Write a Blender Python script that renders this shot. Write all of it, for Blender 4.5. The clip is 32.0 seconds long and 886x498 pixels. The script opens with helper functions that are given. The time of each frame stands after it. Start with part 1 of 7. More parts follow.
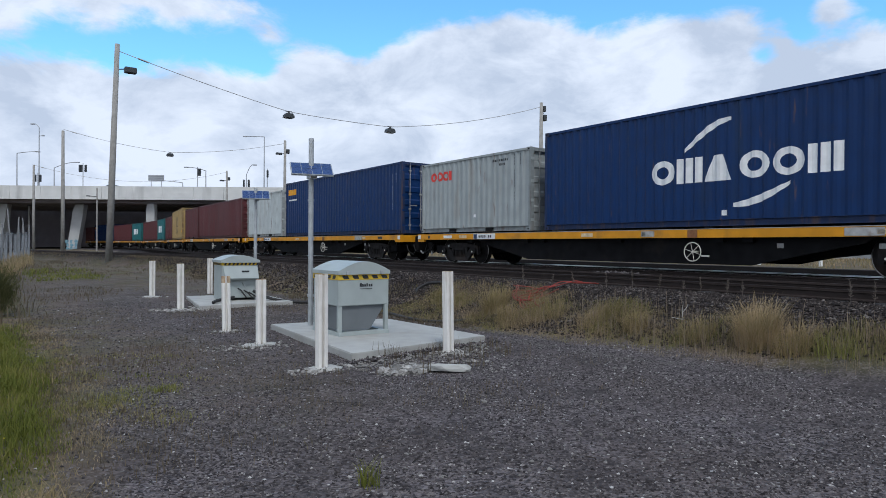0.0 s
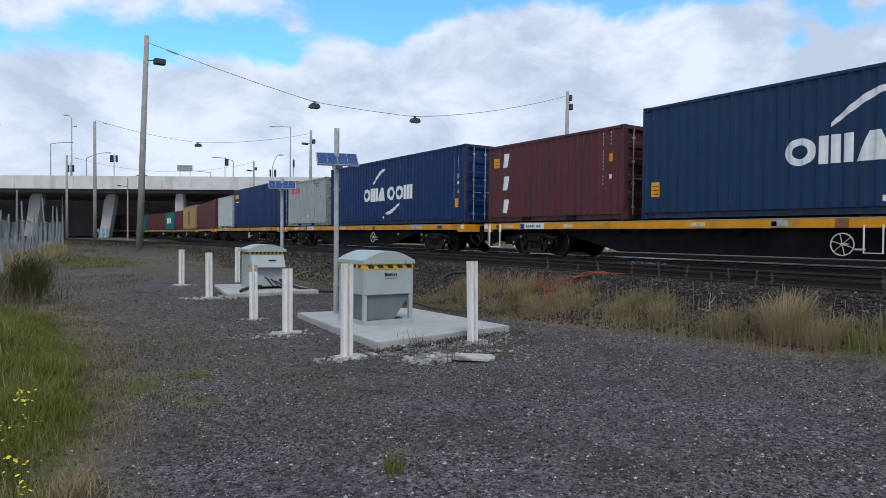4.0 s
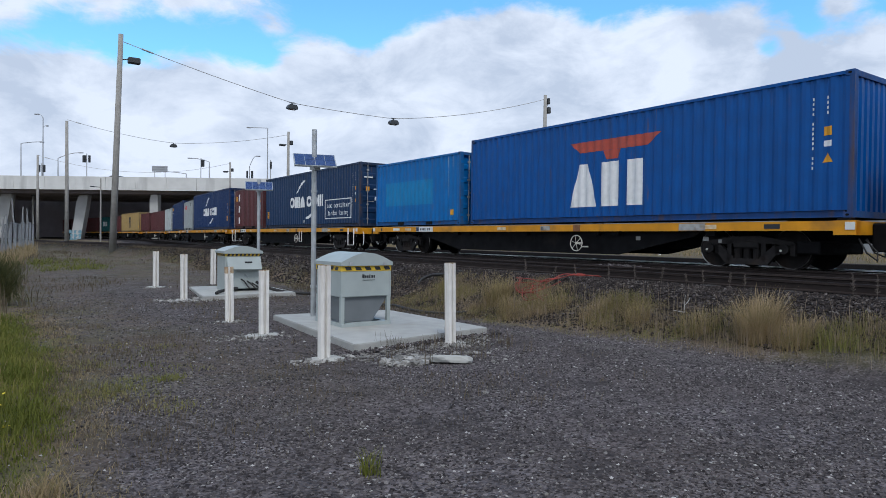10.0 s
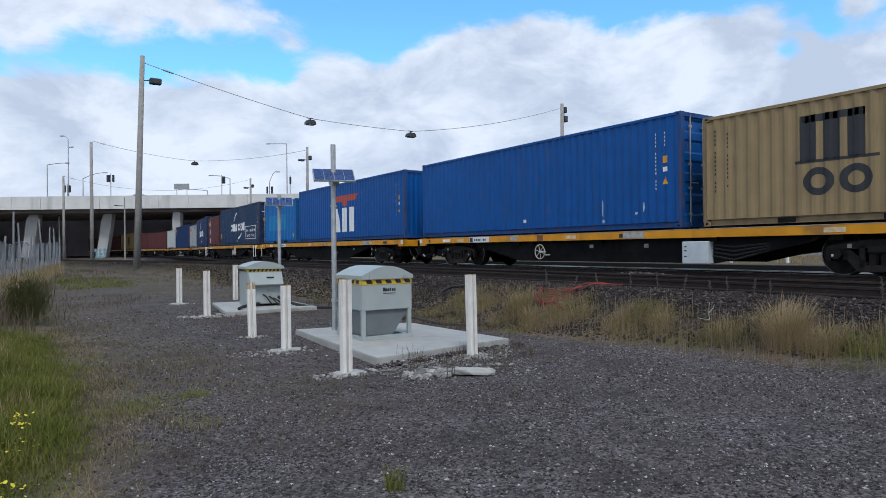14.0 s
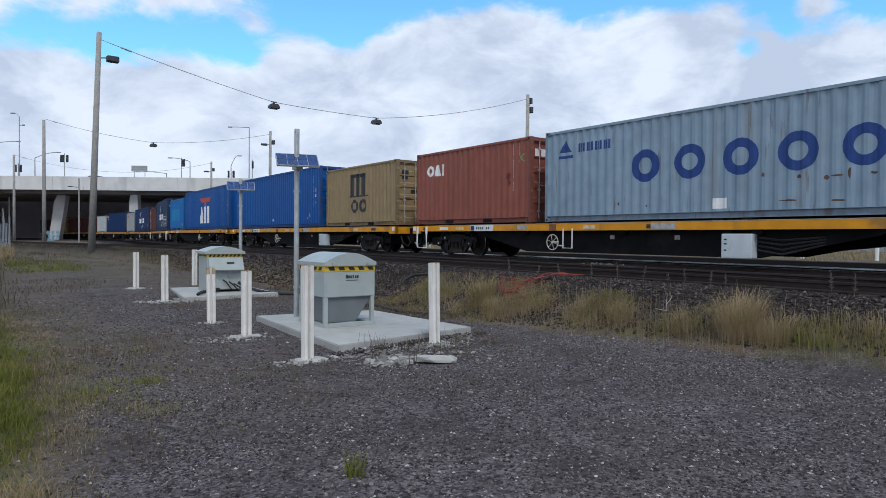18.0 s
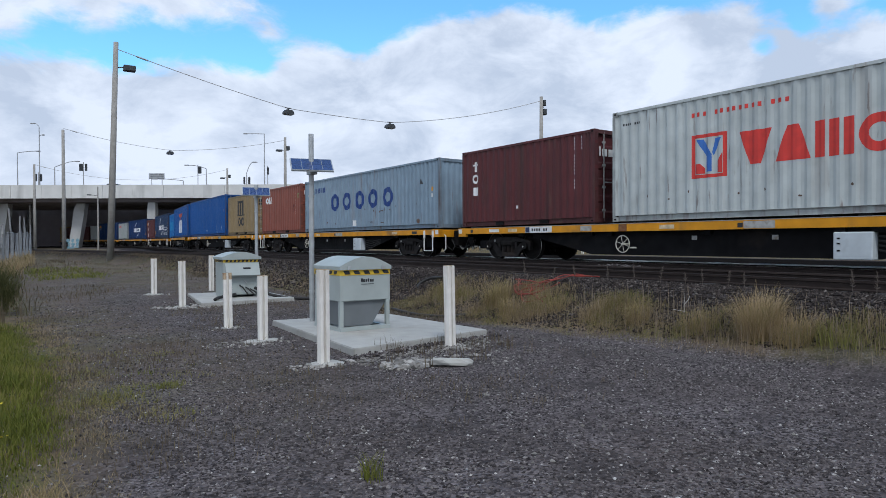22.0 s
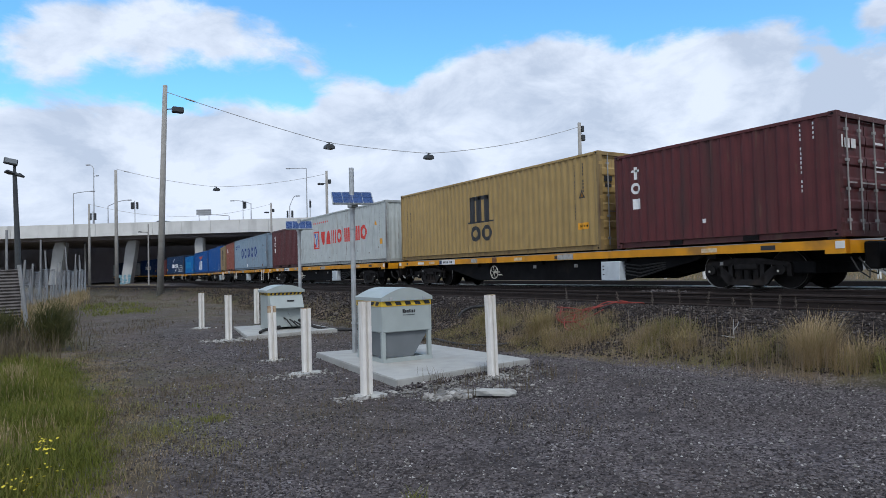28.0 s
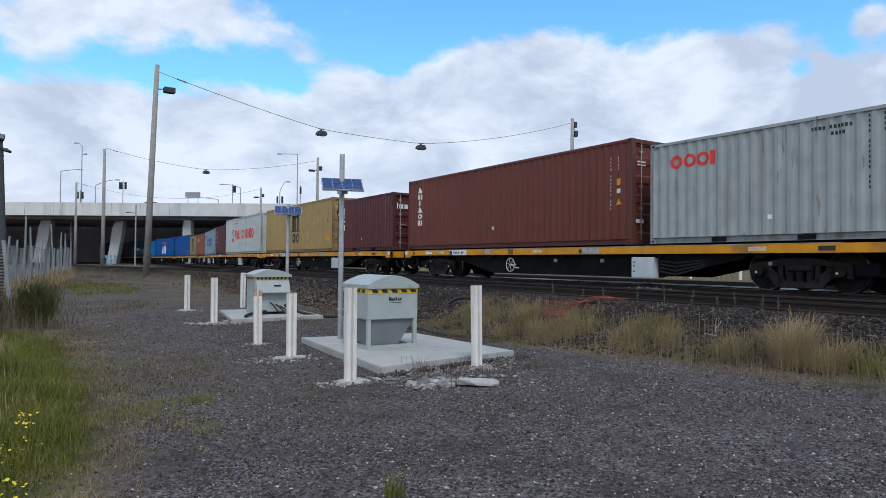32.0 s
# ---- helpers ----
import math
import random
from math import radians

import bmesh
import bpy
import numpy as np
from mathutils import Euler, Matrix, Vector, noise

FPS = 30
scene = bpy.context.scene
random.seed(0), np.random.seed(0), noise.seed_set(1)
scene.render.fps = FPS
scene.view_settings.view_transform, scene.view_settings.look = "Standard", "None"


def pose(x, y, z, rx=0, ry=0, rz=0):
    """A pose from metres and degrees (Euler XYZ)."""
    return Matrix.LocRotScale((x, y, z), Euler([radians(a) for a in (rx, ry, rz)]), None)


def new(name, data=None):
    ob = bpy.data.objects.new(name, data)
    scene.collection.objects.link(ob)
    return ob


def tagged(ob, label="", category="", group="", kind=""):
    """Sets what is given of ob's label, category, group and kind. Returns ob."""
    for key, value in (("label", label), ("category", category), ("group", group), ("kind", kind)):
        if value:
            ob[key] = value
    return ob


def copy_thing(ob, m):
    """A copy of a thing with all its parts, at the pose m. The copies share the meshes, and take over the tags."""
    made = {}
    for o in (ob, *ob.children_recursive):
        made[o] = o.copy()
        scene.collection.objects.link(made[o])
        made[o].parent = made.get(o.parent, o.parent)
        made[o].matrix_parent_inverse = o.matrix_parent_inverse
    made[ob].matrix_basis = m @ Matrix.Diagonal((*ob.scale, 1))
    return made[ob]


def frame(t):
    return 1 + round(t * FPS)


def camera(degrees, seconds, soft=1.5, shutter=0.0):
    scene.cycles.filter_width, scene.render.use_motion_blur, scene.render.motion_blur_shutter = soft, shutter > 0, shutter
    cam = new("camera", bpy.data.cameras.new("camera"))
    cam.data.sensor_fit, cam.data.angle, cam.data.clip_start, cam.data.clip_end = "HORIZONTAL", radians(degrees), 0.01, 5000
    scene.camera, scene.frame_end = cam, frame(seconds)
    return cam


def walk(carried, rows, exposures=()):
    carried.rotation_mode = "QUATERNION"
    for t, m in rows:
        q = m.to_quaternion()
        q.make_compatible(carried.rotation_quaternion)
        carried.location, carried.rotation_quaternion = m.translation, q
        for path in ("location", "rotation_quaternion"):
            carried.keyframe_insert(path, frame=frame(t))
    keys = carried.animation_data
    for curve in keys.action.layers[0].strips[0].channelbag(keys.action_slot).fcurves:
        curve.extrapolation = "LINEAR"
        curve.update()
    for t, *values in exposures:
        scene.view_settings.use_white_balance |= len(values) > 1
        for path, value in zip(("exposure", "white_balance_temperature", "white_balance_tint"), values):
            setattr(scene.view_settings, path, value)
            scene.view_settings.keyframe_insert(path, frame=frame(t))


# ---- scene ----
# The camera: held by hand at eye height beside the track. World: y along the track, x to the right of it, z up from the gravel.
EYE = (
    (0, -0.003, 0.015, 1.505, 89.722, -0.353, -35.296),
    (0.5, -0.000, 0.015, 1.509, 89.386, -0.639, -35.172),
    (1, -0.005, 0.009, 1.510, 89.340, -0.286, -35.076),
    (1.5, -0.005, 0.012, 1.511, 88.725, -0.501, -34.801),
    (2, 0.002, 0.011, 1.507, 88.828, -0.190, -34.502),
    (2.5, -0.007, 0.007, 1.509, 88.655, -0.454, -34.093),
    (3, -0.009, 0.006, 1.503, 88.661, -0.533, -33.877),
    (3.5, -0.014, 0.003, 1.503, 88.708, -0.719, -33.336),
    (5.5, 0.001, -0.009, 1.522, 89.566, -0.007, -32.854),
    (6, -0.005, -0.011, 1.520, 89.808, 0.046, -32.948),
    (6.5, -0.011, -0.011, 1.516, 89.986, 0.132, -32.963),
    (7, -0.008, -0.011, 1.513, 90.030, 0.286, -32.588),
    (7.5, -0.005, -0.008, 1.506, 90.031, -0.224, -32.274),
    (8, 0.002, -0.004, 1.499, 89.746, 0.505, -33.290),
    (8.5, 0.003, 0.002, 1.497, 89.638, -0.497, -33.959),
    (9, 0.001, -0.003, 1.500, 89.581, -0.604, -34.448),
    (9.5, -0.002, -0.003, 1.497, 89.235, -0.641, -34.933),
    (10, -0.006, 0.000, 1.497, 89.050, -0.656, -35.034),
    (10.5, -0.008, -0.002, 1.498, 89.129, -0.452, -34.971),
    (11, -0.008, 0.004, 1.505, 89.750, -0.330, -34.949),
    (11.5, 0.001, -0.005, 1.506, 89.665, 0.264, -34.574),
    (12, 0.002, 0.001, 1.505, 89.924, 0.677, -34.027),
    (12.5, -0.001, 0.001, 1.502, 89.916, 0.005, -33.803),
    (13, -0.002, 0.001, 1.508, 90.086, -0.341, -33.627),
    (13.5, -0.008, 0.006, 1.509, 89.947, 0.370, -33.547),
    (15.5, -0.005, 0.001, 1.510, 90.380, 0.547, -32.972),
    (16, -0.010, 0.003, 1.505, 90.444, 0.325, -33.169),
    (16.5, -0.001, 0.007, 1.501, 89.822, 0.177, -35.164),
    (17, -0.002, 0.007, 1.498, 89.826, -0.935, -35.452),
    (17.5, 0.002, 0.012, 1.497, 89.452, -1.011, -35.821),
    (18, -0.006, 0.010, 1.501, 89.019, -0.447, -36.491),
    (18.5, 0.005, -0.001, 1.505, 89.536, -0.677, -36.551),
    (19, -0.001, 0.000, 1.494, 89.763, -0.121, -36.606),
    (19.5, -0.006, 0.005, 1.496, 89.566, -1.249, -36.312),
    (20, -0.004, 0.003, 1.497, 89.520, -0.097, -35.868),
    (20.5, -0.003, 0.005, 1.496, 89.376, -0.015, -35.675),
    (21, 0.002, 0.002, 1.494, 89.397, -0.305, -35.750),
    (21.5, 0.001, 0.011, 1.492, 89.472, 0.082, -35.552),
    (22, 0.005, 0.019, 1.489, 89.325, 0.223, -35.192),
    (22.5, 0.007, 0.009, 1.503, 89.592, 0.302, -35.043),
    (23, 0.001, 0.013, 1.505, 89.891, 0.121, -35.046),
    (23.5, 0.009, 0.007, 1.500, 90.335, 0.055, -35.101),
    (24, 0.007, 0.014, 1.508, 90.163, -0.152, -36.045),
    (24.5, 0.004, 0.009, 1.502, 90.086, -0.262, -36.203),
    (25, 0.003, 0.007, 1.501, 89.903, 0.268, -36.118),
    (25.5, 0.005, 0.012, 1.521, 90.207, 0.595, -36.274),
    (27.5, 0.013, -0.011, 1.494, 90.074, 0.954, -32.399),
    (28, 0.004, 0.000, 1.506, 91.876, 1.440, -31.615),
    (28.5, 0.008, -0.016, 1.483, 91.179, 0.750, -31.405),
    (29, 0.005, -0.019, 1.476, 90.946, 0.719, -31.258),
    (29.5, 0.012, -0.023, 1.475, 90.101, 0.512, -31.131),
    (30, 0.006, -0.022, 1.482, 89.488, -0.060, -31.530),
    (30.5, 0.008, -0.023, 1.484, 90.506, 0.389, -31.722),
    (31, 0.011, -0.020, 1.479, 91.002, 0.128, -32.222),
    (31.5, 0.010, -0.022, 1.475, 91.173, -0.292, -32.412),
    (32, 0.009, -0.024, 1.475, 91.126, -0.506, -32.607),
)
cam = camera(68.08, 32.0, soft=0.8)
walk(cam, [(t, pose(x, y, z, rx, ry, rz)) for t, x, y, z, rx, ry, rz in EYE], exposures=((0, -0.12, 6050, 10), (32, -0.12, 6050, 10)))

# ---- light ----
world = bpy.data.worlds.new("cloudy_sky")
scene.world = world
world.use_nodes = True
SUN_EL, SUN_AZ = 52.0, 205.0      # the sun stands behind thin cloud, at the back of the camera


def sky_world():
    nt = world.node_tree
    nt.nodes.clear()
    N, Lk = nt.nodes.new, nt.links.new
    out, bg = N("ShaderNodeOutputWorld"), N("ShaderNodeBackground")
    sky = N("ShaderNodeTexSky")
    sky.sky_type, sky.sun_disc = "NISHITA", False
    sky.sun_elevation, sky.sun_rotation = radians(SUN_EL), radians(SUN_AZ)
    sky.air_density, sky.dust_density, sky.ozone_density = 1.0, 0.6, 1.6
    bg.inputs[1].default_value = 0.12
    tc = N("ShaderNodeTexCoord")
    sep = N("ShaderNodeSeparateXYZ")
    Lk(tc.outputs["Generated"], sep.inputs[0])

    def m(op, a, b=None, c=None, clamp=False):
        n = N("ShaderNodeMath")
        n.operation, n.use_clamp = op, clamp
        for i, v in enumerate((a, b, c)):
            if v is None:
                continue
            if isinstance(v, (int, float)):
                n.inputs[i].default_value = v
            else:
                Lk(v, n.inputs[i])
        return n.outputs[0]

    flat = N("ShaderNodeMapping")
    flat.inputs["Scale"].default_value = (1.0, 1.0, 1.9)
    Lk(tc.outputs["Generated"], flat.inputs[0])

    def clouds(scale, detail, rough, off, warp=0.3):
        mp = N("ShaderNodeMapping")
        mp.inputs["Location"].default_value = off
        Lk(flat.outputs[0], mp.inputs[0])
        n = N("ShaderNodeTexNoise")
        n.inputs["Scale"].default_value, n.inputs["Detail"].default_value, n.inputs["Roughness"].default_value = scale, detail, rough
        n.inputs["Distortion"].default_value = warp
        Lk(mp.outputs[0], n.inputs["Vector"])
        return n.outputs[0]

    big = clouds(5.5, 12, 0.58, (0.35, 1.7, 0.0))
    fine = clouds(15.0, 10, 0.62, (3.1, 0.4, 0.0))
    cover = m("ADD", m("MULTIPLY_ADD", big, 0.62, 0.19), m("MULTIPLY_ADD", fine, 0.62, -0.31))
    # the upper edge of the cloud bank, azimuth by elevation in degrees
    azim = m("MULTIPLY", m("ARCTAN2", sep.outputs[0], sep.outputs[1]), 180 / math.pi)
    elev = m("MULTIPLY", m("ARCSINE", sep.outputs[2]), 180 / math.pi)
    edge = N("ShaderNodeFloatCurve")
    cv = edge.mapping.curves[0]
    cv.points[0].location, cv.points[1].location = (0.0, 0.48), (1.0, 0.64)
    for az, el in BANK_TOP:
        cv.points.new((az + 10) / 90, el / 25)
    edge.mapping.update()
    Lk(m("MULTIPLY_ADD", azim, 1 / 90, 10 / 90, clamp=True), edge.inputs["Value"])
    rise = m("SUBTRACT", m("MULTIPLY", edge.outputs[0], 25.0), elev)
    rise = m("MINIMUM", m("MAXIMUM", m("MULTIPLY", rise, 0.21), -0.34), 0.34)
    ahead = m("MULTIPLY", m("MULTIPLY_ADD", azim, 0.1, 2.5, clamp=True), m("MULTIPLY_ADD", azim, -0.1, 9.5, clamp=True))
    cover = m("ADD", cover, m("MULTIPLY", rise, ahead))
    # the cloud is thicker overhead and behind
    over = m("MAXIMUM", m("MULTIPLY_ADD", elev, 0.07, -1.75, clamp=True), m("SUBTRACT", 1.0, ahead))
    cover = m("MULTIPLY_ADD", over, 0.30, cover)

    # gaps of open sky and heaps of cloud: azimuth to the right of the track, elevation, half width
    def blob(az, el, width, gain):
        d = (math.sin(radians(az)) * math.cos(radians(el)), math.cos(radians(az)) * math.cos(radians(el)), math.sin(radians(el)))
        dot = N("ShaderNodeVectorMath")
        dot.operation = "DOT_PRODUCT"
        Lk(tc.outputs["Generated"], dot.inputs[0])
        dot.inputs[1].default_value = d
        k = math.log(0.5) / (math.cos(radians(width)) - 1.0)
        return m("MULTIPLY", m("EXPONENT", m("MULTIPLY", m("SUBTRACT", dot.outputs["Value"], 1.0), k)), gain)

    for az, el, width, gain in GAPS:
        cover = m("ADD", cover, blob(az, el, width, gain))
    # the cover closes towards the horizon
    low = N("ShaderNodeMapRange")
    low.inputs[1].default_value, low.inputs[2].default_value, low.inputs[3].default_value, low.inputs[4].default_value = 0.05, 0.20, 0.30, 0.0
    Lk(sep.outputs[2], low.inputs[0])
    cover = m("ADD", cover, low.outputs[0])
    mask = N("ShaderNodeMapRange")
    mask.interpolation_type = "SMOOTHSTEP"
    mask.inputs[1].default_value, mask.inputs[2].default_value = 0.34, 0.64
    Lk(cover, mask.inputs[0])
    shade = N("ShaderNodeMapRange")
    shade.inputs[1].default_value, shade.inputs[2].default_value = 0.34, 0.58
    shade.inputs[3].default_value, shade.inputs[4].default_value = 0.0, 1.0
    Lk(clouds(7.0, 10, 0.6, (1.3, 5.2, 0.0)), shade.inputs[0])
    light = shade.outputs[0]
    for az, el, width, gain in HEAPS:
        light = m("ADD", light, blob(az, el, width, gain))
    light = m("MINIMUM", m("MAXIMUM", light, 0.0), 1.15)
    tone = N("ShaderNodeMixRGB")
    tone.inputs[1].default_value = (5.0, 5.65, 6.7, 1)
    tone.inputs[2].default_value = (7.55, 8.05, 8.85, 1)
    Lk(light, tone.inputs[0])
    blue = N("ShaderNodeMixRGB")
    blue.blend_type = "MULTIPLY"
    blue.inputs[0].default_value = 1.0
    blue.inputs[2].default_value = (1.22, 1.95, 2.1, 1)
    Lk(sky.outputs[0], blue.inputs[1])
    mix = N("ShaderNodeMixRGB")
    Lk(mask.outputs[0], mix.inputs[0])
    Lk(blue.outputs[0], mix.inputs[1])
    Lk(tone.outputs[0], mix.inputs[2])
    Lk(mix.outputs[0], bg.inputs[0])
    Lk(bg.outputs[0], out.inputs[0])


BANK_TOP = ((2.0, 12.7), (5.0, 13.6), (9.0, 13.2), (13.5, 14.1), (17.2, 13.9), (21.0, 14.6), (25.0, 16.5), (27.8, 15.7), (30.4, 17.0), (34.4, 18.2), (38.0, 18.6), (43.0, 19.2),
            (46.0, 18.4), (49.0, 17.6), (52.0, 18.4), (56.5, 18.0), (62.0, 17.4), (64.5, 14.8), (69.0, 15.2))
GAPS = (
    (-0.3, 16.5, 2.6, 0.50), (3.5, 18.6, 2.6, 0.50), (8.4, 20.0, 2.4, 0.46), (13.2, 20.2, 2.0, 0.32), (17.2, 18.6, 1.9, 0.44), (21.0, 17.3, 1.6, 0.40), (13.0, 18.0, 1.8, 0.30), (8.0, 16.6, 1.8, 0.30), (24.0, 20.7, 0.9, 0.16),
    (65.8, 17.4, 1.4, 0.55), (61.2, 15.1, 1.3, -0.46), (56.0, 13.4, 0.8, -0.30), (50.0, 19.8, 1.2, 0.14), (20.0, 14.4, 0.8, -0.2), (26.5, 17.6, 1.8, -0.12),
)
# grey undersides and bright heads in the bank
HEAPS = ((37.8, 15.7, 2.6, -0.5), (45.4, 12.4, 2.0, -0.5), (57.0, 16.2, 1.5, -0.4), (63.4, 12.9, 1.8, -0.5), (1.2, 10.4, 3.0, -0.35), (14.8, 9.3, 1.6, 0.6), (54.0, 13.0, 1.3, 0.6), (43.0, 17.8, 2.0, 0.3), (66.0, 12.5, 4.0, -0.45), (60.0, 11.0, 3.0, -0.3))
sky_world()
sun = new("sun", bpy.data.lights.new("sun", "SUN"))
sun.data.energy, sun.data.angle, sun.data.color = 1.7, radians(12), (1.0, 0.96, 0.9)
sun.matrix_world = pose(0, 0, 60, 90 - SUN_EL, 0, 180 - SUN_AZ)


# ---- materials ----
def grain(name, color, rough=0.7, metal=0.0, vary=0.25, scale=6.0, bump=0.0, bump_scale=60.0, dirt=None, dirt_amount=0.0,
          streak=False, island=False, per_object=0.0, spec=0.3, dirt_scale=1.4, spots=0.0):
    """A procedural surface: base colour with two scales of variation, stains of another colour, and fine relief."""
    mt = bpy.data.materials.new(name)
    mt.use_nodes = True
    nt = mt.node_tree
    N, Lk = nt.nodes.new, nt.links.new
    b = nt.nodes["Principled BSDF"]
    b.inputs["Roughness"].default_value, b.inputs["Metallic"].default_value = rough, metal
    b.inputs["Specular IOR Level"].default_value = spec
    tc = N("ShaderNodeTexCoord")
    mp = N("ShaderNodeMapping")
    Lk(tc.outputs["Object"], mp.inputs[0])
    if streak:
        mp.inputs["Scale"].default_value = (1, 1, 0.12)

    def tex(sc, det, vec):
        n = N("ShaderNodeTexNoise")
        n.inputs["Scale"].default_value, n.inputs["Detail"].default_value = sc, det
        Lk(vec, n.inputs["Vector"])
        return n.outputs[0]

    def ramp(v, a, z, lo, hi):
        r = N("ShaderNodeMapRange")
        for i, x in enumerate((a, z, lo, hi), 1):
            r.inputs[i].default_value = x
        Lk(v, r.inputs[0])
        return r.outputs[0]

    def mul(v, k):
        h = N("ShaderNodeHueSaturation")
        h.inputs["Color"].default_value = (*color, 1)
        Lk(v, h.inputs["Value"])
        return h.outputs[0]

    two = N("ShaderNodeMath")
    two.operation = "MULTIPLY"
    Lk(ramp(tex(scale, 6, tc.outputs["Object"]), 0.3, 0.7, 1 - vary, 1 + vary), two.inputs[0])
    Lk(ramp(tex(scale * 0.16, 3, tc.outputs["Object"]), 0.3, 0.7, 1 - vary * 0.6, 1 + vary * 0.6), two.inputs[1])
    value = two.outputs[0]
    if island or per_object:
        w = N("ShaderNodeMath")
        w.operation = "MULTIPLY"
        src = N("ShaderNodeNewGeometry").outputs["Random Per Island"] if island else N("ShaderNodeObjectInfo").outputs["Random"]
        k = per_object or 0.35
        Lk(ramp(src, 0, 1, 1 - k, 1 + k), w.inputs[0])
        Lk(value, w.inputs[1])
        value = w.outputs[0]
    col = mul(value, 1)
    if dirt:
        mx = N("ShaderNodeMixRGB")
        Lk(col, mx.inputs[1])
        mx.inputs[2].default_value = (*dirt, 1)
        Lk(ramp(tex(dirt_scale, 9, mp.outputs[0]), 0.62 - 0.25 * dirt_amount, 0.80 - 0.2 * dirt_amount, 0.0, min(1.0, 0.35 + dirt_amount)), mx.inputs[0])
        col = mx.outputs[0]
    if spots:
        mx = N("ShaderNodeMixRGB")
        Lk(col, mx.inputs[1])
        mx.inputs[2].default_value = (0.12, 0.07, 0.05, 1)
        both = N("ShaderNodeMath")
        both.operation = "MULTIPLY"
        Lk(ramp(tex(9.0, 5, mp.outputs[0]), 0.68 - 0.1 * spots, 0.74 - 0.1 * spots, 0, 0.6), both.inputs[0])
        Lk(ramp(tex(0.7, 3, tc.outputs["Object"]), 0.42, 0.6, 0.1, 1.0), both.inputs[1])
        Lk(both.outputs[0], mx.inputs[0])
        col = mx.outputs[0]
    Lk(col, b.inputs["Base Color"])
    Lk(ramp(tex(scale * 2, 4, tc.outputs["Object"]), 0.3, 0.7, rough - 0.08, min(1, rough + 0.1)), b.inputs["Roughness"])
    if bump:
        bp = N("ShaderNodeBump")
        bp.inputs["Strength"].default_value, bp.inputs["Distance"].default_value = bump, 0.02
        Lk(tex(bump_scale, 8, tc.outputs["Object"]), bp.inputs["Height"])
        Lk(bp.outputs[0], b.inputs["Normal"])
    return mt


RUST = (0.13, 0.05, 0.025)
GRIME = (0.06, 0.055, 0.05)
PAINT, WORN = {}, {}


def paint(name, color, dirt=GRIME, amount=0.15, rough=0.45, spots=0.3):
    if name not in PAINT:
        PAINT[name] = grain("paint_" + name, [0.82 * c for c in color], rough, 0.0, 0.10, 2.5, 0.10, 25, dirt, amount, streak=True, dirt_scale=2.2, spec=0.24, spots=spots)
        WORN[PAINT[name].name] = grain("worn_" + name, [0.55 * c + 0.01 for c in color], 0.6, 0.0, 0.18, 5, 0.2, 30, (0.10, 0.06, 0.045), 0.38, streak=True, dirt_scale=4.0, spec=0.3, spots=0.8)
    return PAINT[name]


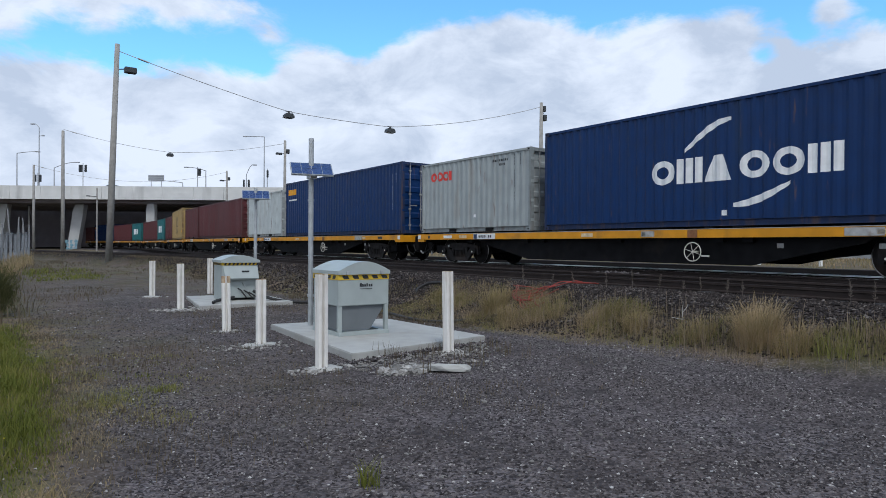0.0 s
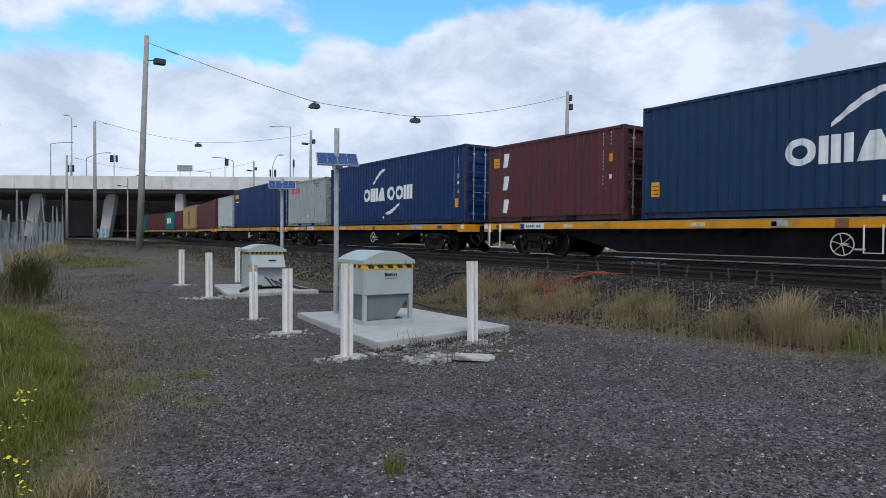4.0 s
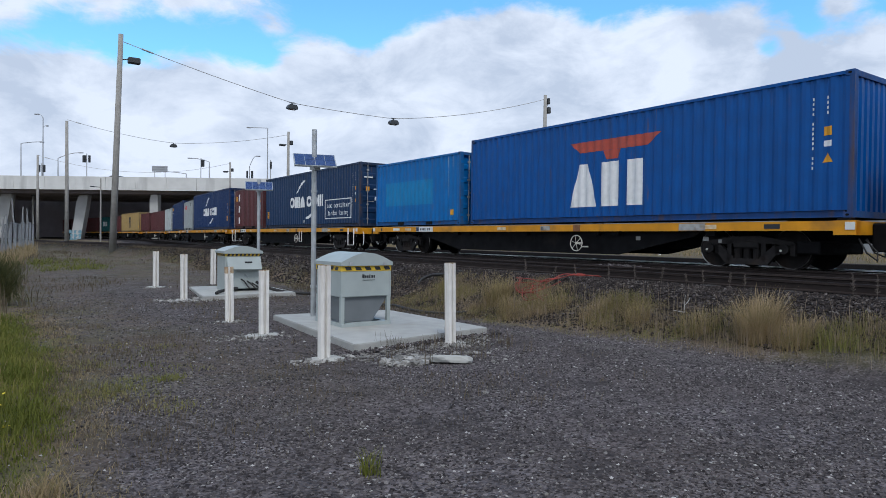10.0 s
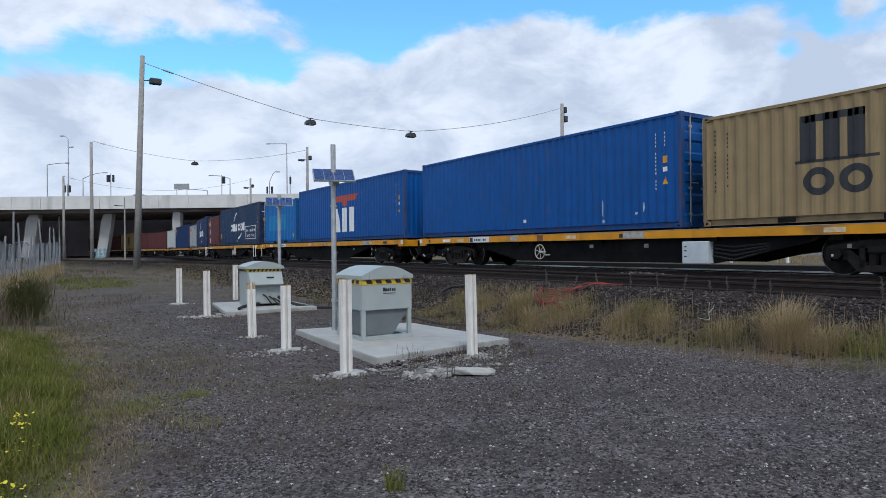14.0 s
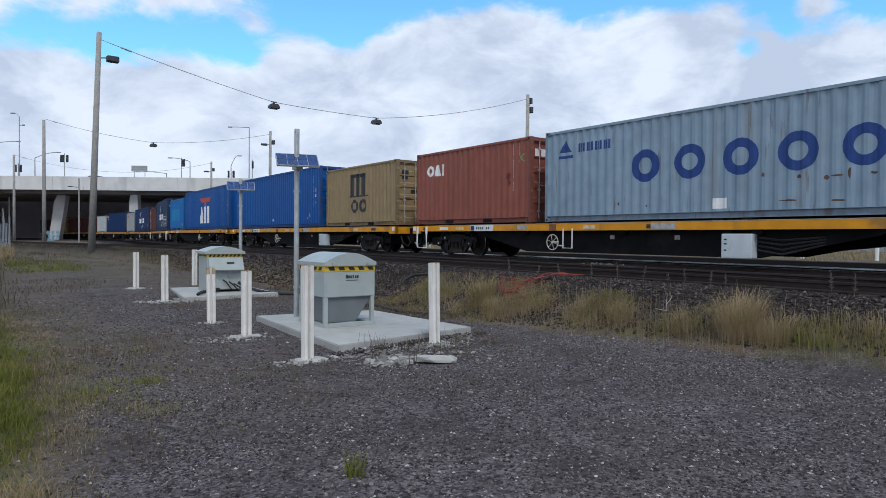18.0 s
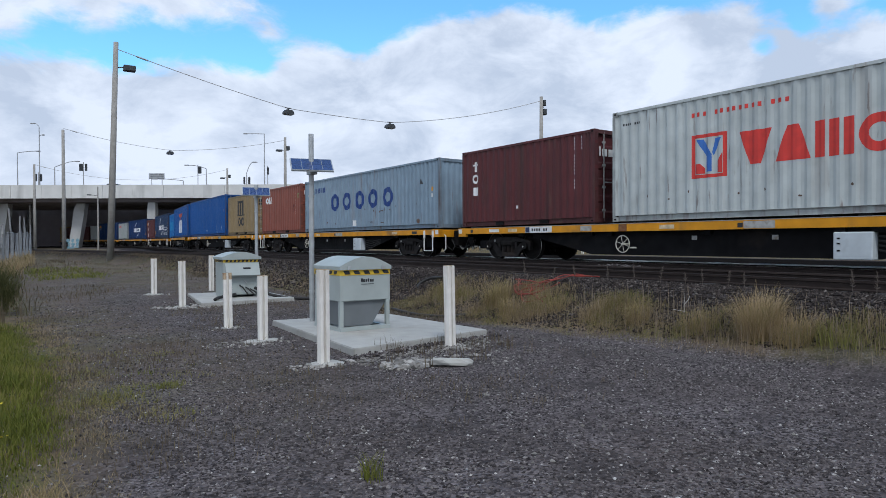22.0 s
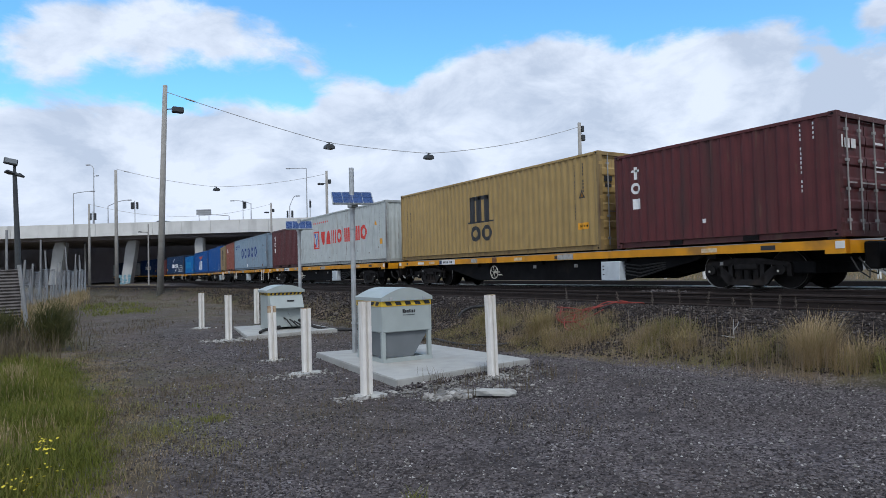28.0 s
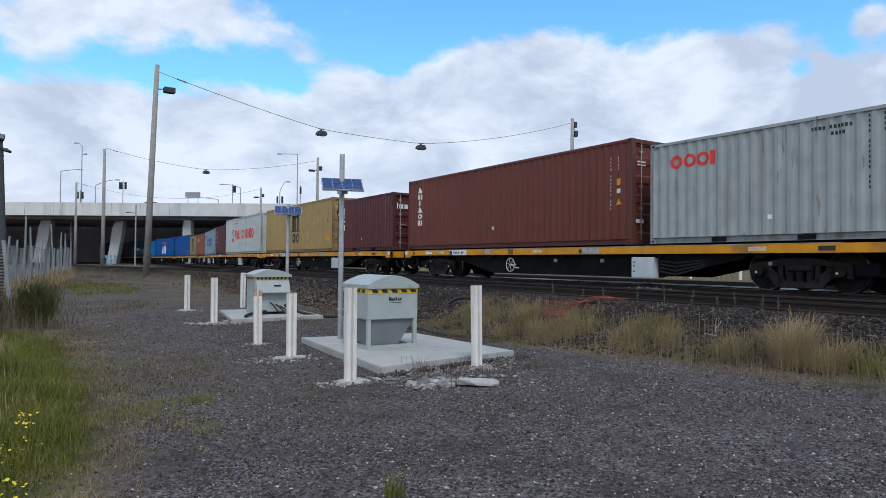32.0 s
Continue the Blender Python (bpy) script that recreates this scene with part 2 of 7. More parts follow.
M = dict(
    yellow=grain("wagon_yellow", (0.66, 0.285, 0.008), 0.5, 0, 0.12, 3, 0.1, 40, GRIME, 0.22),
    black=grain("underframe_black", (0.008, 0.008, 0.009), 0.8, 0, 0.35, 5, 0.2, 40, (0.03, 0.024, 0.02), 0.2, spec=0.12),
    bogie=grain("bogie_grime", (0.016, 0.0145, 0.014), 0.8, 0.0, 0.4, 8, 0.3, 50, (0.05, 0.035, 0.026), 0.3, spec=0.15),
    tread=grain("wheel_tread", (0.30, 0.29, 0.28), 0.35, 1.0, 0.2, 6),
    white=grain("white_paint", (0.74, 0.74, 0.72), 0.5, 0, 0.06, 6, 0.05, 40, (0.30, 0.24, 0.18), 0.12),
    decal_white=grain("decal_white", (0.76, 0.77, 0.77), 0.5, 0, 0.07, 6, 0, 1, (0.35, 0.33, 0.32), 0.12),
    decal_dark=grain("decal_dark", (0.03, 0.032, 0.036), 0.5, 0, 0.1, 6),
    decal_navy=grain("decal_navy", (0.016, 0.05, 0.20), 0.5, 0, 0.1, 6, 0, 1, (0.12, 0.14, 0.18), 0.08),
    decal_red=grain("decal_red", (0.62, 0.05, 0.04), 0.5, 0, 0.1, 6),
    decal_brick=grain("decal_brick_red", (0.42, 0.075, 0.05), 0.5, 0, 0.15, 6, 0, 1, (0.2, 0.1, 0.1), 0.2),
    decal_amber=grain("decal_amber", (0.72, 0.33, 0.02), 0.5, 0, 0.1, 6),
    decal_blue=grain("decal_blue", (0.05, 0.16, 0.50), 0.5, 0, 0.1, 6),
    steel=grain("galvanised_steel", (0.42, 0.44, 0.45), 0.5, 0.5, 0.15, 9, 0.1, 60),
    grey_box=grain("grey_cabinet_paint", (0.345, 0.385, 0.378), 0.45, 0, 0.06, 4, 0.05, 60, (0.2, 0.2, 0.18), 0.12),
    hopper=grain("hopper_grey", (0.145, 0.16, 0.17), 0.5, 0, 0.08, 4, 0.08, 50),
    concrete=grain("slab_concrete", (0.37, 0.37, 0.35), 0.85, 0, 0.10, 5, 0.3, 60, (0.30, 0.28, 0.24), 0.2),
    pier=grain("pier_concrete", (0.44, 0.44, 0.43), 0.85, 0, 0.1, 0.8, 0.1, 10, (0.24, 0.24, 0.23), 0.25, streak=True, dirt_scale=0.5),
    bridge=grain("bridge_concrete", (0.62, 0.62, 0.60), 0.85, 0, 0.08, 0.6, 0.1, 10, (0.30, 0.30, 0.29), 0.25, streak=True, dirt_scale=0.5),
    # bridge concrete under the deck, its colour darkened for the shade there
    soffit=grain("soffit_shaded_concrete", (0.26, 0.235, 0.245), 0.9, 0, 0.15, 0.5),
    pole=grain("weathered_pole", (0.30, 0.29, 0.27), 0.85, 0, 0.15, 4, 0.3, 30, (0.14, 0.13, 0.11), 0.3, streak=True),
    lamp=grain("lamp_housing", (0.05, 0.055, 0.06), 0.5, 0, 0.2, 8),
    rail=grain("rail_rust", (0.035, 0.026, 0.023), 0.7, 0.3, 0.25, 8, 0.1, 40),
    rail_top=grain("rail_head_polished", (0.80, 0.80, 0.80), 0.42, 1.0, 0.04, 8),
    sleeper=grain("sleeper_timber", (0.028, 0.025, 0.024), 0.9, 0, 0.3, 8, 0.4, 40, per_object=0.25),
    rubble=grain("rubble_concrete", (0.48, 0.47, 0.45), 0.9, 0, 0.15, 12, 0.4, 50, island=True),
    solar=grain("solar_cells", (0.03, 0.06, 0.17), 0.28, 0.2, 0.15, 12, spec=0.6),
    hose=grain("faded_red_hose", (0.25, 0.042, 0.032), 0.6, 0, 0.3, 5),
    cable=grain("black_cable", (0.03, 0.03, 0.03), 0.6, 0, 0.2, 12),
    fence=grain("fence_steel", (0.25, 0.255, 0.26), 0.6, 0.2, 0.15, 4, 0.1, 30),
    shed=grain("far_shed_cladding", (0.27, 0.28, 0.29), 0.6, 0, 0.08, 1),
)


def stone_material(name, colors, bump=0.3):
    """Crushed stone: each stone takes its own tone, most dark and a few pale."""
    mt = bpy.data.materials.new(name)
    mt.use_nodes = True
    nt = mt.node_tree
    N, Lk = nt.nodes.new, nt.links.new
    b = nt.nodes["Principled BSDF"]
    b.inputs["Roughness"].default_value, b.inputs["Specular IOR Level"].default_value = 0.9, 0.15
    rp = N("ShaderNodeValToRGB")
    el = rp.color_ramp.elements
    while len(el) < len(colors):
        el.new(0.5)
    for k, (at, c) in enumerate(colors):
        el[k].position, el[k].color = at, (*c, 1)
    Lk(N("ShaderNodeNewGeometry").outputs["Random Per Island"], rp.inputs[0])
    tc, n, hs, mr = N("ShaderNodeTexCoord"), N("ShaderNodeTexNoise"), N("ShaderNodeHueSaturation"), N("ShaderNodeMapRange")
    n.inputs["Scale"].default_value, n.inputs["Detail"].default_value = 90, 4
    Lk(tc.outputs["Object"], n.inputs["Vector"])
    for i, v in enumerate((0.3, 0.7, 0.7, 1.3), 1):
        mr.inputs[i].default_value = v
    Lk(n.outputs[0], mr.inputs[0])
    Lk(mr.outputs[0], hs.inputs["Value"])
    Lk(rp.outputs[0], hs.inputs["Color"])
    Lk(hs.outputs[0], b.inputs["Base Color"])
    bp = N("ShaderNodeBump")
    bp.inputs["Strength"].default_value, bp.inputs["Distance"].default_value = bump, 0.01
    Lk(n.outputs[0], bp.inputs["Height"])
    Lk(bp.outputs[0], b.inputs["Normal"])
    return mt


M["gravel"] = stone_material("gravel_stone", ((0.0, (0.022, 0.0195, 0.0205)), (0.5, (0.086, 0.077, 0.078)), (0.88, (0.150, 0.136, 0.136)), (0.97, (0.22, 0.207, 0.20)), (1.0, (0.44, 0.425, 0.41))))
M["ballast"] = stone_material("ballast_stone", ((0.0, (0.012, 0.010, 0.0095)), (0.55, (0.034, 0.0275, 0.025)), (0.88, (0.066, 0.055, 0.050)), (1.0, (0.15, 0.135, 0.125))))


def ground_material():
    """Dark crushed-stone gravel with dusty tracks, brown thatch and pale chips."""
    mt = bpy.data.materials.new("gravel_ground")
    mt.use_nodes = True
    nt = mt.node_tree
    N, Lk = nt.nodes.new, nt.links.new
    b = nt.nodes["Principled BSDF"]
    b.inputs["Roughness"].default_value = 0.92
    b.inputs["Specular IOR Level"].default_value = 0.06
    tc = N("ShaderNodeTexCoord")

    def noise_tex(sc, det, rough=0.5):
        n = N("ShaderNodeTexNoise")
        n.inputs["Scale"].default_value, n.inputs["Detail"].default_value, n.inputs["Roughness"].default_value = sc, det, rough
        Lk(tc.outputs["Object"], n.inputs["Vector"])
        return n.outputs[0]

    def ramp(v, a, z, lo, hi):
        r = N("ShaderNodeMapRange")
        for i, x in enumerate((a, z, lo, hi), 1):
            r.inputs[i].default_value = x
        Lk(v, r.inputs[0])
        return r.outputs[0]

    def mix(fac, a, c):
        mx = N("ShaderNodeMixRGB")
        Lk(fac, mx.inputs[0])
        for i, v in ((1, a), (2, c)):
            if isinstance(v, tuple):
                mx.inputs[i].default_value = (*v, 1)
            else:
                Lk(v, mx.inputs[i])
        return mx.outputs[0]

    vor = N("ShaderNodeTexVoronoi")
    vor.inputs["Scale"].default_value = 46
    Lk(tc.outputs["Object"], vor.inputs["Vector"])
    bw = N("ShaderNodeSeparateColor")
    Lk(vor.outputs["Color"], bw.inputs[0])
    stones = mix(bw.outputs[0], (0.025, 0.0225, 0.0232), (0.200, 0.176, 0.179))
    chips = ramp(bw.outputs[1], 0.98, 0.99, 0, 1)
    stones = mix(chips, stones, (0.30, 0.29, 0.285))
    dust = mix(ramp(noise_tex(0.55, 6), 0.42, 0.66, 0, 0.5), stones, (0.090, 0.072, 0.065))
    dust = mix(ramp(noise_tex(2.2, 8, 0.7), 0.50, 0.70, 0, 0.6), dust, (0.085, 0.076, 0.082))
    dust = mix(ramp(noise_tex(7.0, 8, 0.7), 0.53, 0.62, 0, 0.75), dust, (0.024, 0.021, 0.022))
    dust = mix(ramp(noise_tex(1.1, 7, 0.65), 0.47, 0.66, 0, 0.65), dust, (0.053, 0.0475, 0.048))
    at = N("ShaderNodeAttribute")
    at.attribute_name = "thatch"
    rough = N("ShaderNodeMath")
    rough.operation = "MULTIPLY"
    Lk(at.outputs["Fac"], rough.inputs[0])
    Lk(ramp(noise_tex(3.0, 8, 0.7), 0.30, 0.62, 0.1, 1.3), rough.inputs[1])
    grass = mix(ramp(noise_tex(0.8, 4), 0.4, 0.6, 0, 1), (0.165, 0.125, 0.084), (0.118, 0.108, 0.050))
    col = mix(rough.outputs[0], dust, grass)
    # near-black track bed: oily ballast, with the train's shade painted into the colour
    oil_shade = N("ShaderNodeAttribute")
    oil_shade.attribute_name = "oil_shade"
    col = mix(oil_shade.outputs["Fac"], col, mix(bw.outputs[2], (0.005, 0.0048, 0.0048), (0.018, 0.016, 0.0155)))
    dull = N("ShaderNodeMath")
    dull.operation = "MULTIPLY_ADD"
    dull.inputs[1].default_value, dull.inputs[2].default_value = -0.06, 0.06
    Lk(oil_shade.outputs["Fac"], dull.inputs[0])
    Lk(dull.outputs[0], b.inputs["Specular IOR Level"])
    Lk(col, b.inputs["Base Color"])
    bp = N("ShaderNodeBump")
    bp.inputs["Strength"].default_value, bp.inputs["Distance"].default_value = 0.8, 0.02
    h = N("ShaderNodeMath")
    h.operation = "ADD"
    Lk(vor.outputs["Distance"], h.inputs[0])
    Lk(noise_tex(18, 8, 0.6), h.inputs[1])
    Lk(h.outputs[0], bp.inputs["Height"])
    Lk(bp.outputs[0], b.inputs["Normal"])
    return mt


M["ground"] = ground_material()


# ---- mesh helpers ----
def part(name, bm, material, parent=None, label="", smooth=False):
    me = bpy.data.meshes.new(name)
    bm.to_mesh(me)
    bm.free()
    me.materials.append(material)
    if smooth:
        for p in me.polygons:
            p.use_smooth = True
    ob = new(name, me)
    ob.parent = parent
    if label:
        ob["label"] = label
    return ob


def mesh_part(name, verts, faces, material, parent=None, label="", smooth=False):
    me = bpy.data.meshes.new(name)
    me.from_pydata(verts, [], faces)
    me.materials.append(material)
    if smooth:
        for p in me.polygons:
            p.use_smooth = True
    ob = new(name, me)
    ob.parent = parent
    if label:
        ob["label"] = label
    return ob


def thing(name, m, label, category, group="", kind=""):
    ob = new(name)
    ob.matrix_basis = m
    ob.empty_display_size = 0.2
    return tagged(ob, label, category, group, kind)


def box(bm, x0, x1, y0, y1, z0, z1, bevel=0.0):
    vs = [bm.verts.new((x, y, z)) for x in (x0, x1) for y in (y0, y1) for z in (z0, z1)]
    fs = [bm.faces.new([vs[i] for i in q]) for q in ((0, 1, 3, 2), (4, 6, 7, 5), (0, 4, 5, 1), (2, 3, 7, 6), (0, 2, 6, 4), (1, 5, 7, 3))]
    if bevel:
        es = list({e for f in fs for e in f.edges})
        bmesh.ops.bevel(bm, geom=es, offset=bevel, segments=1, affect="EDGES")
    return bm


def boxed(x0, x1, y0, y1, z0, z1, bevel=0.0):
    return box(bmesh.new(), x0, x1, y0, y1, z0, z1, bevel)


def tube(bm, pts, r, n=8, cap=True, r1=None):
    """A round bar along points, its radius going from r to r1."""
    pts = [Vector(p) for p in pts]
    rings = []
    for i, p in enumerate(pts):
        d = (pts[min(i + 1, len(pts) - 1)] - pts[max(i - 1, 0)]).normalized()
        a = d.orthogonal().normalized() if i == 0 else (rings_a - d * rings_a.dot(d)).normalized()
        rings_a = a
        c = d.cross(a)
        rr = r if r1 is None else r + (r1 - r) * i / (len(pts) - 1)
        rings.append([bm.verts.new(p + (a * math.cos(k * math.tau / n) + c * math.sin(k * math.tau / n)) * rr) for k in range(n)])
    for u, w in zip(rings, rings[1:]):
        for k in range(n):
            bm.faces.new((u[k], u[(k + 1) % n], w[(k + 1) % n], w[k]))
    if cap:
        bm.faces.new(rings[0][::-1])
        bm.faces.new(rings[-1])
    return bm


def prism(bm, outline, axis, lo, hi):
    """An outline of (a, b) pairs drawn out along an axis: 'x' (outline in y, z), 'y' (x, z) or 'z' (x, y)."""
    def at(a, b, c):
        return {"x": (c, a, b), "y": (a, c, b), "z": (a, b, c)}[axis]
    u = [bm.verts.new(at(a, b, lo)) for a, b in outline]
    w = [bm.verts.new(at(a, b, hi)) for a, b in outline]
    n = len(u)
    for k in range(n):
        bm.faces.new((u[k], u[(k + 1) % n], w[(k + 1) % n], w[k]))
    bm.faces.new(u[::-1])
    bm.faces.new(w)
    bmesh.ops.recalc_face_normals(bm, faces=bm.faces)
    return bm


def disc_ring(bm, cx, cy, rx, ry, inner, n=22):
    """A flat ring (inner 0: a full disc) in the plane of a decal."""
    o = [bm.verts.new((0, cx + rx * math.cos(k * math.tau / n), cy + ry * math.sin(k * math.tau / n))) for k in range(n)]
    if inner <= 0:
        bm.faces.new(o)
        return
    i = [bm.verts.new((0, cx + rx * inner * math.cos(k * math.tau / n), cy + ry * inner * math.sin(k * math.tau / n))) for k in range(n)]
    for k in range(n):
        bm.faces.new((o[k], o[(k + 1) % n], i[(k + 1) % n], i[k]))


def poly(bm, pts):
    bm.faces.new([bm.verts.new((0, a, b)) for a, b in pts])

# ---- the track ----
TRACK_X = 15.04          # middle of the train's track
RAIL_Z = 0.90
DECK_Z = 1.987           # underside of the containers
# the track swings right and back in the distance: metres along it, metres to the side
SWING = ((-60, 0), (20, 0), (35, 0.05), (46, 0.38), (58, 1.05), (66, 1.95), (72, 2.85), (79, 3.8), (92, 4.98), (100, 5.38), (107, 5.40), (114, 5.15), (122, 4.75), (133, 3.88), (146, 2.6), (165, 0.3), (200, -5.0), (330, -30.0))


def swing(u):
    """Sideways shift of the track and its slope, u metres along it (smooth through the points of SWING)."""
    p = SWING
    if u <= p[0][0]:
        return 0.0, 0.0
    i = max(1, min(len(p) - 3, next((k for k in range(len(p) - 1) if p[k][0] <= u < p[k + 1][0]), len(p) - 3)))
    (y0, v0), (y1, v1), (y2, v2), (y3, v3) = p[i - 1:i + 3]
    d = y2 - y1
    m1, m2 = (v2 - v0) / (y2 - y0) * d, (v3 - v1) / (y3 - y1) * d
    k = (u - y1) / d
    v = (2 * k ** 3 - 3 * k * k + 1) * v1 + (k ** 3 - 2 * k * k + k) * m1 + (3 * k * k - 2 * k ** 3) * v2 + (k ** 3 - k * k) * m2
    s = ((6 * k * k - 6 * k) * v1 + (3 * k * k - 4 * k + 1) * m1 + (6 * k - 6 * k * k) * v2 + (3 * k * k - 2 * k) * m2) / d
    return v, s


def track_at(u, side=0.0):
    """Place and heading on the train's track, u metres along it."""
    v, s = swing(u) if u > 20 else (0.0, 0.0)
    a = math.atan(s)
    return TRACK_X + v + side * math.cos(a), u - side * math.sin(a), -math.degrees(a)


SIDING = ((-30, -3.98), (25, -3.98), (33, -4.5), (42, -5.75), (50, -7.4), (58, -9.2), (70, -11.2), (100, -14.0), (330, -34.0))


def siding_x(u):
    """The middle of the siding, which leaves the train's track to the near side in the distance."""
    k = max(0, min(len(SIDING) - 2, next((j for j in range(len(SIDING) - 1) if SIDING[j][0] <= u < SIDING[j + 1][0]), len(SIDING) - 2)))
    p = SIDING[max(0, k - 1):k + 3]
    (a, v), (b, w) = SIDING[k], SIDING[k + 1]
    f = (u - a) / (b - a)
    m1 = (w - p[0][1]) / (b - p[0][0]) * (b - a)
    m2 = (p[-1][1] - v) / (p[-1][0] - a) * (b - a)
    return TRACK_X + (2 * f ** 3 - 3 * f * f + 1) * v + (f ** 3 - 2 * f * f + f) * m1 + (3 * f * f - 2 * f ** 3) * w + (f ** 3 - f * f) * m2


def siding_at(u, side=0.0):
    a = math.atan(siding_x(u + 0.5) - siding_x(u - 0.5))
    return siding_x(u) + side * math.cos(a), u - side * math.sin(a), -math.degrees(a)


def bed(x, y):
    """Place across the tracks, as if they ran straight."""
    return x - (swing(y)[0] if 20 < y < 330 else 0.0)


def ground_z(x, y):
    """Height of the ground: gravel at nought, the ballast bed along the tracks, the grassy bank on the near side."""
    x0, x = x, bed(x, y)
    z = 0.0
    toe, top = 7.5, 9.7
    if x > toe:
        k = min(1.0, (x - toe) / (top - toe))
        z = 0.725 * k * k * (3 - 2 * k)
    if x > 17.3:
        k = min(1.0, (x - 17.3) / 2.5)
        z = 0.725 - 0.12 * k
    if 12.0 < x < 14.1:
        z -= 0.06 * math.sin(math.pi * (x - 12.0) / 2.1)
    if x0 < 1.0:
        k = min(1.0, (1.0 - x0) / 3.0)
        z += 0.30 * k * k
    k = max(0.0, min(1.0, (y - 14.0) / 70.0))
    if x <= top:
        z = max(z, 0.5 * k) if x0 > 1.0 else z + 0.5 * k * max(0.0, 1 - z)
    if y > 20:
        k = 1 - max(0.0, min(1.0, (abs(x0 - siding_x(y)) - 1.6) / 1.8))
        z = max(z, 0.725 * k * k * (3 - 2 * k))
    rough = 1.0 if x < 8 else 0.35
    near = max(0.0, min(1.0, (math.hypot(x0, y) - 1.5) / 3.0))
    z += 0.03 * noise.noise((x0 * 0.5, y * 0.5, 0.0)) * rough * near
    return z


def ramp01(v, a, b):
    return max(0.0, min(1.0, (v - a) / (b - a)))


def along(y, knots):
    """A value that goes straight from knot to knot, (y, value) in order."""
    if y <= knots[0][0]:
        return knots[0][1]
    for (a, u), (b, v) in zip(knots, knots[1:]):
        if y <= b:
            return u + (v - u) * (y - a) / (b - a)
    return knots[-1][1]


def strip_edge(y):
    """Where the dry grass beside the ballast begins."""
    return along(y, ((2.0, 8.20), (3.9, 8.02), (4.8, 7.92), (7.0, 7.72), (8.0, 7.52), (9.0, 7.28), (14.0, 7.3))) + 0.16 * noise.noise((0.0, y * 0.8, 3.0))


def bank_edge(y):
    """Where the green bank ends towards the gravel."""
    return along(y, ((2.0, 0.15), (4.6, 0.26), (5.4, 0.46), (6.6, 0.62), (9.4, 0.70), (14.0, 0.66), (16.0, 0.4))) + 0.14 * noise.noise((1.0, y * 0.9, 8.0)) + 0.07 * noise.noise((5.0, y * 2.6, 8.0))


def thatch_amount(x, y):
    """How grown over the ground is: bare gravel road, weedy edges."""
    x0, x = x, bed(x, y)
    t = 0.0
    edge = strip_edge(y) - 0.15
    if edge < x < 8.9:
        t = max(t, ramp01(x, edge, edge + 0.4) * (1 - ramp01(x, 8.4, 9.0)) * 0.95)
    left = bank_edge(y) + 0.42 + 0.25 * noise.noise((1.0, y * 0.7, 18.0)) + 0.5 * ramp01(y, 6.5, 10.0)
    t = max(t, ramp01(left - x0, 0.0, 0.4 + 0.4 * ramp01(y, 6.5, 10.0)))
    patch = 0.5 + 0.5 * noise.noise((x0 * 0.45, y * 0.22, 5.0))
    far = ramp01(y, 8.0, 20.0) * (0.05 + 0.4 * patch) + 0.35 * ramp01(y, 18.0, 36.0)
    mid = (1 - ramp01(x0, 2.2, 4.0)) * ramp01(y, 4.5, 7.0) * (0.0 + 0.6 * patch)
    if x < 8.9:
        t = max(t, far, mid)
    if x > 30:
        t = max(t, ramp01(x, 30.0, 31.0))
    return t


def build_ground():
    def steps(edges):
        out = []
        for a, b, d in edges:
            n = max(1, round((b - a) / d))
            out += [a + (b - a) * k / n for k in range(n)]
        return out + [edges[-1][1]]
    xs = steps(((-1500, -100, 200), (-100, -20, 10), (-20, -4, 1.0), (-4, 10, 0.2), (10, 20, 0.6), (20, 34, 1), (34, 60, 4), (60, 200, 20), (200, 2000, 200)))
    ys = steps(((-1500, -100, 200), (-100, -10, 10), (-10, 0, 1), (0, 16, 0.25), (16, 40, 1), (40, 140, 4), (140, 300, 20), (300, 2500, 200)))
    verts = [(x, y, ground_z(x, y)) for y in ys for x in xs]
    n = len(xs)
    faces = [(j * n + i, j * n + i + 1, (j + 1) * n + i + 1, (j + 1) * n + i) for j in range(len(ys) - 1) for i in range(n - 1)]
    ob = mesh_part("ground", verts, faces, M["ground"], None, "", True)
    at = ob.data.attributes.new("thatch", "FLOAT", "POINT")
    at.data.foreach_set("value", [thatch_amount(x, y) for y in ys for x in xs])
    # how far the bed is blackened, for oily ballast and painted shade beyond the train
    at = ob.data.attributes.new("oil_shade", "FLOAT", "POINT")
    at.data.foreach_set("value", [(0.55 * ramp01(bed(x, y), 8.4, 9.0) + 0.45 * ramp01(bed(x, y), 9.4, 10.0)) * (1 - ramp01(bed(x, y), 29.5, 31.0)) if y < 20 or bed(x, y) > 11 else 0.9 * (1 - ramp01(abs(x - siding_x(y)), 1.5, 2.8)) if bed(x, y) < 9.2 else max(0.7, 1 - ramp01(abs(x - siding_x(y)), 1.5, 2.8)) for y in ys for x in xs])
    tagged(ob, "dark crushed stone gravel with weedy brown edges", "ground", kind="structure")


build_ground()


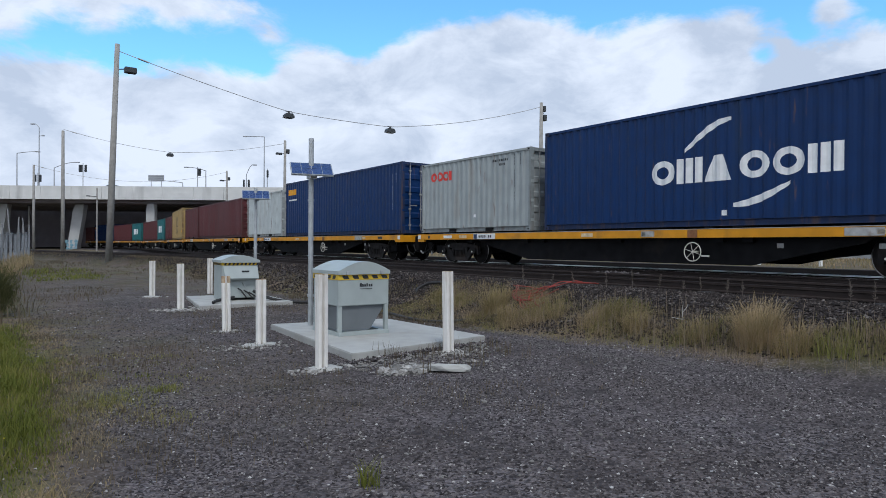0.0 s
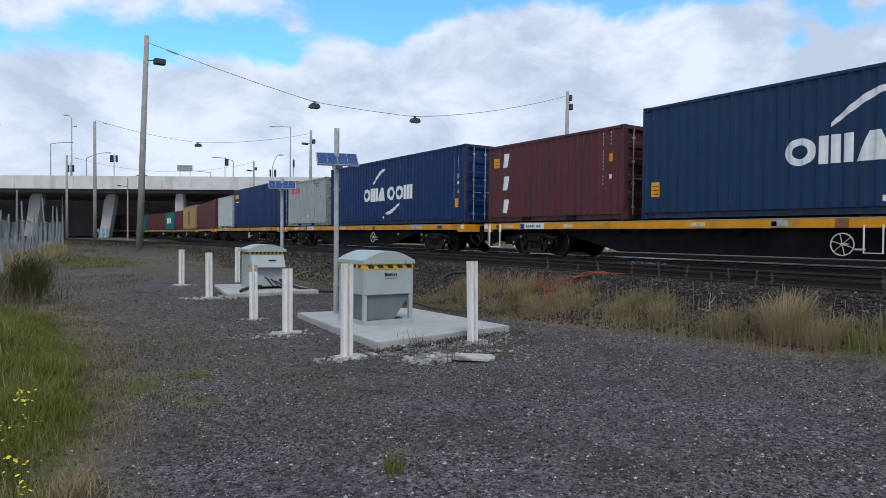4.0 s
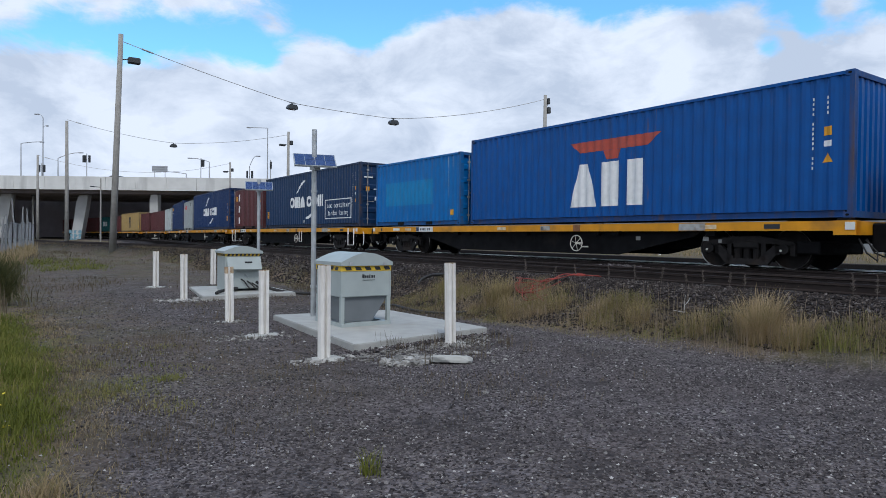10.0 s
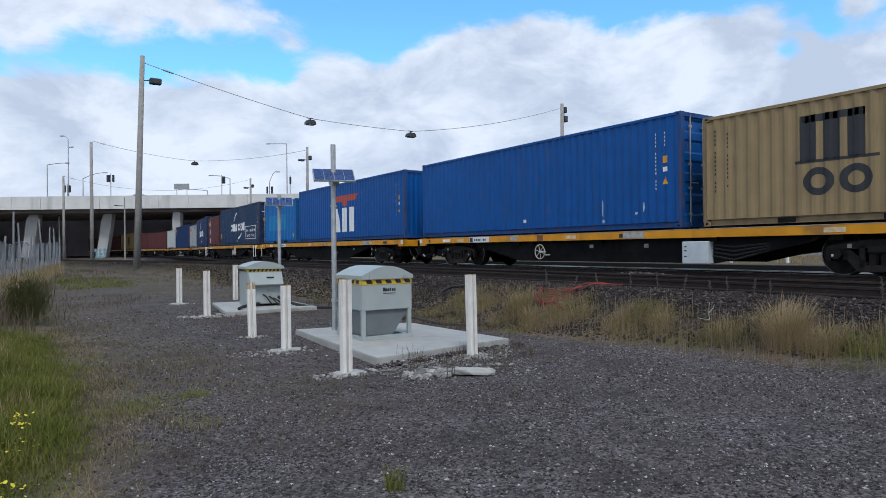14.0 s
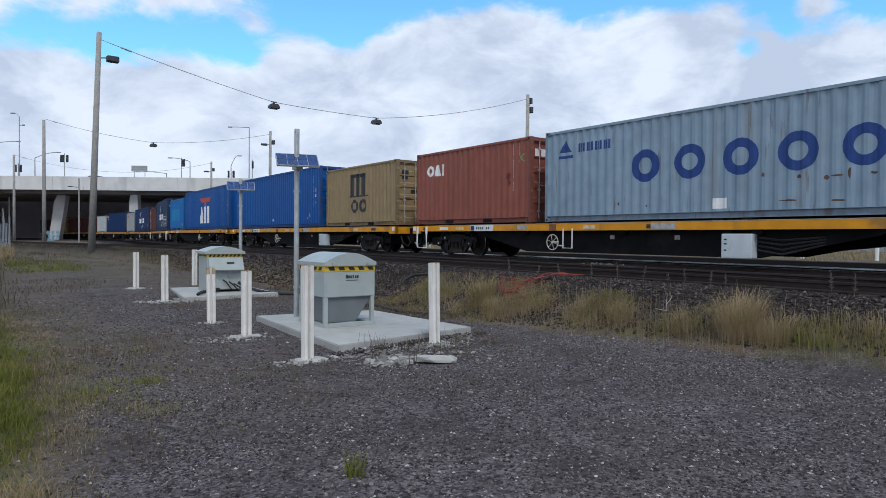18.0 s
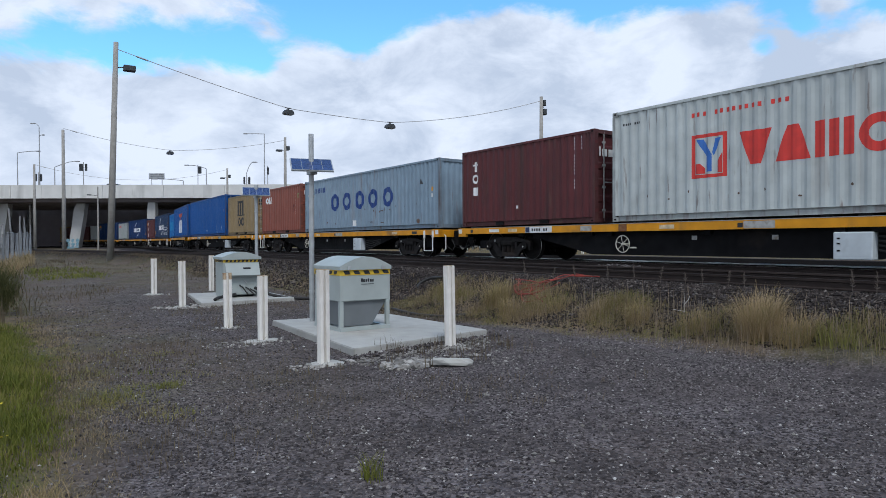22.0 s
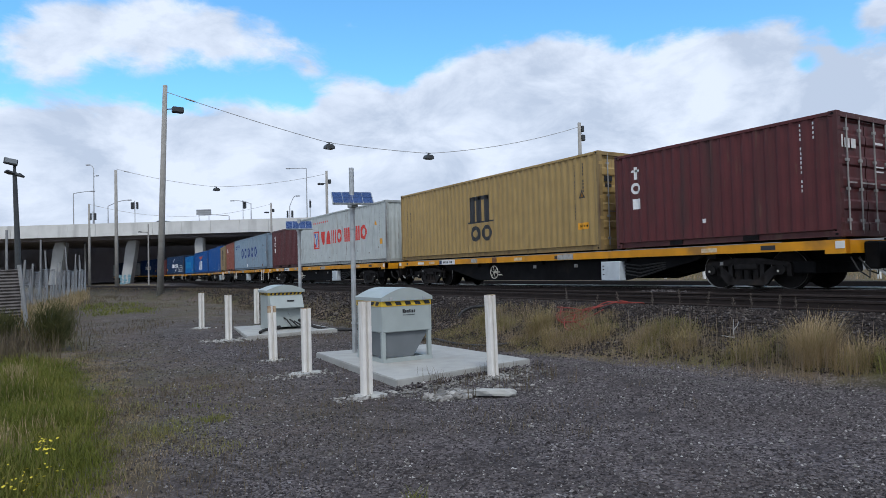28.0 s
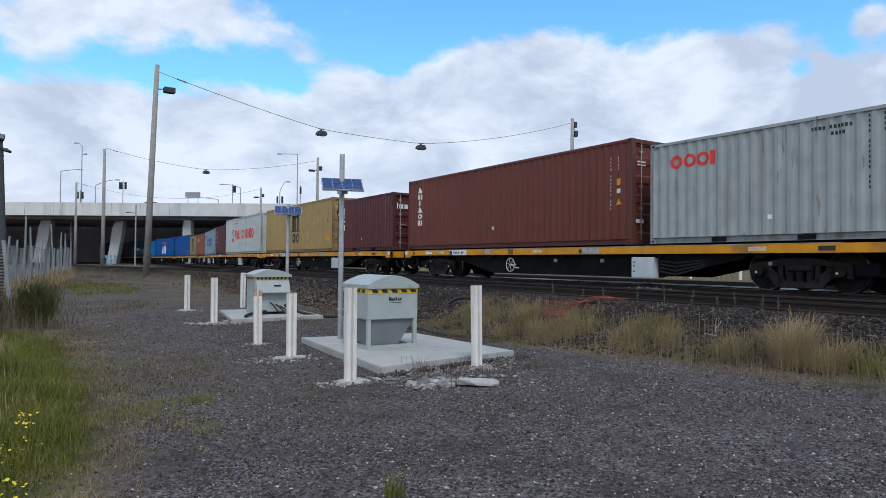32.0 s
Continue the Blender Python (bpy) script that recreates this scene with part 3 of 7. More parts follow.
def build_track(name, place, rail_tops, label, y0=-20, y1=240):
    """One track: two rails of real section and its sleepers."""
    t = thing(name, pose(0, 0, 0), label, "railway track", kind="structure")
    section = ((-0.065, -0.15), (0.065, -0.15), (0.065, -0.135), (0.012, -0.12), (0.012, -0.045), (0.035, -0.035), (0.035, 0.0), (-0.035, 0.0), (-0.035, -0.035), (-0.012, -0.045), (-0.012, -0.12), (-0.065, -0.135))
    us = [y0 + (y1 - y0) * k / 100 for k in range(101)]
    for s in (-0.8, 0.8):
        verts, faces = [], []
        for u in us:
            x, y, _ = place(u, s)
            verts += [(x + a, y, RAIL_Z + b) for a, b in section]
        m = len(section)
        for j in range(len(us) - 1):
            faces += [(j * m + k, j * m + (k + 1) % m, (j + 1) * m + (k + 1) % m, (j + 1) * m + k) for k in range(m)]
        mesh_part("rail", verts, faces, M["rail"], t)
        # the running surface and the gauge face, worn bright or left rusty
        verts, faces = [], []
        q = -1 if s > 0 else 1
        for j, u in enumerate(us):
            x, y, _ = place(u, s)
            verts += [(x - q * 0.030, y, RAIL_Z + 0.003), (x + q * 0.039, y, RAIL_Z + 0.003), (x + q * 0.044, y, RAIL_Z - 0.030)]
            if j:
                faces += [(3 * j - 3, 3 * j - 2, 3 * j + 1, 3 * j), (3 * j - 2, 3 * j - 1, 3 * j + 2, 3 * j + 1)]
        mesh_part("rail_head", verts, faces, M["rail_top"] if rail_tops else M["rail"], t, "polished running surface" if rail_tops else "")
    sl = None
    for k in range(int((105 - y0) / 0.68)):
        u = y0 + k * 0.68
        x, y, a = place(u, 0.0)
        if sl is None:
            sl = part("sleeper", boxed(-1.25, 1.25, -0.12, 0.12, -0.2, 0.0, 0.012), M["sleeper"], t)
            ob = sl
        else:
            ob = new("sleeper", sl.data)
            ob.parent = t
        ob.matrix_basis = pose(x + random.uniform(-0.03, 0.03), y, RAIL_Z - 0.152 + random.uniform(-0.01, 0.005), 0, 0, a + random.uniform(-0.8, 0.8))
    return t


build_track("train_track", track_at, True, "railway track with bright worn rail heads on dark timber sleepers")
build_track("siding_track", siding_at, False, "disused rusty siding track on dark timber sleepers")


# ---- the train ----
def corrugation(length, pitch=0.278):
    """Break points along a corrugated panel: pairs (place, depth inward)."""
    n = max(1, round(length / pitch))
    p = length / n
    out = []
    for k in range(n):
        a = -length / 2 + k * p
        out += [(a, 0.0), (a + 0.26 * p, 0.0), (a + 0.5 * p, 0.030), (a + 0.76 * p, 0.030)]
    return out + [(length / 2, 0.0)]


def depth_at(prof, y):
    for (a, d), (b, e) in zip(prof, prof[1:]):
        if a <= y <= b:
            return d + (e - d) * (y - a) / max(1e-9, b - a)
    return 0.0


W2 = 1.219
M["rod"] = grain("locking_rod_steel", (0.36, 0.36, 0.35), 0.55, 0.2, 0.2, 9, 0.1, 60, (0.12, 0.09, 0.08), 0.25)


def panel(name, prof, z0, z1, place, material, parent):
    """A corrugated panel with its thickness; place(a, d, z) puts a point that lies d inward."""
    verts, faces = [], []
    for a, d in prof:
        verts += [place(a, d, z0), place(a, d, z1), place(a, d + 0.01, z0), place(a, d + 0.01, z1)]
    for j in range(len(prof) - 1):
        o, q = 4 * j, 4 * j + 4
        faces += [(o, q, q + 1, o + 1), (o + 2, o + 3, q + 3, q + 2)]
    return mesh_part(name, verts, faces, material, parent)


def decal(name, prof, draw, material, parent, label=""):
    """A painted mark on the near side: draw(bm) makes flat faces in (0, y, z); they are laid onto the corrugation."""
    bm = bmesh.new()
    draw(bm)
    ys = [v.co.y for v in bm.verts]
    lo, hi = min(ys), max(ys)
    for y, _ in prof:
        if lo < y < hi:
            bmesh.ops.bisect_plane(bm, geom=bm.verts[:] + bm.edges[:] + bm.faces[:], plane_co=(0, y, 0), plane_no=(0, 1, 0))
    for v in bm.verts:
        v.co.x = -W2 + 0.012 + depth_at(prof, v.co.y) - 0.004
    bmesh.ops.recalc_face_normals(bm, faces=bm.faces)
    return part(name, bm, material, parent, label)


def container(name, length, height, mat, label, doors_near=True, roof=None):
    """A shipping container; its base centre is the origin, the near end looks towards -y, the near side towards -x."""
    c = thing(name, pose(0, 0, 0), label, "shipping container", "containers on the train")
    h2, k = length / 2, 0.16
    worn = WORN[mat.name]
    post = 0.09
    prof = corrugation(length - 2 * post)
    for sgn in (-1, 1):
        panel("side_wall", prof, k, height - 0.06, lambda a, d, z: (sgn * (W2 - 0.012 - d), a, z), mat, c)
        # a channel open to the outside, its web set back under the wall
        o = [(sgn * (W2 - a), z) for a, z in ((0.0, 0.012), (0.0, 0.020), (0.056, 0.026), (0.056, k - 0.012), (0.014, k - 0.006), (0.014, k + 0.002), (0.064, k + 0.002), (0.064, 0.012))]
        part("bottom_rail", prism(bmesh.new(), o, "y", -h2 + 0.16, h2 - 0.16), worn, c)
        part("top_rail", boxed(*sorted((sgn * W2, sgn * (W2 - 0.06))), -h2 + 0.16, h2 - 0.16, height - 0.08, height - 0.012), mat, c)
        for end in (-1, 1):
            bm = boxed(*sorted((sgn * (W2 - 0.002), sgn * (W2 - 0.15))), *sorted((end * (h2 - 0.002), end * (h2 - post))), 0.11, height - 0.11)
            part("corner_post", bm, worn, c)
            for z0 in (0.0, height - 0.118):
                bm = boxed(*sorted((sgn * W2, sgn * (W2 - 0.162))), *sorted((end * h2, end * (h2 - 0.178))), z0, z0 + 0.118, 0.008)
                cast = part("corner_casting", bm, worn, c)
                hole = bmesh.new()
                x = sgn * (W2 + 0.003)
                prism(hole, [(end * (h2 - 0.09) + 0.035 * math.cos(q * math.tau / 10), z0 + 0.06 + 0.025 * math.sin(q * math.tau / 10)) for q in range(10)], "x", *sorted((x, x - sgn * 0.01)))
                part("casting_hole", hole, M["black"], cast)
        if length < 8:
            # fork pockets cut into the bottom rail
            for a in (-1.03, 1.03):
                part("fork_pocket", boxed(*sorted((sgn * (W2 + 0.003), sgn * (W2 - 0.05))), a - 0.18, a + 0.18, 0.022, 0.135), M["black"], c)
    rprof = corrugation(length - 0.3, 0.209)
    panel("roof", rprof, -W2 + 0.06, W2 - 0.06, lambda a, d, z: (z, a, height - 0.02 - d * 0.5), mat, c)
    part("floor_frame", boxed(-W2 + 0.06, W2 - 0.06, -h2 + 0.1, h2 - 0.1, 0.03, 0.15), M["black"], c)
    for end in (-1, 1):
        for z0, z1 in ((0.012, 0.14), (height - 0.12, height - 0.012)):
            part("end_beam", boxed(-W2 + 0.15, W2 - 0.15, *sorted((end * (h2 - 0.004), end * (h2 - 0.1))), z0, z1), worn, c)
        if (end < 0) == doors_near:
            for s in (-1, 1):
                x0, x1 = sorted((s * 0.012, s * (W2 - 0.12)))
                verts, faces = [], []
                zs = []
                n = 5
                span = (height - 0.29) / n
                for q in range(n):
                    z = 0.145 + q * span
                    zs += [(z, 0.0), (z + 0.30 * span, 0.0), (z + 0.40 * span, 0.03), (z + 0.88 * span, 0.03), (z + 0.98 * span, 0.0)]
                zs.append((height - 0.13, 0.0))
                for z, d in zs:
                    verts += [(x0, end * (h2 - 0.05 - d), z), (x1, end * (h2 - 0.05 - d), z)]
                faces = [(2 * j, 2 * j + 1, 2 * j + 3, 2 * j + 2) for j in range(len(zs) - 1)]
                door = mesh_part("door", verts, faces, mat, c)
                for xr in (0.30, 0.82):
                    bm = bmesh.new()
                    tube(bm, [(s * xr, end * (h2 - 0.02), 0.06), (s * xr, end * (h2 - 0.02), height - 0.06)], 0.018, 8)
                    for z in (0.35, 1.0, 1.6, height - 0.35):
                        box(bm, s * xr - 0.05, s * xr + 0.05, *sorted((end * (h2 - 0.048), end * (h2 - 0.002))), z - 0.03, z + 0.03)
                    part("locking_rod", bm, M["rod"], door, "dull galvanised locking rod")
                    part("rod_handle", boxed(*sorted((s * xr, s * (xr - 0.32))), *sorted((end * (h2 - 0.02), end * (h2 - 0.004))), 1.12, 1.15), M["rod"], door)
                for z in (0.3, 0.9, 1.5, height - 0.4):
                    part("hinge", boxed(*sorted((s * (W2 - 0.16), s * (W2 - 0.02))), *sorted((end * (h2 - 0.04), end * (h2 + 0.002))), z, z + 0.09), mat, door)
        else:
            eprof = corrugation(2 * (W2 - 0.15), 0.25)
            panel("end_wall", eprof, 0.14, height - 0.12, lambda a, d, z: (a, end * (h2 - 0.03 - d), z), mat, c)
    return c, prof


class Marks:
    """Painted marks on a container's near side: a runs from its far end towards the near end, z up from its base."""

    def __init__(self, c, prof, length):
        self.c, self.prof, self.h2 = c, prof, length / 2

    def put(self, name, material, draw, label=""):
        return decal(name, self.prof, draw, material, self.c, label)

    def y(self, a):
        return self.h2 - a

    def quad(self, name, material, a0, a1, z0, z1, label=""):
        return self.put(name, material, lambda bm: poly(bm, [(self.y(a0), z0), (self.y(a1), z0), (self.y(a1), z1), (self.y(a0), z1)]), label)

    def shape(self, name, material, pts, label=""):
        return self.put(name, material, lambda bm: poly(bm, [(self.y(a), z) for a, z in pts]), label)

    def stripe(self, name, material, pts, wide, label=""):
        """A curved stroke through points, wide in its middle."""
        def draw(bm):
            n = len(pts)
            up, dn = [], []
            for i, (a, z) in enumerate(pts):
                w = wide * (0.25 + 0.75 * math.sin(math.pi * (0.12 + 0.8 * i / (n - 1))))
                up.append(bm.verts.new((0, self.y(a), z + w / 2)))
                dn.append(bm.verts.new((0, self.y(a), z - w / 2)))
            for i in range(n - 1):
                bm.faces.new((up[i], up[i + 1], dn[i + 1], dn[i]))
        return self.put(name, material, draw, label)

    def word(self, name, material, codes, a0, z0, wide, high, gap, label=""):
        """A brand mark as plain shapes: o ring, t wedge, v wedge upside down, b block, h two bars, i bar, u open block, space."""
        a = a0
        for code in codes:
            if code == " ":
                a += wide * 0.7
                continue
            w = wide * (0.35 if code == "i" else 1.0)
            c0, c1, top = a, a + w, z0 + high

            def draw(bm):
                q = 0.27 * w
                if code == "o":
                    disc_ring(bm, self.y((c0 + c1) / 2), z0 + high / 2, w / 2, high / 2, 0.50)
                elif code == "t":
                    poly(bm, [(self.y(c0), z0), (self.y(c1), z0), (self.y(c1 - 0.34 * w), top), (self.y(c0 + 0.34 * w), top)])
                elif code == "v":
                    poly(bm, [(self.y(c0 + 0.34 * w), z0), (self.y(c1 - 0.34 * w), z0), (self.y(c1), top), (self.y(c0), top)])
                elif code == "h":
                    poly(bm, [(self.y(c0), z0), (self.y(c0 + q), z0), (self.y(c0 + q), top), (self.y(c0), top)])
                    poly(bm, [(self.y(c1 - q), z0), (self.y(c1), z0), (self.y(c1), top), (self.y(c1 - q), top)])
                    poly(bm, [(self.y(c0 + 0.365 * w), z0), (self.y(c1 - 0.365 * w), z0), (self.y(c1 - 0.365 * w), top), (self.y(c0 + 0.365 * w), top)])
                elif code == "u":
                    for r in range(3):
                        s = c0 + r * 0.37 * w
                        poly(bm, [(self.y(s), z0), (self.y(s + 0.26 * w), z0), (self.y(s + 0.26 * w), top), (self.y(s), top)])
                else:
                    poly(bm, [(self.y(c0), z0), (self.y(c1), z0), (self.y(c1), top), (self.y(c0), top)])
            self.put(name, material, draw, label)
            a += w + gap

    def column(self, material, a, z_top, count, wide=0.07, high=0.085, step=0.115):
        """A code written downwards, as small bars."""
        def draw(bm):
            for k in range(count):
                if k in (4, 11):
                    continue
                z = z_top - k * step
                poly(bm, [(self.y(a), z - high), (self.y(a + wide), z - high), (self.y(a + wide), z), (self.y(a), z)])
        tagged(self.put("code_bars", material, draw), kind="stuff")

    def row(self, material, a, z, count, wide, high, step, skip=()):
        """Small writing along the side, as small bars."""
        def draw(bm):
            for k in range(count):
                if k not in skip:
                    q = a + k * step
                    poly(bm, [(self.y(q), z), (self.y(q + wide), z), (self.y(q + wide), z + high), (self.y(q), z + high)])
        tagged(self.put("code_bars", material, draw), kind="stuff")

    def text(self, words, material, a0, z0, high, width):
        """Words that can be read, in the built-in font, fitted to a height and width."""
        cu = bpy.data.curves.new("words", "FONT")
        cu.body = words
        tmp = new("words", cu)
        me = bpy.data.meshes.new_from_object(tmp.evaluated_get(bpy.context.evaluated_depsgraph_get()))
        bpy.data.objects.remove(tmp)
        xs = [v.co.x for v in me.vertices]
        ys = [v.co.y for v in me.vertices]
        kx, ky = width / (max(xs) - min(xs)), high / max(ys)
        x0 = min(xs)

        def draw(bm):
            bm.from_mesh(me)
            for v in bm.verts:
                v.co = (0, self.y(a0 + (v.co.x - x0) * kx), z0 + v.co.y * ky)
        return self.put("lettering", material, draw, "white stencilled words")


def scrapes(mk, spots, material):
    """Scraped and rusted places: (along, up, long, high) of each, with a ragged outline."""
    for a, z, lo, hi in spots:
        n = 9
        mk.shape("scrape", material, [(a + lo / 2 * math.cos(k * math.tau / n) * random.uniform(0.5, 1.1), z + hi / 2 * math.sin(k * math.tau / n) * random.uniform(0.5, 1.1)) for k in range(n)])


def swoosh_pair(mk, mat):
    up = [(4.75 + 0.15 * k, 1.82 + 0.62 * math.sin(k / 8 * math.pi / 2)) for k in range(9)]
    dn = [(6.0 + 0.16 * k, 0.48 + 0.42 * (1 - math.cos(k / 8 * math.pi / 2))) for k in range(9)]
    mk.stripe("swoosh", mat, up, 0.17)
    mk.stripe("swoosh", mat, dn, 0.17)
    mk.quad("mark", mat, 5.72, 5.86, 0.25, 0.37)


def small_plates(mk, L, mat, warn=True):
    mk.column(mat, L - 0.80, 2.45, 15, 0.036, 0.06, 0.10)
    mk.column(mat, L - 0.52, 2.45, 4, 0.036, 0.06, 0.10)
    if warn:
        mk.shape("warning_sign", M["decal_amber"], [(L - 0.59, 1.12), (L - 0.38, 1.12), (L - 0.485, 1.31)])
        mk.quad("mark", M["decal_amber"], L - 0.57, L - 0.41, 1.66, 1.84)
        mk.quad("mark", mat, L - 0.57, L - 0.41, 1.44, 1.56)


W = M["decal_white"]
ROYAL_SCRAPES = ((9.6, 0.55, 0.05, 0.6), (9.62, 0.25, 0.10, 0.12), (11.02, 0.58, 0.05, 0.36), (10.77, 0.43, 0.10, 0.10))
COSCO_SCRAPES = ((6.46, 0.92, 0.08, 0.14), (7.2, 0.83, 0.12, 0.10), (7.73, 0.77, 0.16, 0.12), (7.95, 0.80, 0.26, 0.05), (8.16, 0.84, 0.07, 0.34), (8.57, 0.81, 0.18, 0.06), (9.07, 0.94, 0.05, 0.07),
                 (9.72, 0.90, 0.05, 0.06), (10.74, 0.29, 0.22, 0.22), (10.62, 0.97, 0.07, 0.10), (2.64, 0.43, 0.05, 0.09), (3.5, 0.35, 0.05, 0.06), (6.99, 0.35, 0.40, 0.05), (7.97, 0.31, 0.30, 0.06))
CAI_SMEARS = ((5.05, 1.46, 0.28, 0.30), (5.1, 1.25, 0.16, 0.34))
YM_SCRAPES = ((1.1, 0.62, 0.05, 0.10), (1.75, 0.52, 0.08, 0.05), (2.3, 0.66, 0.04, 0.09), (3.55, 0.55, 0.07, 0.06), (4.15, 0.60, 0.05, 0.10), (4.9, 0.42, 0.10, 0.05), (5.9, 0.58, 0.06, 0.08), (7.3, 0.50, 0.08, 0.05), (8.8, 0.62, 0.05, 0.09), (10.2, 0.48, 0.10, 0.06), (11.3, 0.7, 0.05, 0.12))
M["scrape_rust"] = grain("scrape_rust", (0.10, 0.065, 0.05), 0.8, 0, 0.3, 9)
M["scrape_pale"] = grain("scrape_pale", (0.36, 0.42, 0.50), 0.7, 0, 0.2, 9)
M["chalk_green"] = grain("chalk_green", (0.16, 0.42, 0.16), 0.8, 0, 0.2, 9)
M["smear"] = grain("dark_red_smear", (0.13, 0.028, 0.022), 0.6, 0, 0.2, 6)


def deco_cma(mk, L):
    mk.word("letter_shape", W, "oht", 3.8, 1.05, 0.68, 0.60, 0.06)
    mk.word("letter_shape", W, "ooh", 6.15, 1.05, 0.68, 0.60, 0.06)
    swoosh_pair(mk, W)
    small_plates(mk, L, W)
    mk.quad("mark", M["decal_amber"], L - 0.68, L - 0.44, 0.58, 0.92)
    for z in (0.64, 0.74, 0.84):
        mk.quad("mark_bar", M["decal_dark"], L - 0.64, L - 0.48, z, z + 0.025)


def door_mark(mk, material, x0, x1, z0, z1):
    """A small painted mark on a door at the near end."""
    y = -mk.h2 + 0.05
    part("door_mark", boxed(x0, x1, y - 0.006, y - 0.002, z0, z1), material, mk.c)


def deco_eco(mk, L):
    for mt, x0, x1, z0, z1 in ((W, -0.98, -0.55, 2.20, 2.26), (M["decal_amber"], -0.9, -0.72, 1.62, 1.80), (W, -0.5, -0.2, 1.68, 1.72), (W, -0.45, -0.25, 1.18, 1.34)):
        door_mark(mk, mt, x0, x1, z0, z1)
    mk.word("letter_shape", W, "oht", 3.8, 1.05, 0.66, 0.58, 0.06)
    mk.word("letter_shape", W, "ooh", 6.1, 1.05, 0.66, 0.58, 0.06)
    swoosh_pair(mk, W)
    small_plates(mk, L, W)
    for a0, a1, z0, z1 in ((8.45, 11.3, 0.39, 0.43), (8.45, 11.3, 1.29, 1.33), (8.45, 8.49, 0.43, 1.29), (11.26, 11.3, 0.43, 1.29)):
        mk.quad("frame_line", W, a0, a1, z0, z1)
    mk.text("eco container", W, 8.62, 0.92, 0.24, 2.5)
    mk.text("bamboo flooring", W, 8.78, 0.56, 0.23, 2.2)
    mk.quad("mark", M["decal_amber"], 0.30, 0.56, 0.56, 0.94)
    for z in (0.62, 0.72, 0.82):
        mk.quad("mark_bar", M["decal_dark"], 0.34, 0.52, z, z + 0.03)


def deco_apl(mk, L):
    mk.word("letter_shape", W, "t", 4.68, 0.43, 1.0, 1.2, 0.18)
    mk.word("letter_shape", W, "b", 5.82, 0.43, 0.62, 1.2, 0.18)
    mk.word("letter_shape", W, "b", 6.72, 0.43, 0.48, 1.2, 0.18)
    R = M["decal_brick"]
    mk.shape("wing_mark", R, [(4.65, 2.25), (5.05, 1.95), (7.35, 1.95), (7.75, 2.25)])
    mk.shape("wing_mark", R, [(6.0, 1.70), (6.4, 1.70), (6.5, 1.946), (5.9, 1.946)])
    small_plates(mk, L, W)


def deco_plain(mk, L):
    small_plates(mk, L, W)
    mk.quad("mark", W, 6.2, 6.3, 0.35, 0.45)
    scrapes(mk, ROYAL_SCRAPES, M["scrape_pale"])


def deco_cosco(mk, L):
    mk.word("letter_shape", M["decal_navy"], "ooooo", 3.05, 0.95, 0.82, 0.82, 0.42)
    mk.shape("emblem", M["decal_navy"], [(0.55, 1.95), (1.0, 1.95), (0.78, 2.3)])
    mk.quad("mark", M["decal_navy"], 0.5, 1.05, 1.78, 1.86)
    mk.word("letter_shape", M["decal_navy"], "uhuh", 1.25, 1.92, 0.24, 0.24, 0.05)
    small_plates(mk, L, M["decal_dark"], False)
    mk.quad("mark", M["decal_amber"], L - 0.56, L - 0.40, 1.40, 1.55)
    mk.quad("mark", W, L - 0.56, L - 0.40, 1.16, 1.30)
    mk.shape("warning_sign", M["decal_dark"], [(L - 1.36, 1.70), (L - 1.12, 1.70), (L - 1.24, 1.91)])
    mk.quad("mark", W, 5.3, 5.65, 0.22, 0.46)
    scrapes(mk, COSCO_SCRAPES, M["scrape_rust"])


def deco_ym(mk, L):
    R = M["decal_red"]
    for a0, a1, z0, z1 in ((2.37, 3.27, 0.96, 1.04), (2.37, 3.27, 1.90, 1.98), (2.37, 2.46, 1.04, 1.90), (3.18, 3.27, 1.04, 1.90)):
        mk.quad("emblem_frame", R, a0, a1, z0, z1)
    mk.shape("emblem", R, [(2.47, 1.06), (2.72, 1.06), (2.72, 1.18), (2.60, 1.30), (2.47, 1.30)])
    mk.shape("emblem", R, [(3.04, 1.06), (3.17, 1.06), (3.17, 1.52), (3.04, 1.32)])
    mk.shape("emblem", M["decal_blue"], [(2.50, 1.86), (2.68, 1.86), (2.90, 1.50), (2.90, 1.10), (2.76, 1.10), (2.76, 1.46)])
    mk.shape("emblem", M["decal_blue"], [(2.98, 1.86), (3.14, 1.86), (2.94, 1.46), (2.91, 1.54)])
    mk.word("letter_shape", R, "vtho", 3.57, 1.17, 0.74, 0.74, 0.07)
    mk.word("letter_shape", R, "hiho", 7.1, 1.17, 0.74, 0.74, 0.12)
    mk.row(R, 2.37, 2.41, 16, 0.07, 0.10, 0.148, (3, 12))
    small_plates(mk, L, M["decal_dark"], False)
    mk.row(M["decal_dark"], 0.35, 2.50, 8, 0.04, 0.06, 0.07, (4,))
    mk.shape("warning_sign", M["decal_amber"], [(L - 1.32, 1.80), (L - 1.08, 1.80), (L - 1.20, 2.01)])
    mk.quad("mark", M["decal_amber"], L - 0.78, L - 0.48, 0.86, 1.12)
    scrapes(mk, YM_SCRAPES, M["scrape_rust"])


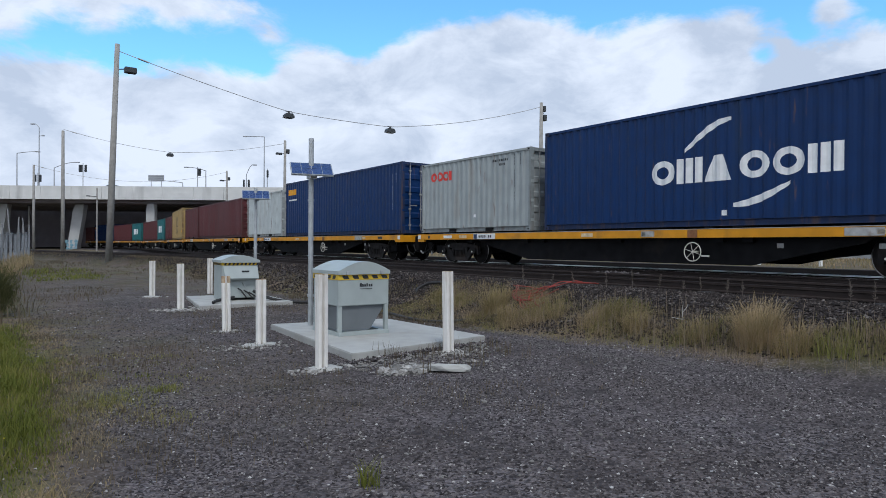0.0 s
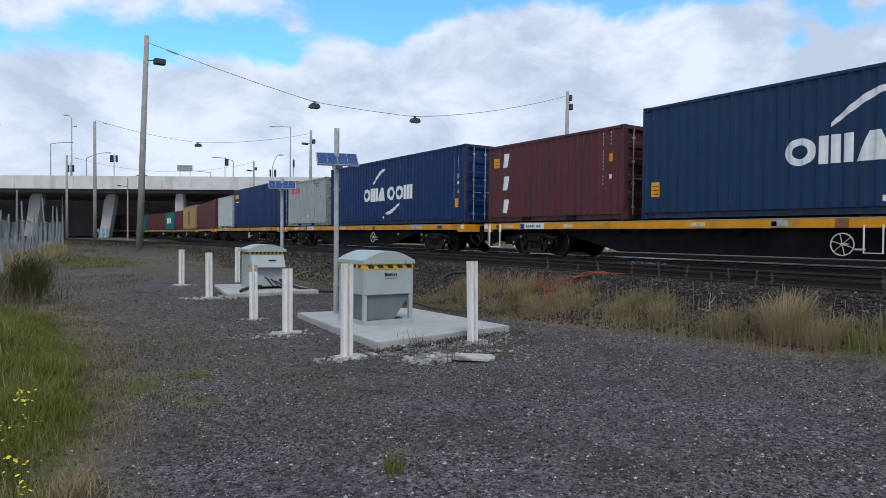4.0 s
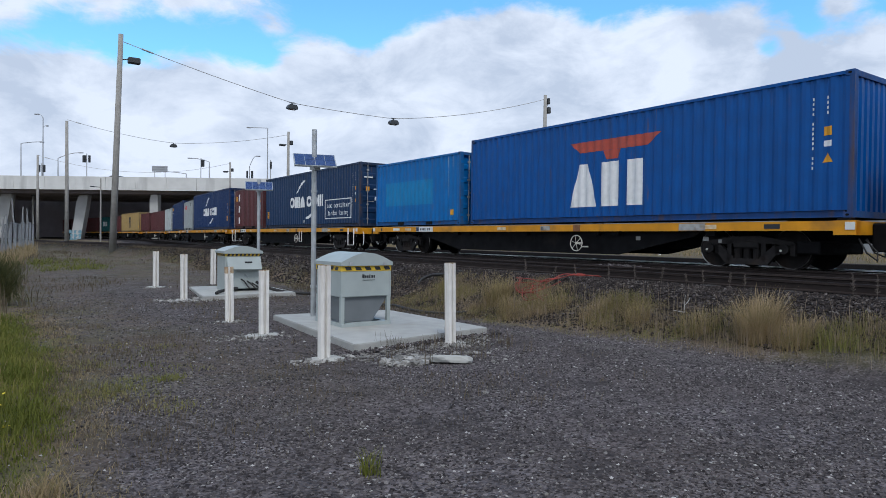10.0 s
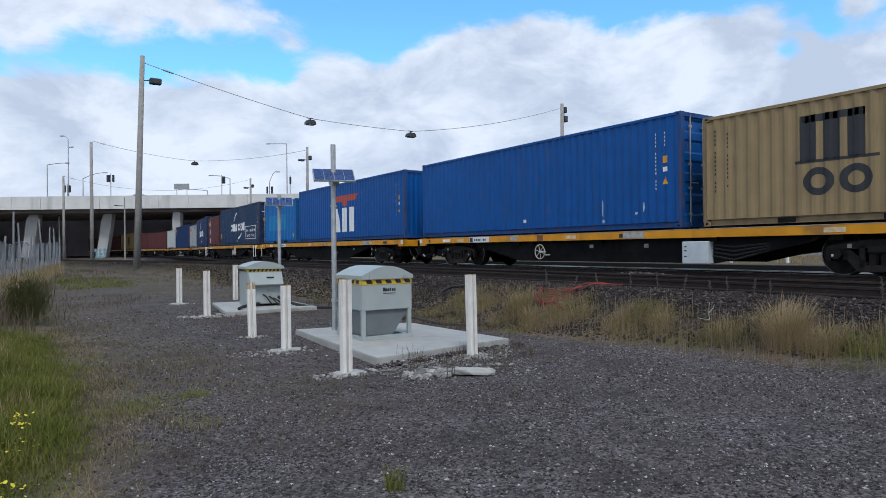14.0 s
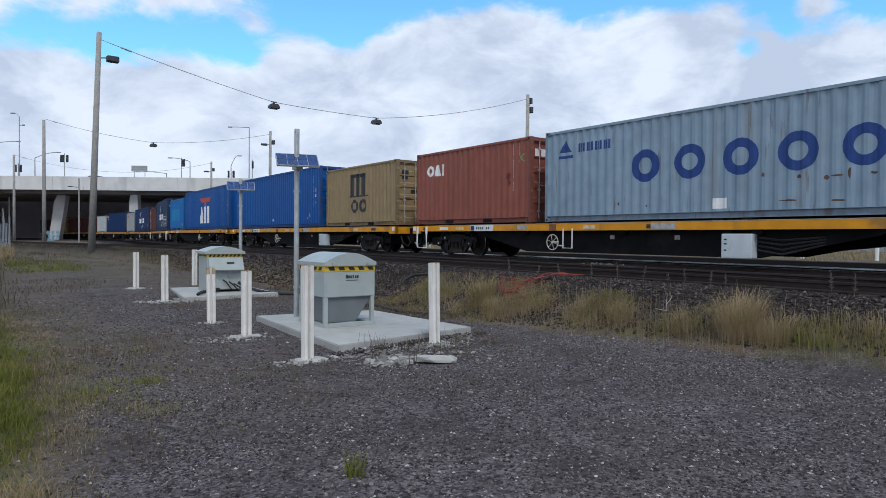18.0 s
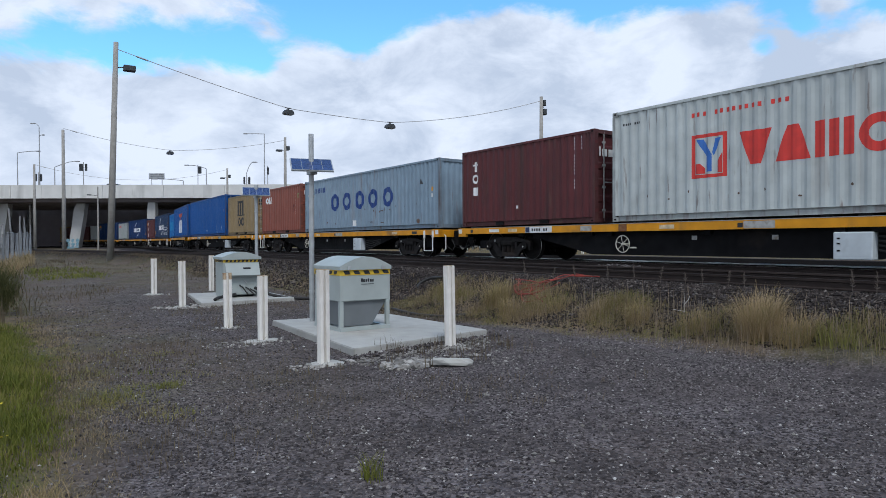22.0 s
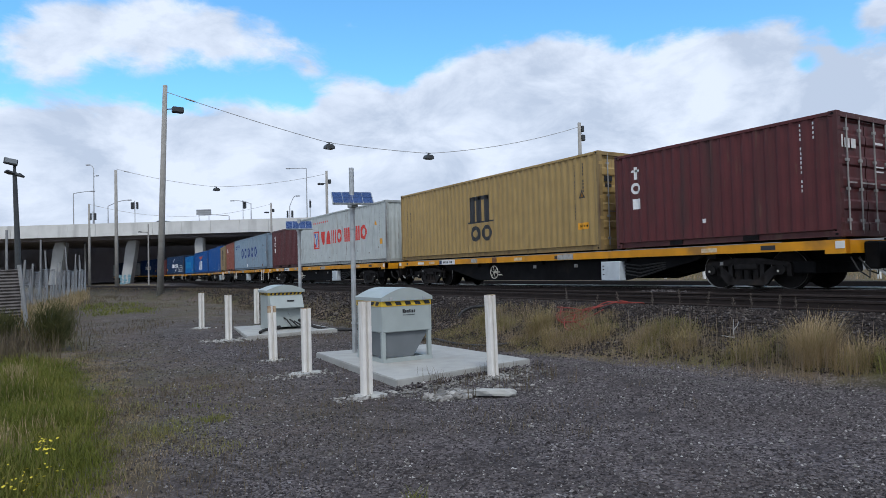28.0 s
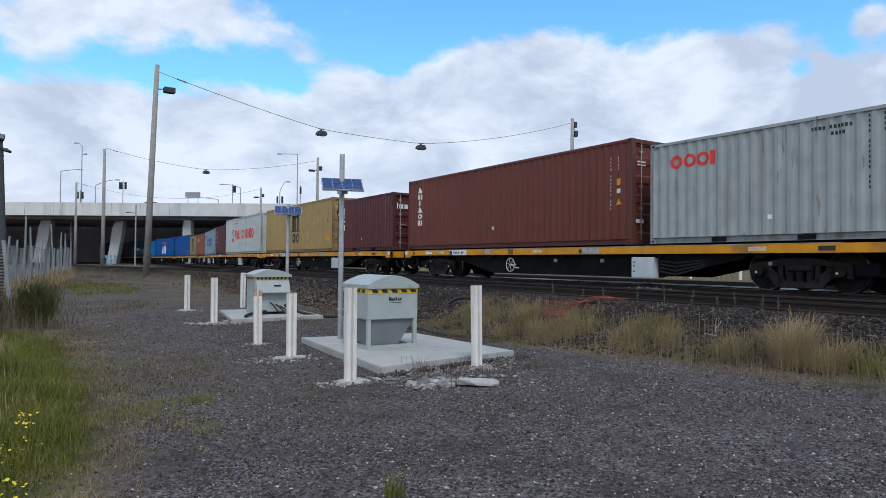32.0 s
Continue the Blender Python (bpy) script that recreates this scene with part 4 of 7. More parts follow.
def deco_msc(a0):
    def deco(mk, L):
        D = M["decal_dark"]
        mk.word("letter_shape", D, "u", a0, 1.28, 1.25, 0.95, 0)
        mk.quad("letter_shape", D, a0 + 0.05, a0 + 1.25, 2.08, 2.23)
        mk.quad("letter_shape", D, a0 - 0.12, a0 + 1.5, 1.24, 1.30)
        mk.word("letter_shape", D, "oo", a0 + 0.05, 0.56, 0.62, 0.58, 0.1)
        if L > 8:
            mk.column(D, 0.55, 2.15, 14, 0.05, 0.07, 0.10)
            mk.column(D, 0.85, 2.05, 12, 0.05, 0.07, 0.10)
            mk.column(D, L - 1.05, 2.62, 17, 0.045, 0.07, 0.10)
            mk.column(D, L - 0.68, 2.62, 9, 0.045, 0.07, 0.10)
            mk.shape("warning_sign", D, [(L - 0.88, 1.58), (L - 0.60, 1.58), (L - 0.74, 1.86)])
            mk.shape("warning_sign", M["decal_amber"], [(L - 0.82, 1.61), (L - 0.66, 1.61), (L - 0.74, 1.78)])
            mk.quad("mark", M["decal_amber"], L - 0.92, L - 0.48, 0.64, 0.84)
            mk.row(D, L - 0.86, 0.71, 4, 0.06, 0.06, 0.09)
        else:
            small_plates(mk, L, D, False)
            mk.column(D, 0.30, 2.25, 15, 0.035, 0.06, 0.10)
            mk.column(D, 0.62, 2.15, 13, 0.03, 0.06, 0.10)
        for x0, x1, z0, z1 in ((-0.95, -0.62, 2.02, 2.18), (-0.92, -0.66, 1.84, 1.95), (0.40, 0.72, 2.0, 2.05), (0.40, 0.72, 1.5, 1.53), (-0.5, -0.2, 1.3, 1.42)):
            door_mark(mk, D, x0, x1, z0, z1)
    return deco


def deco_tex(mk, L):
    for x0, x1, z0, z1 in ((-0.98, -0.92, 1.86, 2.12), (-0.86, -0.66, 1.86, 2.06), (-0.60, -0.42, 1.86, 2.06), (0.40, 0.72, 2.0, 2.05), (0.40, 0.72, 1.5, 1.53), (0.40, 0.72, 1.4, 1.43)):
        door_mark(mk, W, x0, x1, z0, z1)
    mk.quad("letter_shape", W, 0.68, 0.78, 1.86, 2.20)
    mk.quad("letter_shape", W, 0.60, 0.88, 2.06, 2.12)
    mk.word("letter_shape", W, "o", 0.57, 1.46, 0.32, 0.31, 0)
    mk.quad("letter_shape", W, 0.62, 0.88, 1.05, 1.33)
    small_plates(mk, L, W, False)
    mk.quad("mark", W, 2.8, 2.9, 0.52, 0.62)


def deco_tex_amber(mk, L):
    for z0, z1 in ((1.82, 2.28), (1.06, 1.52), (0.30, 0.75)):
        mk.shape("letter_shape", W, [(0.74, z0), (0.98, z0), (1.10, z1), (0.84, z1)])
    small_plates(mk, L, W, False)
    mk.quad("mark", M["decal_amber"], L - 0.57, L - 0.41, 1.62, 1.84)
    mk.quad("mark", W, L - 0.56, L - 0.44, 1.14, 1.27)
    mk.quad("mark", M["decal_amber"], 0.28, 0.60, 1.84, 2.16)
    for z in (1.92, 2.02):
        mk.quad("mark_bar", M["decal_dark"], 0.34, 0.54, z, z + 0.03)


def deco_triton(mk, L):
    for x0, x1, z0, z1 in ((-0.95, -0.62, 2.26, 2.30), (-0.95, -0.62, 2.18, 2.21), (-0.22, -0.08, 2.05, 2.25), (-1.0, -0.7, 0.6, 0.7), (0.4, 0.7, 2.1, 2.14)):
        door_mark(mk, W, x0, x1, z0, z1)
    for k, code in enumerate("thithu".replace("i", "b")):
        mk.word("letter_shape", W, "o" if k == 4 else code, 0.72 if k != 2 else 0.85, 2.325 - k * 0.268, 0.34 if k != 2 else 0.10, 0.215, 0)
    small_plates(mk, L, W)
    mk.quad("mark", W, 5.9, 6.0, 0.62, 0.74)


def deco_oocl(mk, L):
    mk.word("letter_shape", M["decal_red"], "oooi", 0.62, 1.88, 0.36, 0.34, 0.02)
    small_plates(mk, L, M["decal_dark"], False)
    mk.row(M["decal_dark"], L - 1.9, 2.28, 11, 0.05, 0.075, 0.075, (4,))
    mk.row(M["decal_dark"], L - 1.5, 2.14, 4, 0.05, 0.075, 0.075)
    mk.quad("mark", W, 3.2, 3.3, 0.5, 0.6)


def deco_cai(mk, L):
    mk.word("letter_shape", W, "oti", 0.65, 1.72, 0.42, 0.40, 0.03)
    small_plates(mk, L, W, False)
    scrapes(mk, CAI_SMEARS, M["smear"])
    for a, b in ((-0.12, 0.12), (0.12, -0.12)):
        mk.shape("chalk_cross", M["chalk_green"], [(L - 0.42 + a - 0.02, 1.86), (L - 0.42 + a + 0.02, 1.86), (L - 0.42 + b + 0.02, 2.10), (L - 0.42 + b - 0.02, 2.10)])
    for x0, x1, z0, z1 in ((-0.98, -0.80, 2.02, 2.24), (-0.72, -0.54, 2.02, 2.24), (-0.48, -0.42, 2.02, 2.24), (0.4, 0.72, 2.1, 2.14)):
        door_mark(mk, W, x0, x1, z0, z1)


def deco_none(mk, L):
    small_plates(mk, L, W, False)


def deco_sky(mk, L):
    mk.quad("repainted_patch", paint("patch_blue", (0.012, 0.25, 0.56), (0.01, 0.18, 0.45), 0.1), 0.75, 4.3, 0.80, 1.75, "lighter repainted patch")
    small_plates(mk, L, W, False)
    mk.quad("mark", M["decal_amber"], L - 0.62, L - 0.40, 0.35, 0.55)


def deco_teal(mk, L):
    mk.word("letter_shape", W, "bbib", 1.2, 0.95, 0.7, 0.8, 0.15)


def deco_seaco(mk, L):
    mk.quad("mark", M["decal_amber"], 0.35, 1.4, 2.2, 2.5)
    mk.quad("mark", W, 0.4, 1.5, 1.9, 1.97)
    small_plates(mk, L, W, False)


L40, L20, HC, STD = 12.192, 6.058, 2.896, 2.591
navy = paint("navy", (0.002, 0.030, 0.124), (0.016, 0.034, 0.065), 0.15)
slate = paint("slate_navy", (0.010, 0.040, 0.110), (0.024, 0.038, 0.06), 0.2)
maroon = paint("maroon", (0.122, 0.031, 0.034), (0.062, 0.028, 0.027), 0.45, spots=0.5)
brown = paint("red_brown", (0.172, 0.050, 0.034), RUST, 0.15)
sky_blue = paint("sky_blue", (0.003, 0.165, 0.50), (0.02, 0.10, 0.25), 0.1)
royal = paint("royal_blue", (0.001, 0.090, 0.355), (0.02, 0.06, 0.16), 0.15)
tan = paint("tan", (0.45, 0.312, 0.122), (0.31, 0.20, 0.09), 0.15)
tan_brown = paint("tan_brown", (0.34, 0.25, 0.128), (0.20, 0.14, 0.08), 0.2)
brick = paint("brick_red", (0.31, 0.098, 0.068), RUST, 0.15)
blue_grey = paint("blue_grey", (0.275, 0.375, 0.47), (0.28, 0.24, 0.21), 0.15, spots=0.6)
pale = paint("pale_grey", (0.575, 0.625, 0.62), (0.35, 0.30, 0.26), 0.12, spots=0.7)
grey = paint("grey", (0.40, 0.44, 0.44), (0.28, 0.22, 0.16), 0.14, spots=0.6)
teal = paint("teal", (0.02, 0.16, 0.17), GRIME, 0.1)

KINDS = {
    "navy_plain": (L40, HC, navy, "navy blue forty-foot shipping container with small amber mark", True, deco_seaco),
    "navy_cma": (L40, HC, navy, "navy blue forty-foot container with white letter shapes and swooshes", True, deco_cma),
    "slate_eco": (L40, HC, slate, "dark navy container painted with eco container bamboo flooring", True, deco_eco),
    "apl": (L40, HC, royal, "royal blue forty-foot container with white blocks and red wing mark", False, deco_apl),
    "royal": (L40, HC, royal, "plain royal blue forty-foot container with small codes", True, deco_plain),
    "cosco": (L40, STD, blue_grey, "weathered blue-grey forty-foot container with five navy letter shapes", False, deco_cosco),
    "ym": (L40, HC, pale, "pale grey forty-foot container with red letter shapes", False, deco_ym),
    "msc40": (L40, HC, tan, "tan yellow forty-foot container with large dark logo shapes", True, deco_msc(5.45)),
    "msc20": (L20, STD, tan_brown, "tan yellow twenty-foot container with dark logo shapes", True, deco_msc(2.3)),
    "triton": (L40, HC, brown, "red-brown forty-foot container with white shapes down one end", True, deco_triton),
    "tex": (L20, STD, maroon, "dark maroon twenty-foot container with three white shapes", True, deco_tex),
    "tex_amber": (L20, STD, maroon, "dark maroon twenty-foot container with amber and white marks", True, deco_tex_amber),
    "sky": (L20, STD, sky_blue, "bright sky blue twenty-foot container with repainted patch", True, deco_sky),
    "cai": (L20, STD, brick, "faded brick red twenty-foot container with white shapes", True, deco_cai),
    "oocl": (L20, STD, grey, "light grey twenty-foot container with red ring shapes", True, deco_oocl),
    "maroon20": (L20, STD, maroon, "plain maroon twenty-foot container", True, deco_none),
    "maroon40": (L40, STD, maroon, "plain maroon forty-foot container", True, deco_none),
    "teal": (L20, STD, teal, "teal green twenty-foot container with white blocks", True, deco_teal),
    "white20": (L20, STD, pale, "plain off-white twenty-foot shipping container", True, deco_none),
}
PITCH, GAP = 20.29, 0.62
# each wagon's load from its leading end to its trailing end; wagon 0 passes the camera first
LOADS = {
    -6: ("maroon20", "navy_plain"), -5: ("maroon40", "teal"), -4: ("maroon40", "teal"), -3: ("maroon20", "msc40"), -2: ("maroon20", "maroon40"), -1: ("white20", "navy_plain"),
    0: ("oocl", "navy_cma"), 1: ("tex_amber", "slate_eco"), 2: ("sky", "apl"), 3: ("royal", "msc20"), 4: ("cai", "cosco"), 5: ("tex", "ym"),
    6: ("msc40", "tex"), 7: ("triton", "oocl"),
}
WHEEL_R = 0.44
M["plate_blue"] = grain("plate_navy", (0.02, 0.04, 0.10), 0.5, 0, 0.1, 6)
M["plate_faded"] = grain("faded_plate", (0.62, 0.50, 0.34), 0.5, 0, 0.25, 9, 0, 1, (0.72, 0.33, 0.012), 0.4, dirt_scale=6)
M["equipment"] = grain("equipment_box_paint", (0.52, 0.57, 0.60), 0.5, 0, 0.08, 5, 0, 1, GRIME, 0.1)
M["frame_cast"] = grain("bogie_casting", (0.019, 0.017, 0.0165), 0.75, 0, 0.35, 8, 0.3, 50, (0.060, 0.043, 0.033), 0.3, spec=0.2)


M["cream"] = grain("cream_paint", (0.55, 0.53, 0.47), 0.6, 0, 0.12, 9, 0, 1, (0.25, 0.2, 0.15), 0.25, dirt_scale=6)
M["patch"] = grain("rusty_sill_patch", (0.24, 0.11, 0.05), 0.8, 0, 0.3, 9, 0.2, 40, (0.10, 0.07, 0.05), 0.4, dirt_scale=6)
M["plate_bare"] = grain("bare_plate_grey", (0.36, 0.36, 0.35), 0.7, 0, 0.2, 9, 0, 1, (0.2, 0.14, 0.08), 0.35, dirt_scale=7)


def build_wagon(label, box_side, steps=False):
    """A flat wagon for containers; origin on the rails under its middle, its near end towards -y."""
    w = thing("container_wagon", pose(0, 0, 0), label, "railway wagon", "wagons of the train")
    deck = DECK_Z - RAIL_Z
    hl = 9.55
    for s in (-1, 1):
        part("side_sill", prism(bmesh.new(), [(s * 1.13, deck - 0.255), (s * 1.30, deck - 0.255), (s * 1.30, deck - 0.06), (s * 1.13, deck - 0.06), (s * 1.13, deck - 0.09), (s * 1.26, deck - 0.09), (s * 1.26, deck - 0.225), (s * 1.13, deck - 0.225)], "y", -hl, hl), M["yellow"], w, "yellow painted side sill")
        # black truss web below the sill, deep between the bogies
        bm = bmesh.new()
        prism(bm, [(-6.2, deck - 0.20), (-5.9, deck - 0.38), (-3.6, 0.21), (3.6, 0.21), (5.9, deck - 0.38), (6.2, deck - 0.20)], "x", *sorted((s * 1.02, s * 1.10)))
        part("side_web", bm, M["black"], w)
        part("end_beam", boxed(-1.30, 1.30, *sorted((s * hl, s * (hl - 0.14))), deck - 0.335, deck - 0.065), M["yellow"], w)
        for q in (-1, 1):
            part("sill_end", boxed(*sorted((q * 1.14, q * 1.303)), *sorted((s * hl, s * (hl - 0.42))), deck - 0.34, deck - 0.055), M["yellow"], w)
        bm = boxed(-0.11, 0.11, *sorted((s * hl, s * (hl + 0.55))), 0.58, 0.78)
        box(bm, -0.18, 0.16, *sorted((s * (hl + 0.30), s * (hl + 0.594))), 0.53, 0.83, 0.03)
        part("coupler", bm, M["bogie"], w)
        part("draft_gear", boxed(-0.62, 0.62, *sorted((s * hl, s * (hl + 0.28))), 0.42, deck - 0.10, 0.03), M["black"], w)
        part("brake_rigging", boxed(-1.0, 1.0, *sorted((s * 8.25, s * 8.75))  , 0.34, 0.62, 0.03), M["black"], w)
        for x in (-0.45, 0.4):
            bm = tube(bmesh.new(), [(x, s * hl, 0.66), (x * 1.1, s * (hl + 0.2), 0.42), (x * 0.9, s * (hl + 0.4), 0.34), (x * 0.7, s * (hl + 0.56), 0.45)], 0.022, 6)
            part("brake_hose", bm, M["cable"], w)
            part("hose_sleeve", tube(bmesh.new(), [(x * 1.07, s * (hl + 0.2), 0.44), (x * 0.95, s * (hl + 0.33), 0.30)], 0.036, 8), M["white"], w)
        # white shunter's steps and handrails at the corners
        for q in (-1, 1):
            bm = bmesh.new()
            y0, y1 = s * (hl - 0.35), s * (hl - 0.92)
            x = q * 1.33
            tube(bm, [(x - q * 0.04, y0, deck - 0.1), (x, y0, deck - 0.12), (x, y0, 0.24), (x, y1, 0.24), (x, y1, deck - 0.12), (x - q * 0.04, y1, deck - 0.1)], 0.022, 6)
            if steps:
                rail = part("step_rail", bm, M["white"], w, "white painted step rail")
                for yy in (y0, y1):
                    part("step_plate", boxed(*sorted((q * 1.306, q * 1.345)), yy - 0.05, yy + 0.05, deck - 0.36, deck - 0.10, 0.01), M["white"], rail)
            else:
                bm.free()
            part("corner_plate", boxed(*sorted((q * 1.303, q * 1.315)), *sorted((s * (hl - 0.02), s * (hl - 0.20))), deck - 0.235, deck - 0.085), M["white"], w)
    for s in (-1, 1):
        for x, d in ((-0.95, 0.25), (-0.6, 0.32), (0.75, 0.28)):
            part("hanging_pipe", tube(bmesh.new(), [(x, s * (hl - 0.1), 0.68), (x, s * (hl + 0.05), 0.40), (x + 0.15, s * (hl + 0.18), d), (x + 0.3, s * (hl + 0.12), 0.42), (x + 0.3, s * (hl - 0.1), 0.66)], 0.016, 6), M["cable"], w)
        if steps:
            part("grab_rail", tube(bmesh.new(), [(-1.05, s * (hl + 0.01), 0.25), (-1.05, s * (hl + 0.10), 0.30), (-1.05, s * (hl + 0.10), 0.78), (-1.05, s * (hl + 0.01), 0.84)], 0.018, 6), M["white"], w)
    part("centre_sill", prism(bmesh.new(), [(-hl, deck - 0.5), (-6.0, deck - 0.55), (-3.8, 0.28), (3.8, 0.28), (6.0, deck - 0.55), (hl, deck - 0.5), (hl, deck - 0.12), (-hl, deck - 0.12)], "x", -0.28, 0.28), M["black"], w)
    for y in (-9.2, -6.4, -3.6, -2.9, 0.0, 2.9, 3.6, 6.4, 9.2):
        part("cross_member", boxed(-1.22, 1.22, y - 0.12, y + 0.12, deck - 0.36, deck - 0.085), M["black"], w)
    for y in (-9.3, -3.4, -2.7, 2.75, 3.4, 9.3):
        for s in (-1, 1):
            part("container_pad", boxed(*sorted((s * 1.02, s * 1.29)), y - 0.11, y + 0.11, deck - 0.058, deck - 0.001), M["black"], w)
    # hand brake wheel, equipment box, plates
    hw = bmesh.new()
    n = 20
    cy, cz, r = (2.32 if box_side else -2.32), 0.50, 0.22
    tube(hw, [(-1.34, cy + r * math.cos(k * math.tau / n), cz + r * math.sin(k * math.tau / n)) for k in range(n + 1)], 0.013, 6)
    hw = part("hand_brake_wheel", hw, M["cream"], w, "white spoked hand brake wheel")
    for k in range(6):
        a = k * math.tau / 6 + 0.3
        part("spoke", tube(bmesh.new(), [(-1.34, cy, cz), (-1.34, cy + r * math.cos(a), cz + r * math.sin(a))], 0.0085, 6), M["cream"], hw)
    part("hub", tube(bmesh.new(), [(-1.37, cy, cz), (-1.10, cy, cz)], 0.026, 8), M["cream"], hw)
    part("release_lever", boxed(-1.33, -1.31, cy - 0.42, cy - 0.22, cz - 0.11, cz - 0.075), M["cream"], w, "small pale release lever")
    # a rusty patch and a bare plate on the sill, small stencil squares on the web
    part("rusty_patch", boxed(-1.309, -1.3012, cy - 0.10, cy + 0.16, deck - 0.25, deck - 0.066), M["patch"], w, "rusty patch on the sill")
    part("bare_plate", boxed(-1.308, -1.3012, cy + 1.1, cy + 1.5, deck - 0.225, deck - 0.085), M["plate_bare"], w, "bare grey plate")
    part("bare_plate", boxed(-1.308, -1.3012, cy - 4.0, cy - 3.3, deck - 0.24, deck - 0.08), M["plate_bare"], w, "bare grey plate")
    for y in (cy - 1.95, cy - 3.9):
        part("stencil_square", boxed(-1.109, -1.1012, y - 0.07, y + 0.07, 0.60, 0.70), M["plate_bare"], w)
    part("sill_lip", boxed(-1.306, -1.27, -8.2, 7.9, deck - 0.0595, deck - 0.045), M["plate_bare"], w, "worn bright edge of the deck")
    if steps:
        part("brake_step", tube(bmesh.new(), [(-1.31, cy - 0.38, deck - 0.2), (-1.31, cy - 0.38, 0.34), (-1.31, cy - 0.72, 0.34), (-1.31, cy - 0.72, deck - 0.2)], 0.018, 6), M["white"], w)
    if box_side:
        for z in (0.60, 0.50, 0.36):
            part("latch", boxed(-1.347, -1.339, -2.98, -2.92, z, z + 0.03), M["black"], w)
        part("equipment_box", boxed(-1.34, -1.02, -3.55, -2.85, 0.20, 0.74, 0.015), M["equipment"], w, "white equipment box")
        bm = bmesh.new()
        for k in range(4):
            tube(bm, [(-1.12, -3.56, 0.66 - 0.09 * k), (-1.12, -4.1, 0.60 - 0.10 * k), (-1.1, -4.8, 0.66 - 0.06 * k), (-1.0, -5.6, 0.72)], 0.022, 6)
        part("air_hose", bm, M["cable"], w)
    tank = bmesh.new()
    tube(tank, [(-0.75, 0.5, 0.55), (-0.75, 2.1, 0.55)], 0.21, 14)
    part("air_reservoir", tank, M["black"], w)
    po = 1.5 if steps and not box_side else 0.0
    number = part("number_plate", boxed(-1.31, -1.302, po + 4.95, po + 6.1, deck - 0.25, deck - 0.068), M["decal_white"], w, "white plate with dark bars")
    part("plate_mark", boxed(-1.316, -1.312, po + 5.90, po + 6.08, deck - 0.238, deck - 0.08), M["plate_blue"], number)
    for k in range(7):
        if k != 4:
            part("plate_bar", boxed(-1.316, -1.312, po + 5.74 - 0.10 * k, po + 5.80 - 0.10 * k, deck - 0.20, deck - 0.122), M["decal_dark"], number)
    for y, wd, mt in ((8.2 if po else 7.6, 0.5, "plate_faded" if po else "decal_white"), (8.8, 0.12, "decal_dark"), (5.4 if po else 6.7, 0.42, "plate_faded"), (1.0, 0.42, "plate_faded"), (-0.9, 0.12, "decal_dark"), (-6.4, 0.42, "plate_faded"), (-7.9, 0.34, "decal_dark")):
        part("small_plate", boxed(-1.308, -1.301, y - wd / 2, y + wd / 2, deck - 0.212, deck - 0.112), M[mt], w)
    # bogies
    for s in (-1, 1):
        by = s * 7.2
        bo = part("bogie", boxed(-0.95, 0.95, by - 0.17, by + 0.17, 0.30, 0.56, 0.02), M["bogie"], w)
        for q in (-1, 1):
            bm = bmesh.new()
            x0, x1 = sorted((q * 0.98, q * 1.08))
            for o in ([(-1.05, 0.50), (-0.55, 0.56), (-0.3, 0.56), (0.3, 0.56), (0.55, 0.54), (1.05, 0.50), (1.05, 0.60), (0.55, 0.68), (0.3, 0.72), (-0.3, 0.72), (-0.55, 0.68), (-1.05, 0.60)],
                      [(-0.48, 0.09), (0.48, 0.09), (0.42, 0.22), (-0.42, 0.22)],
                      [(-0.86, 0.52), (-0.62, 0.52), (-0.30, 0.24), (-0.48, 0.09)], [(0.86, 0.52), (0.62, 0.52), (0.30, 0.24), (0.48, 0.09)],
                      [(-0.45, 0.20), (-0.35, 0.20), (-0.35, 0.62), (-0.45, 0.62)], [(0.45, 0.20), (0.35, 0.20), (0.35, 0.62), (0.45, 0.62)],
                      [(-1.08, 0.30), (-0.98, 0.30), (-0.98, 0.56), (-1.08, 0.56)], [(1.08, 0.30), (0.98, 0.30), (0.98, 0.56), (1.08, 0.56)],
                      [(-0.76, 0.32), (-0.66, 0.32), (-0.66, 0.52), (-0.76, 0.52)], [(0.76, 0.32), (0.66, 0.32), (0.66, 0.52), (0.76, 0.52)]):
                prism(bm, [(by + a, b) for a, b in o], "x", x0, x1)
            part("side_frame", bm, M["frame_cast"], bo)
            for a in (-0.22, 0.0, 0.22):
                bm = bmesh.new()
                tube(bm, [(q * 1.0, by + a, 0.20), (q * 1.0, by + a, 0.50)], 0.085, 10)
                part("spring", bm, M["bogie"], bo)
            part("friction_wedge", boxed(*sorted((q * 0.98, q * 1.11)), by - 0.30, by + 0.30, 0.44, 0.60, 0.03), M["frame_cast"], bo)
            part("side_bearer", boxed(*sorted((q * 1.081, q * 1.10)), by + 0.58, by + 0.66, 0.56, 0.64), M["plate_bare"], bo)
            for a in (-0.87, 0.87):
                bm = bmesh.new()
                tube(bm, [(q * 0.9, by + a, WHEEL_R), (q * 1.15, by + a, WHEEL_R)], 0.11, 12)
                box_ob = part("axle_box", bm, M["bogie"], bo)
                part("cap_bolt", tube(bmesh.new(), [(q * 1.15, by + a + 0.05, WHEEL_R - 0.03), (q * 1.158, by + a + 0.05, WHEEL_R - 0.03)], 0.028, 8), M["cream"], box_ob)
